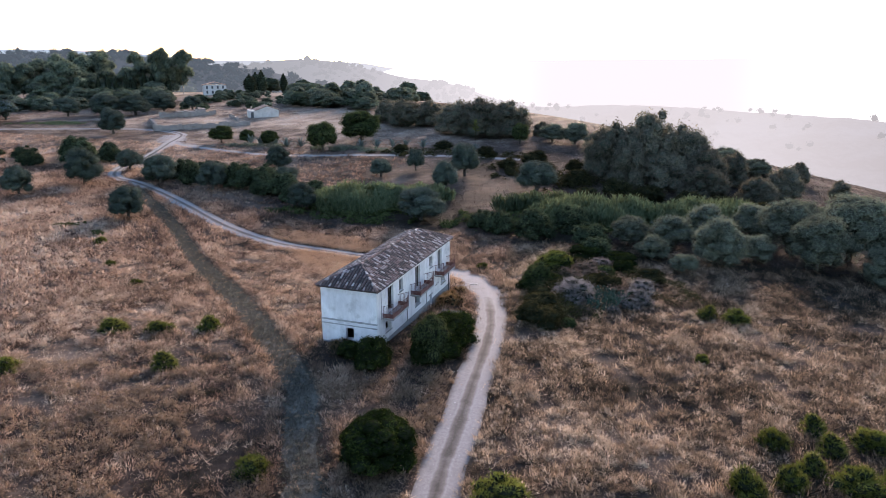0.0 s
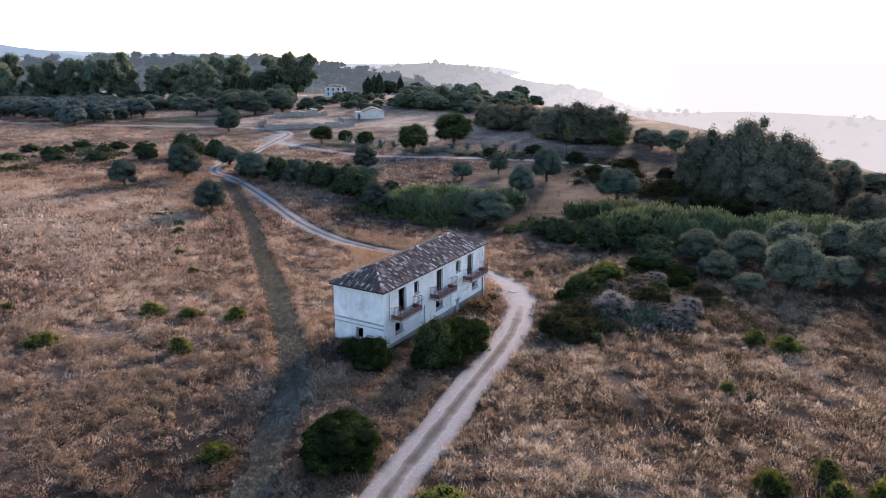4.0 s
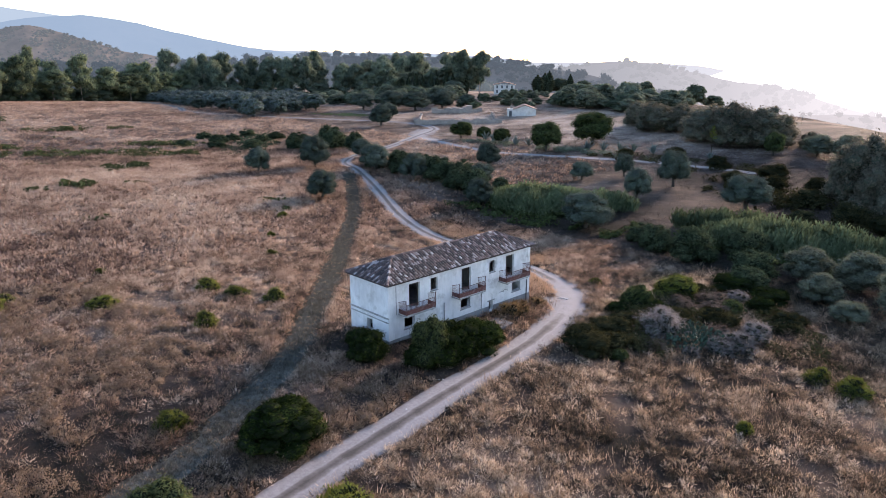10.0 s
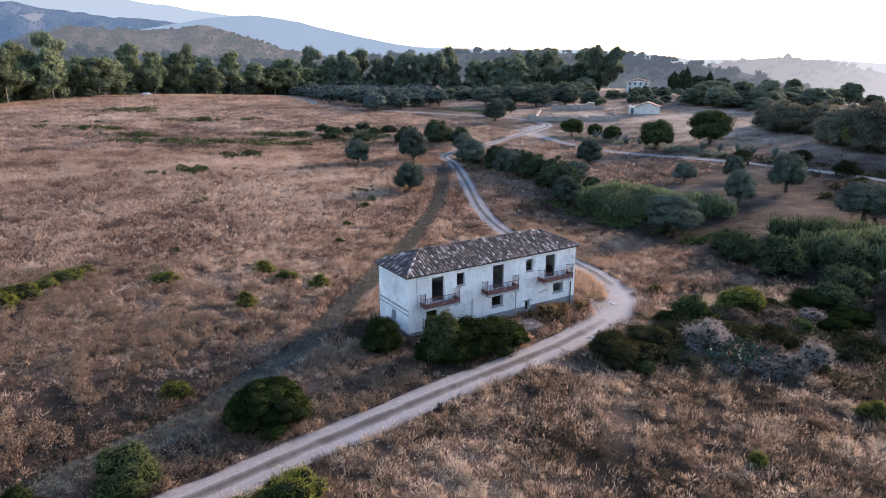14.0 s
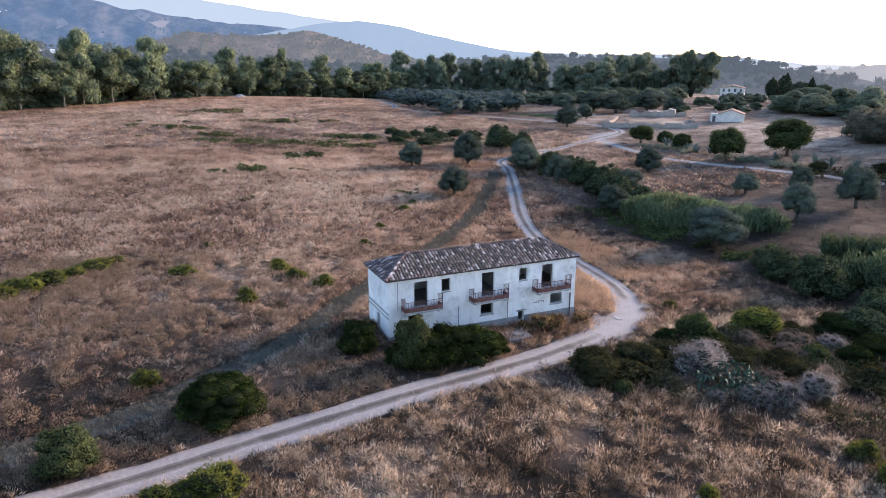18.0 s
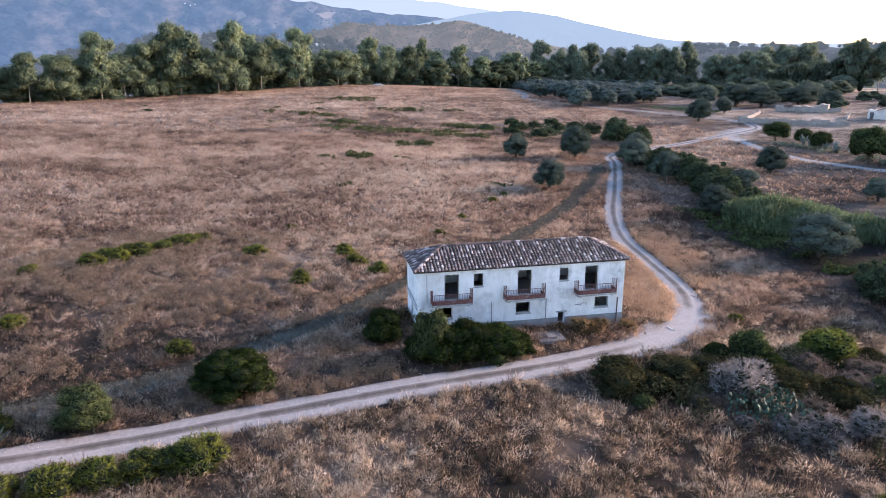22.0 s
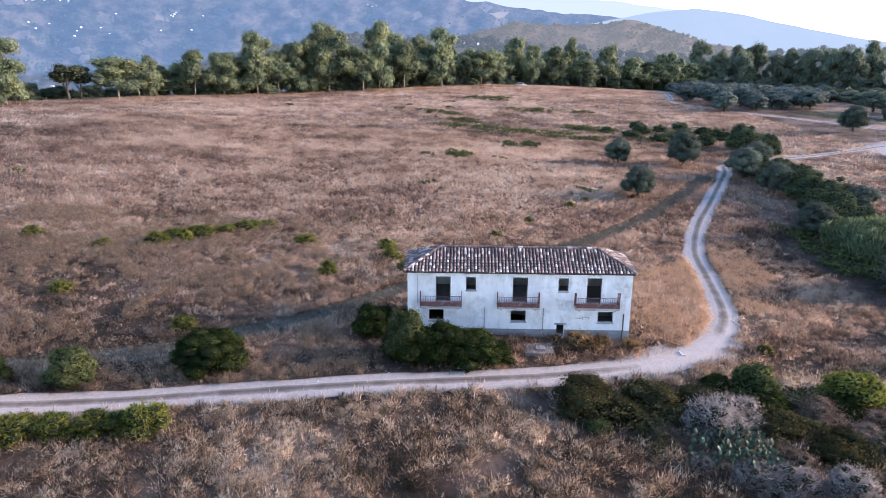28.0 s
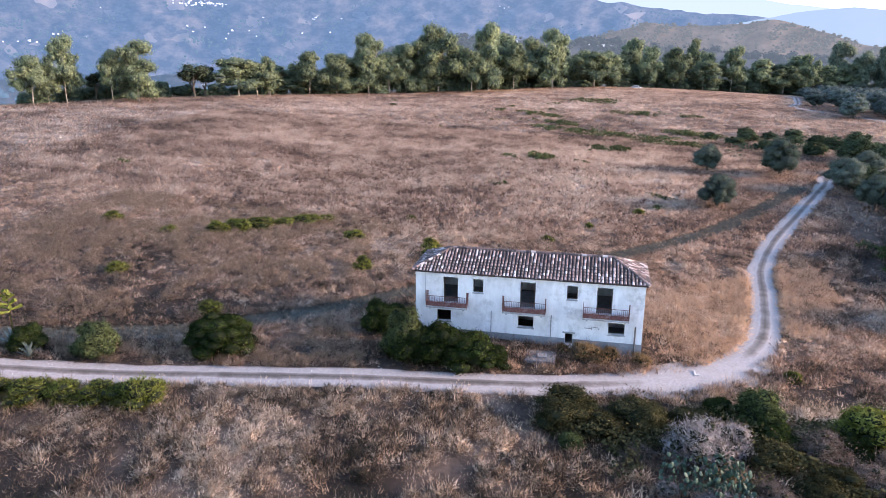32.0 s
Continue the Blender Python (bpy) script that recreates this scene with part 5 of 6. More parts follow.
# olive grove and the tree belts
r_ = random.Random(3)
GROVE = []
for i in range(20):
    x0, low, high = -206 - 9.0 * i, 136 + 2.0 * i, 164 + 5.2 * i
    for j in range(int((high - low) / 9.6) + 1):
        if r_.random() < 0.94:
            GROVE.append((x0 + r_.uniform(-1.8, 1.8), low + 9.6 * j + r_.uniform(-1.8, 1.8), r_.uniform(7.2, 9.6), r_.uniform(5.4, 7.2)))
row("grove_olive", "grove_olive", "silvery olive tree in the planted grove", "olive tree", GROVE, 3, "olive grove")
EDGE = [(-250 - 8 * i + r_.uniform(-2, 2), 138 + 1.75 * i + r_.uniform(-1.5, 1.5), r_.uniform(6.5, 8.5), r_.uniform(4.6, 5.8)) for i in range(16)]
row("grove_olive", "roadside_olive", "grey-green olive bordering the far road", "olive tree", EDGE, 3, "olives along the far road")
BELT = []
for i in range(34):
    x = -222 - 3.6 * i + r_.uniform(-3, 3)
    y = -64 + 4.6 * i + r_.uniform(-4, 4)
    BELT.append((x - 6, y, r_.uniform(7, 15), r_.uniform(8, 20)))
for i in range(36):
    BELT.append((-240 - 3.7 * i + r_.uniform(-6, 6), -58 + 4.8 * i + r_.uniform(-5, 5), r_.uniform(8, 16), r_.uniform(10, 21)))
BELT += [(-149, -101, 9, 17), (-166, -78, 11, 18), (-162, -84, 9, 13), (-199, -62, 15, 17), (-203, -57, 9, 11), (-213, -57, 7, 13), (-218, -60, 8, 12), (-157, -96, 8, 16), (-153, -99, 7, 12), (-172, -84, 8, 17), (-176, -86, 6, 11)]
BELT += [(-262, -12, 15, 28), (-266, -6, 15, 26), (-258, -18, 10, 17), (-268, 8, 13, 22), (-274, 14, 11, 24), (-282, 24, 12, 19), (-254, -24, 13, 20), (-246, -30, 12, 19), (-236, -40, 10, 17), (-228, -48, 12, 18), (-296, 40, 13, 21), (-310, 58, 12, 20), (-330, 84, 12, 18), (-336, 96, 12, 17), (-340, 110, 13, 18), (-346, 124, 13, 18), (-352, 138, 12, 17), (-356, 150, 13, 17), (-360, 161, 12, 16), (-366, 172, 13, 18), (-371, 183, 13, 17), (-348, 112, 12, 15), (-362, 142, 13, 17), (-370, 160, 13, 18)]
BELT = [(x, y, w * (1.3 if i % 3 else 1.0), h * (1.0 + 0.22 * math.sin(i * 2.3))) for i, (x, y, w, h) in enumerate(BELT)]
row("eucalyptus", "eucalyptus", "tall eucalyptus with a pale trunk in the belt of trees", "eucalyptus", BELT, 5, "eucalyptus belt")
row("pine", "pine_tree", "spreading dark pine at the end of the tree belt", "pine", [(-189, -73, 15, 12), (-194, -72, 12, 11), (-166, -93, 10, 9)], 2)
UNDER = [(-232 - 3.7 * i + r_.uniform(-5, 3), -56 + 4.8 * i + r_.uniform(-4, 4), r_.uniform(7, 10), r_.uniform(4, 8)) for i in range(36)] + [(-338 - 3 * i + r_.uniform(-4, 4), 92 + 7 * i, r_.uniform(9, 13), r_.uniform(6, 10)) for i in range(16)] + [(-232 + 4.5 * i + r_.uniform(-3, 3), -66 - 2.6 * i + r_.uniform(-3, 3), r_.uniform(7, 10), r_.uniform(4, 7)) for i in range(18)]
row("far_hedge", "belt_undergrowth", "dark undergrowth bush beneath the eucalyptus", "bush", UNDER, 2, "undergrowth of the belt")
FAR_EUC = [(-372 + 5 * i + r_.uniform(-4, 4), 190 + 13 * i + r_.uniform(-6, 6), r_.uniform(13, 18), r_.uniform(18, 25)) for i in range(12)] + [(-386 + 5 * i + r_.uniform(-4, 4), 186 + 13 * i + r_.uniform(-6, 6), r_.uniform(14, 19), r_.uniform(19, 27)) for i in range(12)]
FAR_EUC += [(-300 + 4 * i + r_.uniform(-4, 4), 262 + 8 * i + r_.uniform(-5, 5), r_.uniform(13, 17), r_.uniform(14, 20)) for i in range(6)] + [(-262, 296, 15, 24), (-255, 303, 14, 22), (-268, 306, 13, 19)]
row("far_eucalyptus", "far_eucalyptus", "hazy eucalyptus behind the olive grove", "eucalyptus", FAR_EUC, 5, "eucalyptus behind the grove")
LOW_WOOD = [(-368 + 5 * i + r_.uniform(-6, 6), 188 + 13 * i + r_.uniform(-6, 6), r_.uniform(12, 17), r_.uniform(7, 10)) for i in range(12)] + [(-296 + 4 * i + r_.uniform(-5, 5), 258 + 8 * i, r_.uniform(11, 15), r_.uniform(6, 9)) for i in range(6)] + [(-262, 290, 13, 8), (-253, 297, 12, 8), (-272, 300, 12, 8), (-246, 304, 10, 6)]
LOW_WOOD += [(r_.uniform(-330, -212), r_.uniform(210, 286), r_.uniform(8, 12), r_.uniform(4.5, 7)) for _ in range(60)]
row("wood", "thicket_tree", "low bushy tree filling the ground below the eucalyptus", "tree", [w for w in LOW_WOOD if abs((w[0] - 5) * 0.767 + (w[1] - 15) * 0.642) > 20], 3, "low wood below the eucalyptus")
row("cypress", "cypress", "dark slender cypress near the white house", "cypress", [(-284 + 3.2 * i + r_.uniform(-1, 1), 276 + 2.6 * i, 4.4, r_.uniform(10, 14)) for i in range(9)] + [(-214, 303, 8, 9), (-209, 306, 7, 11), (-198, 309, 5, 9.5), (-218, 314, 8, 10)], 2, "cypresses near the white house")
BARNWOOD = [(r_.uniform(-160, -98), r_.uniform(208, 262), r_.uniform(6, 11), r_.uniform(3.5, 6.5)) for _ in range(48)]
row("wood", "barn_wood_tree", "leafy pale green tree in the wood behind the barn", "tree", [w for w in BARNWOOD if abs((w[0] - 5) * 0.767 + (w[1] - 15) * 0.642) > 16 and w[1] > 216 - 0.2 * (w[0] + 100)], 3, "wood behind the barn")
GARDEN = [(r_.uniform(-215, -140), r_.uniform(206, 284), r_.uniform(3, 6), r_.uniform(2, 3.4)) for _ in range(70)]
row("wood", "garden_bush", "small grey-green bush on the terraces below the white house", "bush", [g for g in GARDEN if abs((g[0] - 5) * 0.767 + (g[1] - 15) * 0.642) < 34], 3, "bushes of the terraces")
WOOD = [(r_.uniform(-300, -112), r_.uniform(215, 330), r_.uniform(8, 13), r_.uniform(5, 8.5)) for _ in range(70)]
row("wood", "woodland_tree", "small rounded tree on the hazy hillside", "tree", [w for w in WOOD if abs((w[0] - 5) * 0.767 + (w[1] - 15) * 0.642) > 26 and w[1] > 215 + 0.12 * (w[0] + 40) * -1 * 0.2], 3, "trees on the far hillside")
row("olive", "dense_tree", "broad dark tree between the grove and the ruins", "tree", [(-190, 186, 12, 7.5), (-182, 190, 12, 7), (-198, 192, 11, 7), (-176, 172, 6, 4.5), (-169, 168, 5, 4), (-205, 183, 10, 6.5), (-183, 205, 10, 6), (-192, 214, 11, 7), (-201, 226, 10, 6), (-176, 212, 8, 5), (-209, 205, 10, 6.5)], 3)

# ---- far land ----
# Blue, pale and milky tones here are air haze put into emission.
M_BLUE = hazy("haze_blue_mountain", (0.003, 0.008, 0.012), (0.10, 0.085, 0.075), (0.054, 0.092, 0.155), 0.55, 0.012, 0.016, True)
M_PALE = hazy("haze_pale_mountain", (0.05, 0.05, 0.05), (0.08, 0.08, 0.08), (0.165, 0.205, 0.245), 0.88, 0.003)
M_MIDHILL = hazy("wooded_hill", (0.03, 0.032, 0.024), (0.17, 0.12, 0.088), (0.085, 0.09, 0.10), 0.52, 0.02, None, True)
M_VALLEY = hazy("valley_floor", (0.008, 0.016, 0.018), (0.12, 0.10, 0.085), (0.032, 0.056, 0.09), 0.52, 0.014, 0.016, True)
M_GLARE = hazy("glowing_haze_sheet", (0.5, 0.5, 0.5), (0.5, 0.5, 0.5), (1.0, 0.97, 0.95), 0.97, 0.01)
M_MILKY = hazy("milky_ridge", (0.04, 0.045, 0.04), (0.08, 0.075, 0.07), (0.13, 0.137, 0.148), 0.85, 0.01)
CENTRE = np.array([5.0, 30.0])


RIDGES = {}


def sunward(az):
    """How white the haze is painted at a bearing: 1 below the sun, 0 well away from it."""
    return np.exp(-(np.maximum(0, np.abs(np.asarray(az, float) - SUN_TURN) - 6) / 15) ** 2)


def ridge(name, label, mat, radius, depth, tops, foot, rough, seed, steps=220, deep=16, glow=1.0):
    """A ridge round part of the horizon; tops: (degrees from +y towards -x, degrees above level)."""
    RIDGES[name] = (radius, depth, tops, foot)
    az = np.linspace(tops[0][0], tops[-1][0], steps)
    el = np.interp(az, [t[0] for t in tops], [t[1] for t in tops])
    v = []
    for j in range(deep):
        f = j / (deep - 1)
        rr = radius + depth * (f - 1)
        crest = 25 + radius * np.tan(np.radians(el))
        g = f ** 1.4
        n = 0.9 * grain(az, az * 0 + f * 9, 4.0, int(seed)) + 0.6 * grain(az, az * 0 + f * 9, 1.6, int(seed) + 1) + 0.3 * grain(az, az * 0 + f * 12, 0.6, int(seed) + 2)
        z = foot + (crest - foot) * g + n * rough * (0.5 + 0.5 * np.sin(np.pi * f)) + 0 * az
        a = np.radians(az)
        v.append(np.stack([CENTRE[0] - np.sin(a) * rr, CENTRE[1] + np.cos(a) * rr, z], 1))
    v = np.stack(v, 1)
    i = np.arange(steps * deep).reshape(steps, deep)
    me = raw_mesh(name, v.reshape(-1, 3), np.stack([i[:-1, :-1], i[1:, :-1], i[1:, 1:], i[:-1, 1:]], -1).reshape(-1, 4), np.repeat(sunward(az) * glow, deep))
    up = np.degrees(np.arctan2(v[:, :, 2] - 25, np.hypot(v[:, :, 0] - CENTRE[0], v[:, :, 1] - CENTRE[1])))
    lie = np.stack([np.repeat(az[:, None], deep, 1), up * 1.6, 0 * up], -1) * radius * 0.0175
    me.attributes.new("lie", 'FLOAT_VECTOR', 'POINT').data.foreach_set("vector", lie.astype(np.float32).ravel())
    return solid(name, me, mat, label, "backdrop", kind="structure", smooth=True)


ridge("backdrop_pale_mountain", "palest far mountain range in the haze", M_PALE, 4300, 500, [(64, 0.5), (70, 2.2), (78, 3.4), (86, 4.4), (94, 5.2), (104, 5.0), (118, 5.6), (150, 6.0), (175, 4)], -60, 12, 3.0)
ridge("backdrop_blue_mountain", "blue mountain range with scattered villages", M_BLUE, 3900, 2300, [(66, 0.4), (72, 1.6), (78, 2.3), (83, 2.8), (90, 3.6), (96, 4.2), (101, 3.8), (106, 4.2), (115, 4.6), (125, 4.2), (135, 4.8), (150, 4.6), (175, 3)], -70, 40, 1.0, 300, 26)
ridge("backdrop_long_hill", "long bluish hill sloping down to the plain", hazy("haze_blue_hill", (0.03, 0.036, 0.036), (0.07, 0.065, 0.06), (0.125, 0.17, 0.225), 0.78, 0.004), 3000, 900, [(53, -0.2), (57, 0.1), (61, 0.6), (65, 1.4), (69, 2.4), (72.5, 2.8), (76, 2.6), (81, 1.6), (87, 0.4)], -60, 6, 5.0)
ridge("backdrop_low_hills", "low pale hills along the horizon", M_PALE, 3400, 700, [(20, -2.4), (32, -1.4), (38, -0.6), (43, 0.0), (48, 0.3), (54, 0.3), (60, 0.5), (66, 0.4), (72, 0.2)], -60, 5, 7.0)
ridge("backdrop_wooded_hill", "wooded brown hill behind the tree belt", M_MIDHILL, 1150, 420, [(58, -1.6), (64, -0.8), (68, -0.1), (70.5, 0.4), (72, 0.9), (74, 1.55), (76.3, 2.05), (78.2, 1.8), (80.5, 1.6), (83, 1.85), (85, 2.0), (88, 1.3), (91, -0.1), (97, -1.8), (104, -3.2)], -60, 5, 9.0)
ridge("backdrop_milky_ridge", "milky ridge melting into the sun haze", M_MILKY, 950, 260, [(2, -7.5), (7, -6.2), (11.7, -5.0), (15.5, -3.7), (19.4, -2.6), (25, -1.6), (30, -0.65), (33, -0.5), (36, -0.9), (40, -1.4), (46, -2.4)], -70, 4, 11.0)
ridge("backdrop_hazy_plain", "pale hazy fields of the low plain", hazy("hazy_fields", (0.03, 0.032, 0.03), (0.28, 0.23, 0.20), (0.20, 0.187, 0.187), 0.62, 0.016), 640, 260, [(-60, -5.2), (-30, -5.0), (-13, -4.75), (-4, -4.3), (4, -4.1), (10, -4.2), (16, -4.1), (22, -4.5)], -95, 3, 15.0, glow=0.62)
# Added glowing sheet: covers the dark ground behind the hazy fields with white.
ridge("backdrop_low_glow", "glowing white sheet added beyond the hazy fields", M_GLARE, 860, 40, [(-75, -3.4), (-13, -3.6), (4, -3.5), (12, -3.9), (16, -4.6)], -160, 1, 23.0)
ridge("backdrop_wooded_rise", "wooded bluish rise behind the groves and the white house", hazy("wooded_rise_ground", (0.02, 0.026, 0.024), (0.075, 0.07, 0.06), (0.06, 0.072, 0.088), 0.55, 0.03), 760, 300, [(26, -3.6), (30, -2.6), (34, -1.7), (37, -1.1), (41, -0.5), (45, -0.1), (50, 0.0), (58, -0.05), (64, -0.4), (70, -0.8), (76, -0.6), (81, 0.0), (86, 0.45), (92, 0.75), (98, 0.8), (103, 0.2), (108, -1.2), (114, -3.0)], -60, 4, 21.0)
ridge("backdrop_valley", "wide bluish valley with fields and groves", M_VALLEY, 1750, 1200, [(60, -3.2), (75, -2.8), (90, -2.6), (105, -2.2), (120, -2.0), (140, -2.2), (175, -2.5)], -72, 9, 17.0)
# Added pale strip: haze colour covers the brown ground below the low hills.
ridge("backdrop_haze_strip", "pale haze-toned strip added below the low hills", hazy("haze_strip", (0.05, 0.055, 0.055), (0.08, 0.075, 0.07), (0.195, 0.215, 0.238), 0.9, 0.006), 3000, 500, [(22, -1.5), (26, -0.8), (30, -0.5), (46, -0.5), (60, -0.6), (66, -1.2)], -110, 3, 19.0)
# Glowing sheet that stands for sunlit haze and hides the far ground.
ridge("backdrop_haze_bank", "glowing white sheet as sunlit haze over the low plain", M_GLARE, 1300, 60, [(-75, -0.3), (-40, -0.3), (-10, -0.3), (4, -0.4), (14, -0.5), (20, -0.6), (24, -1.0), (27, -2.0), (30, -3.0)], -160, 1, 13.0)


def on_ridge(name, az, el):
    """Where a ridge is met by the look from the house at that bearing and height."""
    radius, depth, tops, foot = RIDGES[name]
    crest = 25 + radius * math.tan(radians(np.interp(az, [t[0] for t in tops], [t[1] for t in tops])))
    for k in range(200):
        f = k / 199
        rr = radius + depth * (f - 1)
        z = foot + (crest - foot) * f ** 1.4
        if math.degrees(math.atan2(z - 25, rr)) >= el:
            break
    a = radians(az)
    return CENTRE[0] - math.sin(a) * rr, CENTRE[1] + math.cos(a) * rr, z


def far_boxes(name, label, category, places, mat, seed):
    r = random.Random(seed)
    bm = bmesh.new()
    for x, y, z, s in places:
        box(bm, x - s * r.uniform(.5, 1), x + s * r.uniform(.5, 1), y - s, y + s, z - s, z + s * r.uniform(.5, 1.1))
    return solid(name, bm, mat, label, category, kind="stuff")


M_FARHOUSE = hazy("distant_white_walls", (0.6, 0.6, 0.6), (0.8, 0.8, 0.8), (0.25, 0.28, 0.33), 0.6, 0.01)
rv = random.Random(21)
VILLAGE = []
for az, el, n, da, de in ((120, 3.2, 46, 1.9, 0.16), (125, 2.8, 10, 1.4, 0.15), (103.5, 2.8, 22, 0.9, 0.16), (91, 2.6, 12, 0.9, 0.2), (112, 2.2, 12, 3, 0.3), (98, 3.2, 10, 1.2, 0.2), (117, 1.2, 14, 6, 0.4), (130, 0.6, 14, 5, 0.5)):
    for _ in range(n):
        VILLAGE.append((*on_ridge("backdrop_blue_mountain", az + rv.gauss(0, da * 0.7), el + rv.gauss(0, de * 0.6)), rv.uniform(1.8, 3.2)))
far_boxes("hill_villages", "tiny white houses of villages on the mountainside", "village", VILLAGE, M_FARHOUSE, 1)
NEARBY = [(*on_ridge("backdrop_valley", az + rv.gauss(0, 2), el + rv.gauss(0, 0.25)), rv.uniform(2, 4)) for az, el in ((131, -3.2), (128, -3.5), (124, -3.0), (118, -3.2), (112, -2.9), (134, -3.8)) for _ in range(5)]
far_boxes("valley_farms", "scattered white farm buildings in the valley", "farm", NEARBY, M_FARHOUSE, 2)
far_boxes("hill_farm", "pale flat-roofed farm buildings among the woods below the hill", "farm", [(*on_ridge("backdrop_wooded_rise", az, el), z_) for az, el, z_ in ((86.2, 0.2, 2.2), (86.8, 0.12, 3.0), (87.4, 0.16, 3.4), (88.0, 0.1, 2.6), (88.7, 0.22, 2.0), (94.5, 0.45, 2.0), (95.2, 0.4, 2.4))], M_FARHOUSE, 3)

def far_trees(name, label, places, mat, seed, leaves=36):
    """Woods too far off to count: a rough core and loose clumps for each tree."""
    r = np.random.default_rng(seed)
    p = np.array(places)
    n = len(p)
    base = bmesh.new()
    bmesh.ops.create_icosphere(base, subdivisions=1, radius=1.0)
    bv, bf = np.array([v.co[:] for v in base.verts]), np.array([[v.index for v in f.verts] for f in base.faces])
    base.free()
    s = p[:, 3]
    v = bv[None] * (1 + 0.22 * r.normal(size=(n, len(bv), 1))) * np.stack([s, s, s * 0.8], 1)[:, None] * 0.85 + (p[:, :3] + np.stack([0 * s, 0 * s, s * 0.65], 1))[:, None]
    f = bf[None] + (np.arange(n) * len(bv))[:, None, None]
    d = r.normal(size=(n, leaves, 3))
    d[..., 2] += 0.3
    d /= np.linalg.norm(d, axis=-1)[..., None]
    c_ = p[:, None, :3] + d * np.stack([s, s, s * 0.85], 1)[:, None] + np.stack([0 * s, 0 * s, s * 0.65], 1)[:, None]
    e1, e2 = r.normal(size=c_.shape) * s[:, None, None] * 0.11, r.normal(size=c_.shape) * s[:, None, None] * 0.11
    lv = np.stack([c_ + e1, c_ - e1 * 0.5 + e2, c_ - e1 * 0.5 - e2], 2).reshape(-1, 3)
    k0 = n * len(bv)
    # Painted sun glare for each tree, by its bearing.
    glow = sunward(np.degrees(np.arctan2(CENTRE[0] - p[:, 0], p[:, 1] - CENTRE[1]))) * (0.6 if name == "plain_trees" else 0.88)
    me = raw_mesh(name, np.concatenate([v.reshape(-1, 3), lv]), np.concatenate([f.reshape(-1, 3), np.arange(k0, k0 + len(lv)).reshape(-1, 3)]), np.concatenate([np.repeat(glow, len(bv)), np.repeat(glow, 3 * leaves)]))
    return solid(name, me, mat, label, "woods", kind="stuff")


rw = random.Random(31)
HILLWOOD = []
for _ in range(3000):
    az = rw.uniform(60, 100)
    radius, depth, tops, foot = RIDGES["backdrop_wooded_hill"]
    top = float(np.interp(az, [t[0] for t in tops], [t[1] for t in tops]))
    el = top - abs(rw.gauss(0, 1.4)) - 0.05
    if math.sin(az * 3.1 + el * 4) + rw.uniform(-1, 1) > -0.3:
        HILLWOOD.append((*on_ridge("backdrop_wooded_hill", az, el), rw.uniform(1.4, 3.4)))
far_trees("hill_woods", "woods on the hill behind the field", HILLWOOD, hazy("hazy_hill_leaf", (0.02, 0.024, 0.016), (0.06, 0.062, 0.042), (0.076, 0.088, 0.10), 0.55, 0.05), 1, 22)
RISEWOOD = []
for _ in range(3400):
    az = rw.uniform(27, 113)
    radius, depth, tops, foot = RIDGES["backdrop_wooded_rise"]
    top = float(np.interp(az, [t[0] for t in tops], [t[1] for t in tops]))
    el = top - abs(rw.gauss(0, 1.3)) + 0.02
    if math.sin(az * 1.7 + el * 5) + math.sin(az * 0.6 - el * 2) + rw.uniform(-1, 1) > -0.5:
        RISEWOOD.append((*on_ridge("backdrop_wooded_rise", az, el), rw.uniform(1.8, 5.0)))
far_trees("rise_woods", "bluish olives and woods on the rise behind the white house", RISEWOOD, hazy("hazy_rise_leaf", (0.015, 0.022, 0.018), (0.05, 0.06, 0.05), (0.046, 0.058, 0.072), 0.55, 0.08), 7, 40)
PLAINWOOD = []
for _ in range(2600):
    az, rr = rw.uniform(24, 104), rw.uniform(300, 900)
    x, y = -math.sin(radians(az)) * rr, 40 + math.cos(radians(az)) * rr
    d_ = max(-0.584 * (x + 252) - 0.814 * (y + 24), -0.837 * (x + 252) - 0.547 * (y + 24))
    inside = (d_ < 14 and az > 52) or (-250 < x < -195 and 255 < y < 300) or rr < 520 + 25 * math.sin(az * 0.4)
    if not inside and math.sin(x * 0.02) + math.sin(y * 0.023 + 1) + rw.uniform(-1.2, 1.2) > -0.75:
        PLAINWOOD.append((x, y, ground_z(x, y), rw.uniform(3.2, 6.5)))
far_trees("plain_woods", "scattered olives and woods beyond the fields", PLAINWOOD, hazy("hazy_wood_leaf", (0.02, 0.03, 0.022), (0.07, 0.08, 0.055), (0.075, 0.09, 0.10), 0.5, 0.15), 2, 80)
EASTWOOD = []
for _ in range(500):
    az, rr = rw.uniform(-40, 24), rw.uniform(330, 620)
    x, y = 5 - math.sin(radians(az)) * rr, 30 + math.cos(radians(az)) * rr
    if math.sin(x * 0.03 + 2) + math.sin(y * 0.03) + rw.uniform(-1, 1) > 0.5:
        EASTWOOD.append((x, y, ground_z(x, y), rw.uniform(2.5, 5)))
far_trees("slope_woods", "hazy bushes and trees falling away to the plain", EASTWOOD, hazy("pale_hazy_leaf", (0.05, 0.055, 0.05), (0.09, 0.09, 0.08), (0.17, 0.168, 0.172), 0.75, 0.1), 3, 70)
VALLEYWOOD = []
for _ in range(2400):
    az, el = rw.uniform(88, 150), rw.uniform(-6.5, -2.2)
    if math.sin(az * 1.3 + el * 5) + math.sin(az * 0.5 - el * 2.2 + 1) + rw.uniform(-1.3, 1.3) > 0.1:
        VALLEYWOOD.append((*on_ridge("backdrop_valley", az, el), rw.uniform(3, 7)))
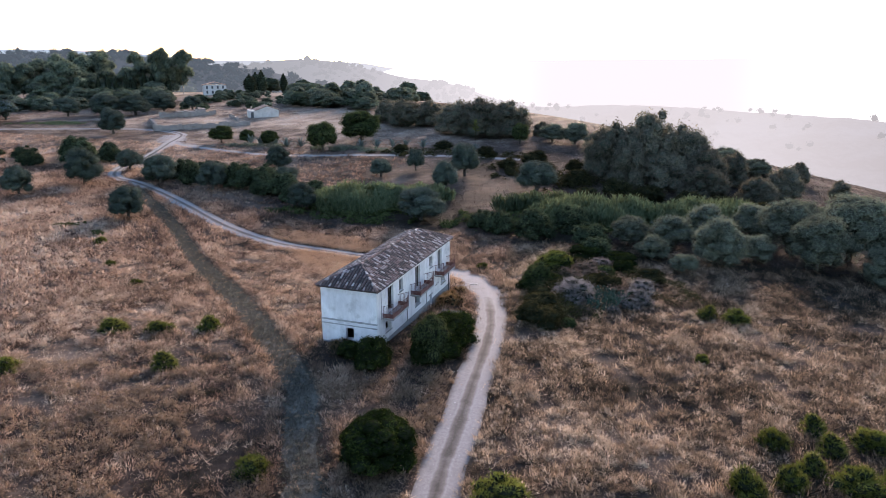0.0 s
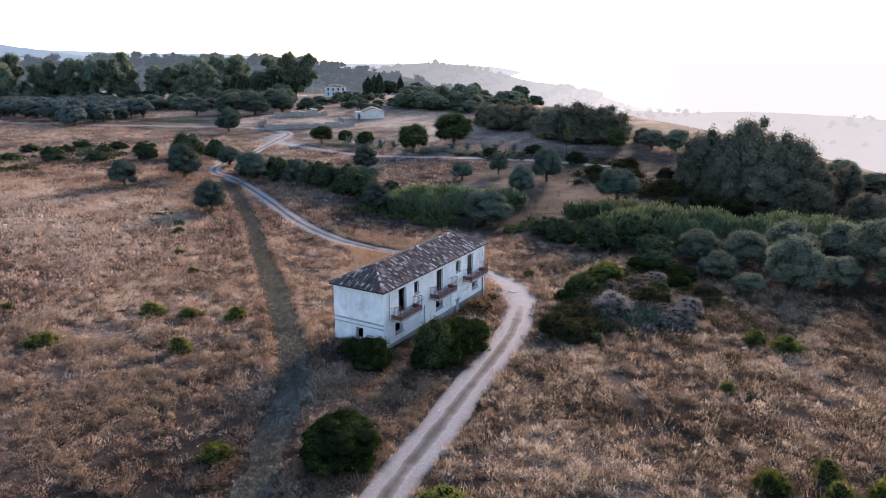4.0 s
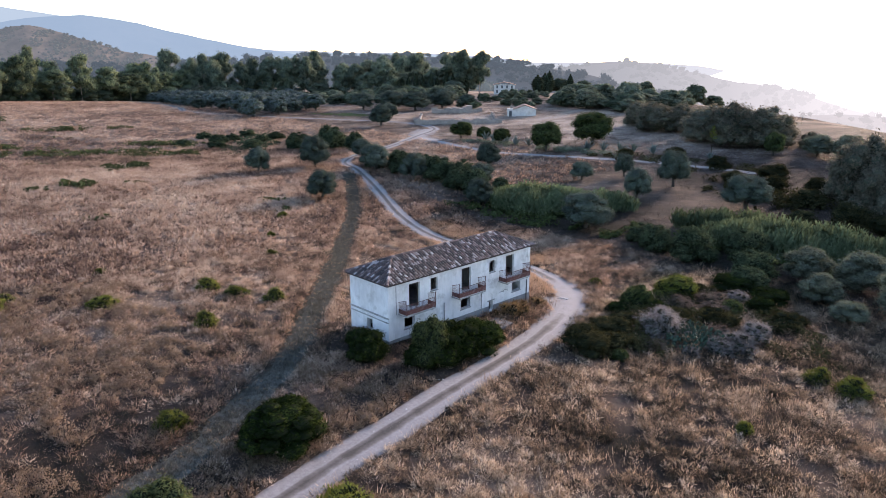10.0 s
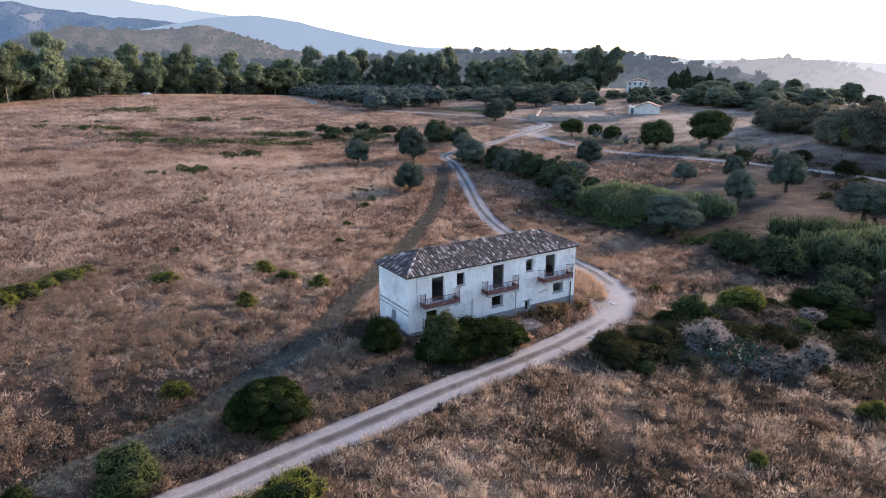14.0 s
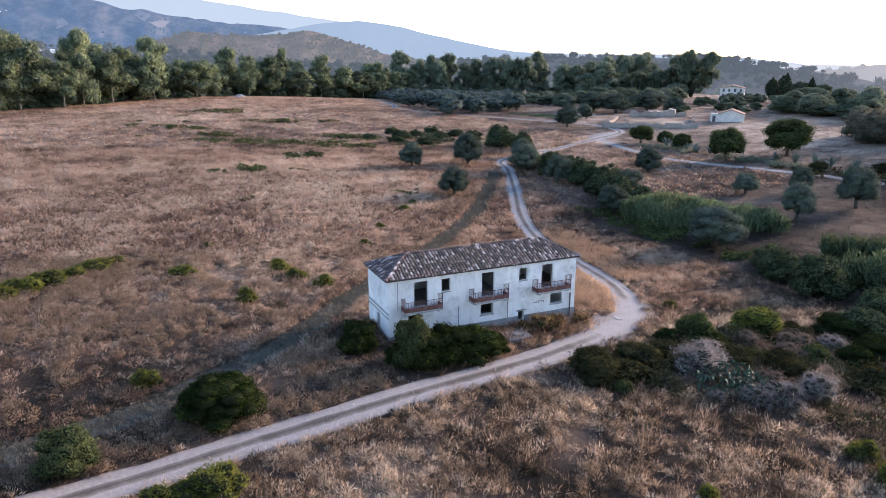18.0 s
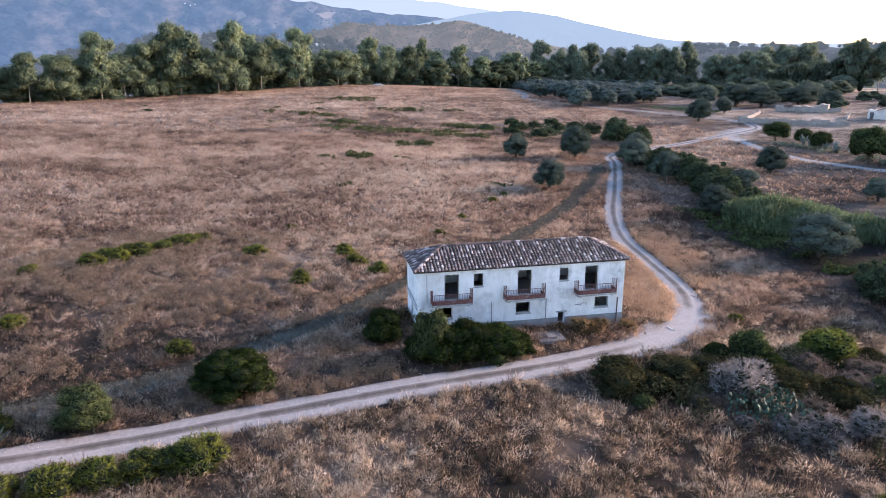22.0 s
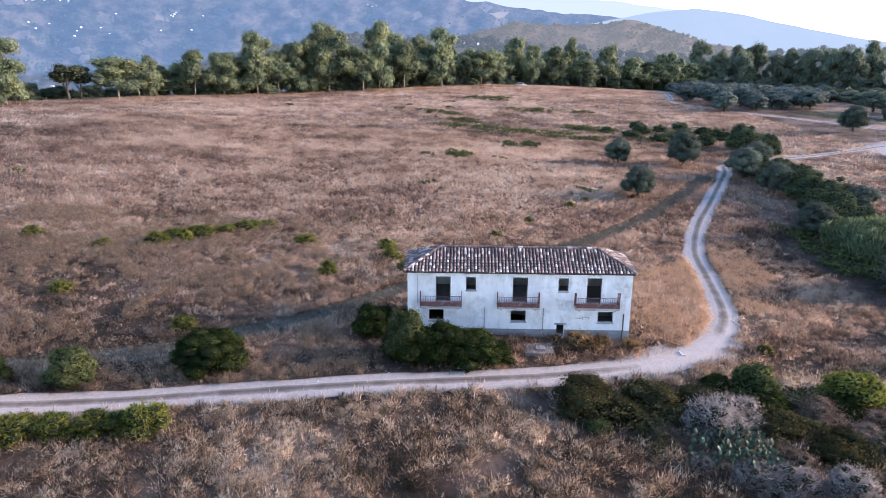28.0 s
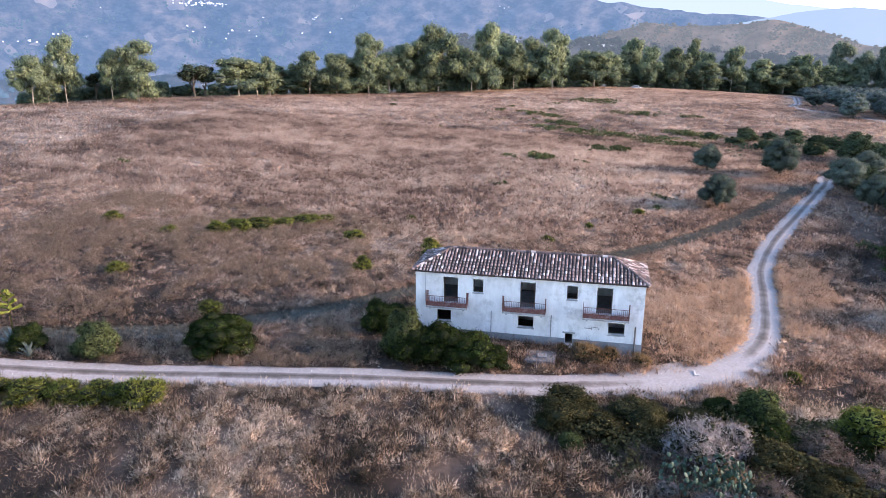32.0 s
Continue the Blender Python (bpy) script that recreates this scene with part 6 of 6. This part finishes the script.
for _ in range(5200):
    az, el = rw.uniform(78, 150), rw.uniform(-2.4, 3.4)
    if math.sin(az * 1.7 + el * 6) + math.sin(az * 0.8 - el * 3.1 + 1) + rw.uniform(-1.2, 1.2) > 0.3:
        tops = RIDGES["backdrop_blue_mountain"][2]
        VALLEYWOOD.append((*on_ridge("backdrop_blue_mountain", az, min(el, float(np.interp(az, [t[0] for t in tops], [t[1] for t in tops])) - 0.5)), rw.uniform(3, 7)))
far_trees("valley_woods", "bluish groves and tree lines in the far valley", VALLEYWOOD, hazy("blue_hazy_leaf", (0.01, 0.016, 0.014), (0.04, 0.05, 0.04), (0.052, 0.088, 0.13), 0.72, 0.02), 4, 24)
MILKWOOD = []
for _ in range(900):
    az = rw.uniform(14, 46)
    radius, depth, tops, foot = RIDGES["backdrop_milky_ridge"]
    top = float(np.interp(az, [t[0] for t in tops], [t[1] for t in tops]))
    el = top - abs(rw.gauss(0, 0.8)) - 0.02
    if math.sin(az * 1.9 + el * 3) + math.sin(az * 0.7) + rw.uniform(-1, 1) > 0.2:
        MILKWOOD.append((*on_ridge("backdrop_milky_ridge", az, el), rw.uniform(2.0, 5.0)))
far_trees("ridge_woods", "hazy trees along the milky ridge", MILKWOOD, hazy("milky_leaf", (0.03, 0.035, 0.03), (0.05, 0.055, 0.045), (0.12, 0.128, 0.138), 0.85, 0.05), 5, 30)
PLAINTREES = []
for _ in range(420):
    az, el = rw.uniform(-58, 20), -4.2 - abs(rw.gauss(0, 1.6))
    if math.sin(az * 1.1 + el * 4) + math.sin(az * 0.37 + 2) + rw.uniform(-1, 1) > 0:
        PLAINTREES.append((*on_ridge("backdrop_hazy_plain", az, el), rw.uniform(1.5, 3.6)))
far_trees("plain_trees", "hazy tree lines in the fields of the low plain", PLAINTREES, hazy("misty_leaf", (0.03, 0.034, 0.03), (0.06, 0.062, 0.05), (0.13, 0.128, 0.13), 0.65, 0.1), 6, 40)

# ---- other buildings, car ----
def gable(bm, x0, x1, y0, y1, z0, z1, over=0.3):
    """A roof with its ridge along y."""
    xm = (x0 + x1) / 2
    a = [bm.verts.new(p) for p in ((x0 - over, y0 - over, z0), (xm, y0 - over, z1), (x1 + over, y0 - over, z0), (x0 - over, y1 + over, z0), (xm, y1 + over, z1), (x1 + over, y1 + over, z0))]
    b = [bm.verts.new((v.co.x, v.co.y, v.co.z - 0.18)) for v in a]
    for f in ((0, 1, 4, 3), (1, 2, 5, 4)):
        bm.faces.new([a[i] for i in f])
        bm.faces.new([b[i] for i in f[::-1]])
    for i, j in ((0, 1), (1, 2), (2, 5), (5, 4), (4, 3), (3, 0)):
        bm.faces.new((a[j], a[i], b[i], b[j]))
    return bm


gz = ground_z(-134, 196)
barn = thing("barn", "low whitewashed barn with a worn gabled roof", "barn", (-134, 196, gz - 0.2), 42)
bm = boxes((-3.6, 3.6, -3.2, 3.2, 0, 2.5))
a = [bm.verts.new(p) for p in ((-3.6, -3.2, 2.5), (3.6, -3.2, 2.5), (0, -3.2, 3.8))]
bm.faces.new(a)
part("wall", bm, M_FARWALL, barn, "patchy pale plaster walls")
part("roof", gable(bmesh.new(), -3.6, 3.6, -3.2, 3.2, 2.45, 3.85), M_FARROOF, barn, "faded brown roof")
part("lean_to", boxes((-5.8, -3.6, -2.9, 2.2, 0, 2.4)), M_FARWALL, barn)
part("door", boxes((-5.2, -4.3, -2.94, -2.9, 0, 1.9)), M_PIPE, barn)
part("chimney", boxes((-4.8, -4.3, -0.4, 0.2, 2.4, 3.5)), M_RUIN, barn)

for k, (x, y, w, d, h, t) in enumerate(((-136, 166.5, 27, 0.6, 1.9, 44), (-156, 169, 0.6, 24, 1.6, 46), (-161, 191, 18, 0.6, 1.9, 44), (-140, 187, 0.6, 14, 1.5, 46), (-161, 192.5, 9, 4.5, 2.7, 44))):
    ruin = thing("ruined_wall", "tumbledown grey wall of an old masonry yard", "wall", (x, y, ground_z(x, y) - 0.2), t, group="ruined yard walls")
    bm = bmesh.new()
    n = max(3, int(max(w, d) / 1.1))
    rr = random.Random(k)
    for i in range(n):
        u0, u1 = -0.5 + i / n, -0.5 + (i + 1) / n
        hh = h * rr.uniform(0.6, 1.05)
        if w > d:
            box(bm, w * u0, w * u1, -d / 2, d / 2, 0, hh)
        else:
            box(bm, -w / 2, w / 2, d * u0, d * u1, 0, hh)
    part("masonry", bm, M_RUIN, ruin)

vz = ground_z(-227, 292)
villa = thing("white_house", "two-storey white house among dark cypresses", "house", (-227, 292, vz - 0.2), 42)
part("wall", boxes((-5.4, 5.4, -3.6, 3.6, 0, 4.9)), M_FARWALL, villa, "white plaster walls")
part("roof", gable(bmesh.new(), -5.4, 5.4, -3.6, 3.6, 4.85, 6.3, 0.4), M_FARROOF, villa, "brown tile roof")
for i in range(4):
    for z in (0.8, 3.1):
        part("window", boxes((-4.2 + 2.5 * i, -3.3 + 2.5 * i, -3.66, -3.6, z, z + 1.4)), M_PIPE, villa, "dark window")

cz = ground_z(-317, 77.5)
car = thing("parked_car", "small pale car parked by the tree belt", "car", (-317, 77.5, cz), 65)
bm = boxes((-2.1, 2.1, -0.85, 0.85, 0.3, 0.9), (-1.2, 1.1, -0.75, 0.75, 0.9, 1.45), bevel=0.12)
part("body", bm, two_scale("pale_car_paint", (0.5, 0.52, 0.55), (0.62, 0.64, 0.66), 2.0, 0.5, 0.35, 0.0), car)
part("windscreen", boxes((-1.15, 1.05, -0.77, 0.77, 1.0, 1.35)), M_PIPE, car, "dark car windows")
for sx in (-1.3, 1.3):
    for sy in (-0.8, 0.8):
        part("wheel", tube(bmesh.new(), (sx, sy - 0.1, 0.32), (sx, sy + 0.1, 0.32), 0.32, 0.32, 12), M_PIPE, car)

# ---- small things about the house ----
pad = thing("concrete_slab", "cracked concrete cistern slab in front of the house", "slab", (-22.0, 57.0, ground_z(-22, 57) - 0.1))
part("cover", boxes((-1.0, 1.0, -1.15, 1.15, 0.0, 0.36), bevel=0.03), M_SLAB, pad)
part("hatch", boxes((-0.35, 0.4, -0.25, 0.5, 0.36, 0.44), bevel=0.02), M_PLINTH, pad, "square hatch lid")


def stones(name, label, places, mat, seed):
    r = np.random.default_rng(seed)
    vs, fs, b = [], [], 0
    for x, y, s in places:
        w = ICO_V * s * r.uniform(0.6, 1.2, 3) * (1 + 0.25 * r.normal(size=(len(ICO_V), 1)) * 0.5)
        vs.append(w + np.array([x, y, ground_z(x, y) + s * 0.25]))
        fs.append(ICO_F + b)
        b += len(w)
    return solid(name, raw_mesh(name, np.concatenate(vs), np.concatenate(fs)), mat, label, "rubble", kind="stuff")


rs = random.Random(8)
stones("rubble", "pale broken stones strewn along the road edge", [(-20.9 - 0.32 * (k % 7) * 0.3 + rs.uniform(-.9, .9) - 0.22 * (yy - 60), yy, rs.uniform(0.02, 0.075)) for k, yy in enumerate([58 + 7.5 * rs.random() for _ in range(80)])], M_STONE, 4)
stones("road_pebbles", "loose pale stones on the dirt road", [(float(p[0]) + rs.uniform(-1.8, 1.8), float(p[1]) + rs.uniform(-1, 1), rs.uniform(0.02, 0.06)) for p in road_line[:150:1] for _ in range(2)], M_STONE, 5)
solid("plastic_scrap", boxes((-0.45, 0.4, -0.06, 0.08, 0.02, 0.12), (0.3, 0.42, -0.06, 0.3, 0.02, 0.14), bevel=0.015), M_STONE, "white scrap lying on the dirt bend", "litter", at=(-23.1, 68.6, ground_z(-23.1, 68.6) + 0.03))


def prickly_pear(x, y, wide, tall, seed):
    c_ = thing("prickly_pear", "dark green prickly pear in the roadside thicket", "cactus", (x, y, ground_z(x, y)))
    if "pad" not in PLANTS:
        bm = bmesh.new()
        bmesh.ops.create_icosphere(bm, subdivisions=2, radius=0.5)
        for v in bm.verts:
            v.co = Vector((v.co.x * 0.72 * (1 + 0.3 * v.co.z), v.co.y * 0.2, v.co.z + 0.45))
        PLANTS["pad"] = as_mesh("pad", bm)
        PLANTS["pad"].materials.append(M_CACTUS)
    r = random.Random(seed)
    for k in range(130):
        a, d = r.uniform(0, 6.28), math.sqrt(r.random()) * wide / 2
        z = r.random() ** 0.8 * (tall - 0.5) * (1 - 0.4 * (2 * d / wide) ** 2)
        s = r.uniform(0.22, 0.36)
        part("pad", PLANTS["pad"], None, c_, at=pose(d * math.cos(a), d * math.sin(a), z, r.uniform(-45, 45), r.uniform(-25, 25), r.uniform(0, 360)) @ Matrix.Diagonal((s, s, s, 1)))


prickly_pear(-8.5, 66.4, 3.2, 2.3, 1)
prickly_pear(-7.4, 68.4, 2.8, 2.2, 2)
prickly_pear(-9.0, 68.6, 2.8, 2.4, 3)


def agave(x, y, size, stalk, seed):
    g = thing("agave", "spiky blue-grey agave rosette" + (" with a tall flower stalk" if stalk else ""), "agave", (x, y, ground_z(x, y)))
    if "blade" not in PLANTS:
        bm = bmesh.new()
        prof = [(0, 0.07, 0), (0.3, 0.10, 0.16), (0.65, 0.07, 0.36), (1.0, 0.004, 0.45)]
        rows = [[bm.verts.new((px, w * s, pz + (0.03 if s == 0 else 0.055))) for s in (-1, 0, 1)] for px, w, pz in prof]
        for p, q_ in zip(rows, rows[1:]):
            for i in (0, 1):
                bm.faces.new((p[i], q_[i], q_[i + 1], p[i + 1]))
        bmesh.ops.solidify(bm, geom=bm.faces[:], thickness=0.03)
        PLANTS["blade"] = as_mesh("leaf", bm)
        PLANTS["blade"].materials.append(M_AGAVE)
    r = random.Random(seed)
    for k in range(20):
        part("leaf", PLANTS["blade"], None, g, at=pose(0, 0, 0.05, 0, -r.uniform(0, 55), 137.5 * k) @ Matrix.Scale(size * r.uniform(.8, 1.1), 4))
    if stalk:
        st = part("flower_stalk", tube(bmesh.new(), (0, 0, 0), (0.1, 0.05, stalk), 0.07, 0.03, 7), M_BRAMBLE, g, "dry yellowish flower stalk")
        for k in range(14):
            h = stalk * (0.62 + 0.36 * k / 14)
            a = 2.4 * k
            part("flower_branch", tube(bmesh.new(), (0.07, 0.03, h), (0.07 + 0.8 * math.cos(a) * (1.2 - k / 14), 0.03 + 0.8 * math.sin(a) * (1.2 - k / 14), h + 0.25), 0.05, 0.16, 6), M_SHRUB, st)


agave(-14.1, 16.6, 1.5, 4.6, 1)
agave(-12.9, 18.9, 1.1, 0, 2)
agave(-50.5, 157.5, 1.6, 7.5, 3)
for k, (x, y) in enumerate(((-106, 146.5), (-102.5, 145.6), (-98.5, 146), (-95, 145.5), (-77, 150), (-73.5, 151.5), (-70, 153), (-67, 153.6), (-91.5, 146.4), (-63, 155.5))):
    agave(x, y, 2.2, 0, 10 + k)


# ---- dry grass ----
def tufts(name, label, x, y, tall, wide, blades, mat, seed, lean=0.45, spread=0.07):
    """Tussocks of blades, each a narrow bent triangle."""
    r = np.random.default_rng(seed)
    n = len(x)
    t = np.repeat(tone(x, y) + 0.2 * r.normal(size=n), blades)
    hh = np.repeat(tall * r.uniform(0.5, 1.35, n), blades) * r.uniform(0.6, 1.1, n * blades)
    x, y = np.repeat(x, blades), np.repeat(y, blades)
    a = r.uniform(0, 2 * np.pi, len(x))
    bx, by = x + r.normal(size=len(x)) * spread, y + r.normal(size=len(x)) * spread
    z = height(bx, by) - 0.03
    dx, dy = np.cos(a), np.sin(a)
    w = wide * r.uniform(0.5, 1.2, len(x))
    ln = hh * lean * r.uniform(0.3, 1.4, len(x))
    v = np.stack([np.stack([bx - dy * w, by + dx * w, z], 1), np.stack([bx + dy * w, by - dx * w, z], 1), np.stack([bx + dx * ln, by + dy * ln, z + hh], 1)], 1).reshape(-1, 3)
    me = raw_mesh(name, v, np.arange(len(v)).reshape(-1, 3), np.repeat(np.clip(t, 0.02, 1), 3))
    return solid(name, me, mat, label, "grass", kind="stuff")


def scatter(x0, x1, y0, y1, n, seed, ways=((road_line, 1.55), (track_line, 1.5), (lane_line, 1.3)), clump=0.2):
    r = np.random.default_rng(seed)
    x, y = r.uniform(x0, x1, n), r.uniform(y0, y1, n)
    keep = 0.6 * grain(x, y, 2.4, 7) + 0.6 * grain(x, y, 0.9, 8) + r.normal(size=n) * 0.35 > clump - 0.75
    for line, gap in ways:
        keep &= ~beside(x, y, line, gap)
    keep &= ~((x > HB - 0.3) & (x < HX + 0.3) & (y > HY0 - 0.3) & (y < HY1 + 0.3))
    return x[keep], y[keep]


def mounds(name, label, x, y, size, flat, bits, length, wide, mat, seed, vary=0.1, even=False):
    """Fuzzy tussocks: each a low dome of thin dry blades pointing outwards."""
    r = np.random.default_rng(seed)
    n = len(x)
    rad = np.repeat(size * np.exp(0.45 * r.normal(size=n)).clip(0.45, 2.4), bits)
    t = np.repeat(tone(x, y) + vary * r.normal(size=n), bits)
    u = r.normal(size=(n * bits, 3))
    u[:, 2] = np.abs(u[:, 2]) * 0.8
    u /= np.linalg.norm(u, axis=1)[:, None]
    q = u * rad[:, None] * np.array([1, 1, flat]) * r.uniform(0.35, 1.0, n * bits)[:, None]
    bx, by = np.repeat(x, bits) + q[:, 0], np.repeat(y, bits) + q[:, 1]
    base = np.stack([bx, by, height(bx, by) - 0.04 + q[:, 2]], 1)
    way = u + np.array([0, 0, 0.45]) + 0.45 * r.normal(size=u.shape)
    way /= np.linalg.norm(way, axis=1)[:, None]
    sd = np.cross(way, r.normal(size=u.shape))
    sd *= (wide * r.uniform(0.5, 1.3, n * bits) / (np.linalg.norm(sd, axis=1) + 1e-6))[:, None]
    v = np.stack([base - sd, base + sd, base + way * (length * r.uniform(0.5, 1.4, n * bits))[:, None]], 1).reshape(-1, 3)
    lit = (0.2 if even else 0.55) * u + np.array([0, 0, 0.75]) + (0.06 if even else 0.2) * r.normal(size=u.shape)
    lit /= np.linalg.norm(lit, axis=1)[:, None]
    me = raw_mesh(name, v, outward(v, np.arange(len(v)).reshape(-1, 3), lit), np.repeat(np.clip(t, 0.02, 1), 3), np.repeat(lit, 3, axis=0))
    return solid(name, me, mat, label, "grass", kind="stuff")


x, y = scatter(-62, 24, 8, 92, 60000, 1, clump=-0.6)
r = np.random.default_rng(53)
k = 0.9 * grain(x, y, 1.2, 61) + 0.5 * grain(x, y, 3.0, 62) + 0.25 * r.normal(size=len(x)) > -0.12
k &= ~fallow(x, y) | (r.random(len(x)) < 0.42)
x, y = x[k], y[k]
k = x > -7.8 - 0.196 * (y - 6)
mounds("near_grass", "dry brown and straw-coloured grass tussocks of the field", x[~k], y[~k], 0.42, 1.0, 46, 0.28, 0.021, M_GRASS, 1, 0.26)
mounds("meadow_tussocks", "tan dry tussocks of the meadow across the road", x[k], y[k], 0.42, 1.1, 46, 0.28, 0.021, M_TAN, 11, 0.26)
x, y = scatter(-62, 24, 8, 92, 36000, 9, clump=-1.2)
mounds("short_grass", "short thatch of dry grass between the tussocks", x, y, 0.32, 0.4, 10, 0.16, 0.02, M_TAN, 9, 0.2)
x, y = scatter(-44, 20, -12, 75, 7000, 2, clump=0.9)
k = ~fallow(x, y)
tufts("tall_weeds", "tall brittle brown weeds", x[k], y[k], 0.6, 0.02, 20, M_TAN, 2, 0.7, 0.3)
x, y = scatter(-66, 20, -60, 8, 20000, 8)
mounds("verge_grass", "dry grass tussocks at the near end of the field", x, y, 0.42, 0.7, 22, 0.3, 0.04, M_GRASS, 8)
x, y = scatter(22, 110, -60, 140, 26000, 12)
mounds("outer_grass", "dry grass tussocks on the slope below the road", x, y, 0.55, 0.6, 8, 0.34, 0.07, M_GRASS, 12)
x, y = scatter(-150, -62, -40, 120, 46000, 3)
k = y < 90 - 0.35 * (x + 62) + 6 * grain(x, y, 12.0, 52)
x, y = x[k], y[k]
mounds("field_grass", "dry grass tussocks over the open field", x, y, 0.5, 0.9, 17, 0.3, 0.075, M_GRASS, 3, 0.12, True)
x, y = scatter(-330, -60, -130, 140, 62000, 4)
mounds("far_grass", "parched grass on the far side of the field", x, y, 0.7, 0.6, 8, 0.4, 0.13, M_GRASS, 4, 0.08, True)
x, y = scatter(-62, 60, 90, 205, 30000, 5)
k = np.random.default_rng(51).random(len(x)) > 0.85 * blob(x, y, -46, 124, 30, 17)
x, y = x[k], y[k]
mounds("slope_grass", "dry grass on the slope beyond the road", x, y, 0.45, 0.4, 9, 0.22, 0.06, M_PALEGRASS, 5, 0.05, True)
x, y = scatter(-260, -62, 120, 262, 34000, 10)
mounds("meadow_grass", "pale dry stubble about the barn and ruins", x, y, 0.7, 0.3, 7, 0.22, 0.13, M_PALEGRASS, 10, 0.04, True)
x, y = scatter(-62, -19, 58, 86, 13000, 23, clump=0.2)
k = (np.abs(x + 41 + 0.9 * (y - 70)) + 5 * grain(x, y, 5.0, 41) < 13) & ~beside(x, y, track_line, 2.2) & ((y - 70) * 0.8 + (x + 41) * 0.75 > -3) & ((y > 67) | (x < HB - 0.5))
mounds("golden_grass", "golden straw-coloured tall grass behind the farmhouse", x[k], y[k], 0.45, 0.8, 40, 0.3, 0.024, M_STRAW, 23)
mid = track_line[(track_line[:, 1] > -2)]
r = np.random.default_rng(6)
k = r.integers(0, len(mid), 9000)
mounds("track_grass", "short flattened grey-green grass on the track", mid[k, 0] + r.normal(size=9000).clip(-1.7, 1.7) * 0.85, mid[k, 1] + r.normal(size=9000).clip(-1.6, 1.6) * 0.85, 0.26, 0.6, 16, 0.15, 0.026, M_GREYGRASS, 6)
k = r.integers(0, len(mid), 1500)
s = r.choice([-1, 1], 1500) * r.uniform(1.55, 2.3, 1500)
mounds("track_edge_grass", "dry tussocks leaning in over the track edges", mid[k, 0] + s * 0.8, mid[k, 1] + s * 0.6, 0.4, 1.0, 34, 0.27, 0.024, M_GRASS, 16, 0.2)
k = r.integers(0, len(mid), 420)
s = r.uniform(-1.3, 1.3, 420)
mounds("track_weeds", "scattered dry weeds growing on the track", mid[k, 0] + s * 0.8, mid[k, 1] + s * 0.6, 0.2, 0.8, 26, 0.15, 0.026, M_WEED, 17, 0.2)
x, y = scatter(-60, -14, -6, 44, 10000, 21, clump=0.2)
k = (0.7 * grain(x, y, 7.0, 31) + 0.6 * grain(x, y, 2.2, 32) + 0.5 * grain(x, y, 1.1, 36) > -0.4) & fallow(x, y)
mounds("green_weeds", "bushy grey-green and brown weeds of the fallow field", x[k], y[k], 0.48, 1.3, 84, 0.13, 0.036, M_WEED, 21)
x, y = scatter(-128, -44, -30, 84, 16000, 24, clump=0.3)
k = ((x + 84) / 36) ** 2 + ((y - 36) / 40) ** 2 + 0.5 * grain(x, y, 9.0, 34) + 0.5 * grain(x, y, 3.5, 35) < 0.75
mounds("withered_thistles", "dark reddish withered thistles in the middle of the field", x[k], y[k], 0.42, 0.8, 22, 0.3, 0.045, M_THISTLE, 24)
k = r.integers(0, 300, 3000)
k = k[bumps(k * 1.0, k * 0.0, 2.5, 3.3) > -0.3]
tufts("road_centre_grass", "low dry grass between the wheel ruts", road_line[k, 0] + r.normal(size=len(k)) * 0.17, road_line[k, 1] + r.normal(size=len(k)) * 0.17, 0.13, 0.025, 8, M_GREYGRASS, 7, 0.9, 0.1)

# ---- roof tiles ----
loose_v, loose_f, nb = [], [], 0
tv = np.array([v.co[:] for v in TILE.vertices])
quads = [list(p.vertices) for p in TILE.polygons if len(p.vertices) == 4]
single = 0
for k, near, m in tile_places:
    if near and single < 300:
        part("roof_tile", TILE, None, roof, at=m)
        single += 1
    else:
        m_ = np.array(m)
        loose_v.append(tv @ m_[:3, :3].T + m_[:3, 3])
        loose_f.extend([[i + nb for i in q_] for q_ in quads])
        nb += len(tv)
me = raw_mesh("roof_tiles", np.concatenate(loose_v), np.array(loose_f))
me.materials.append(M_TILE)
tagged(part("roof_tiles", me, None, roof), kind="stuff")
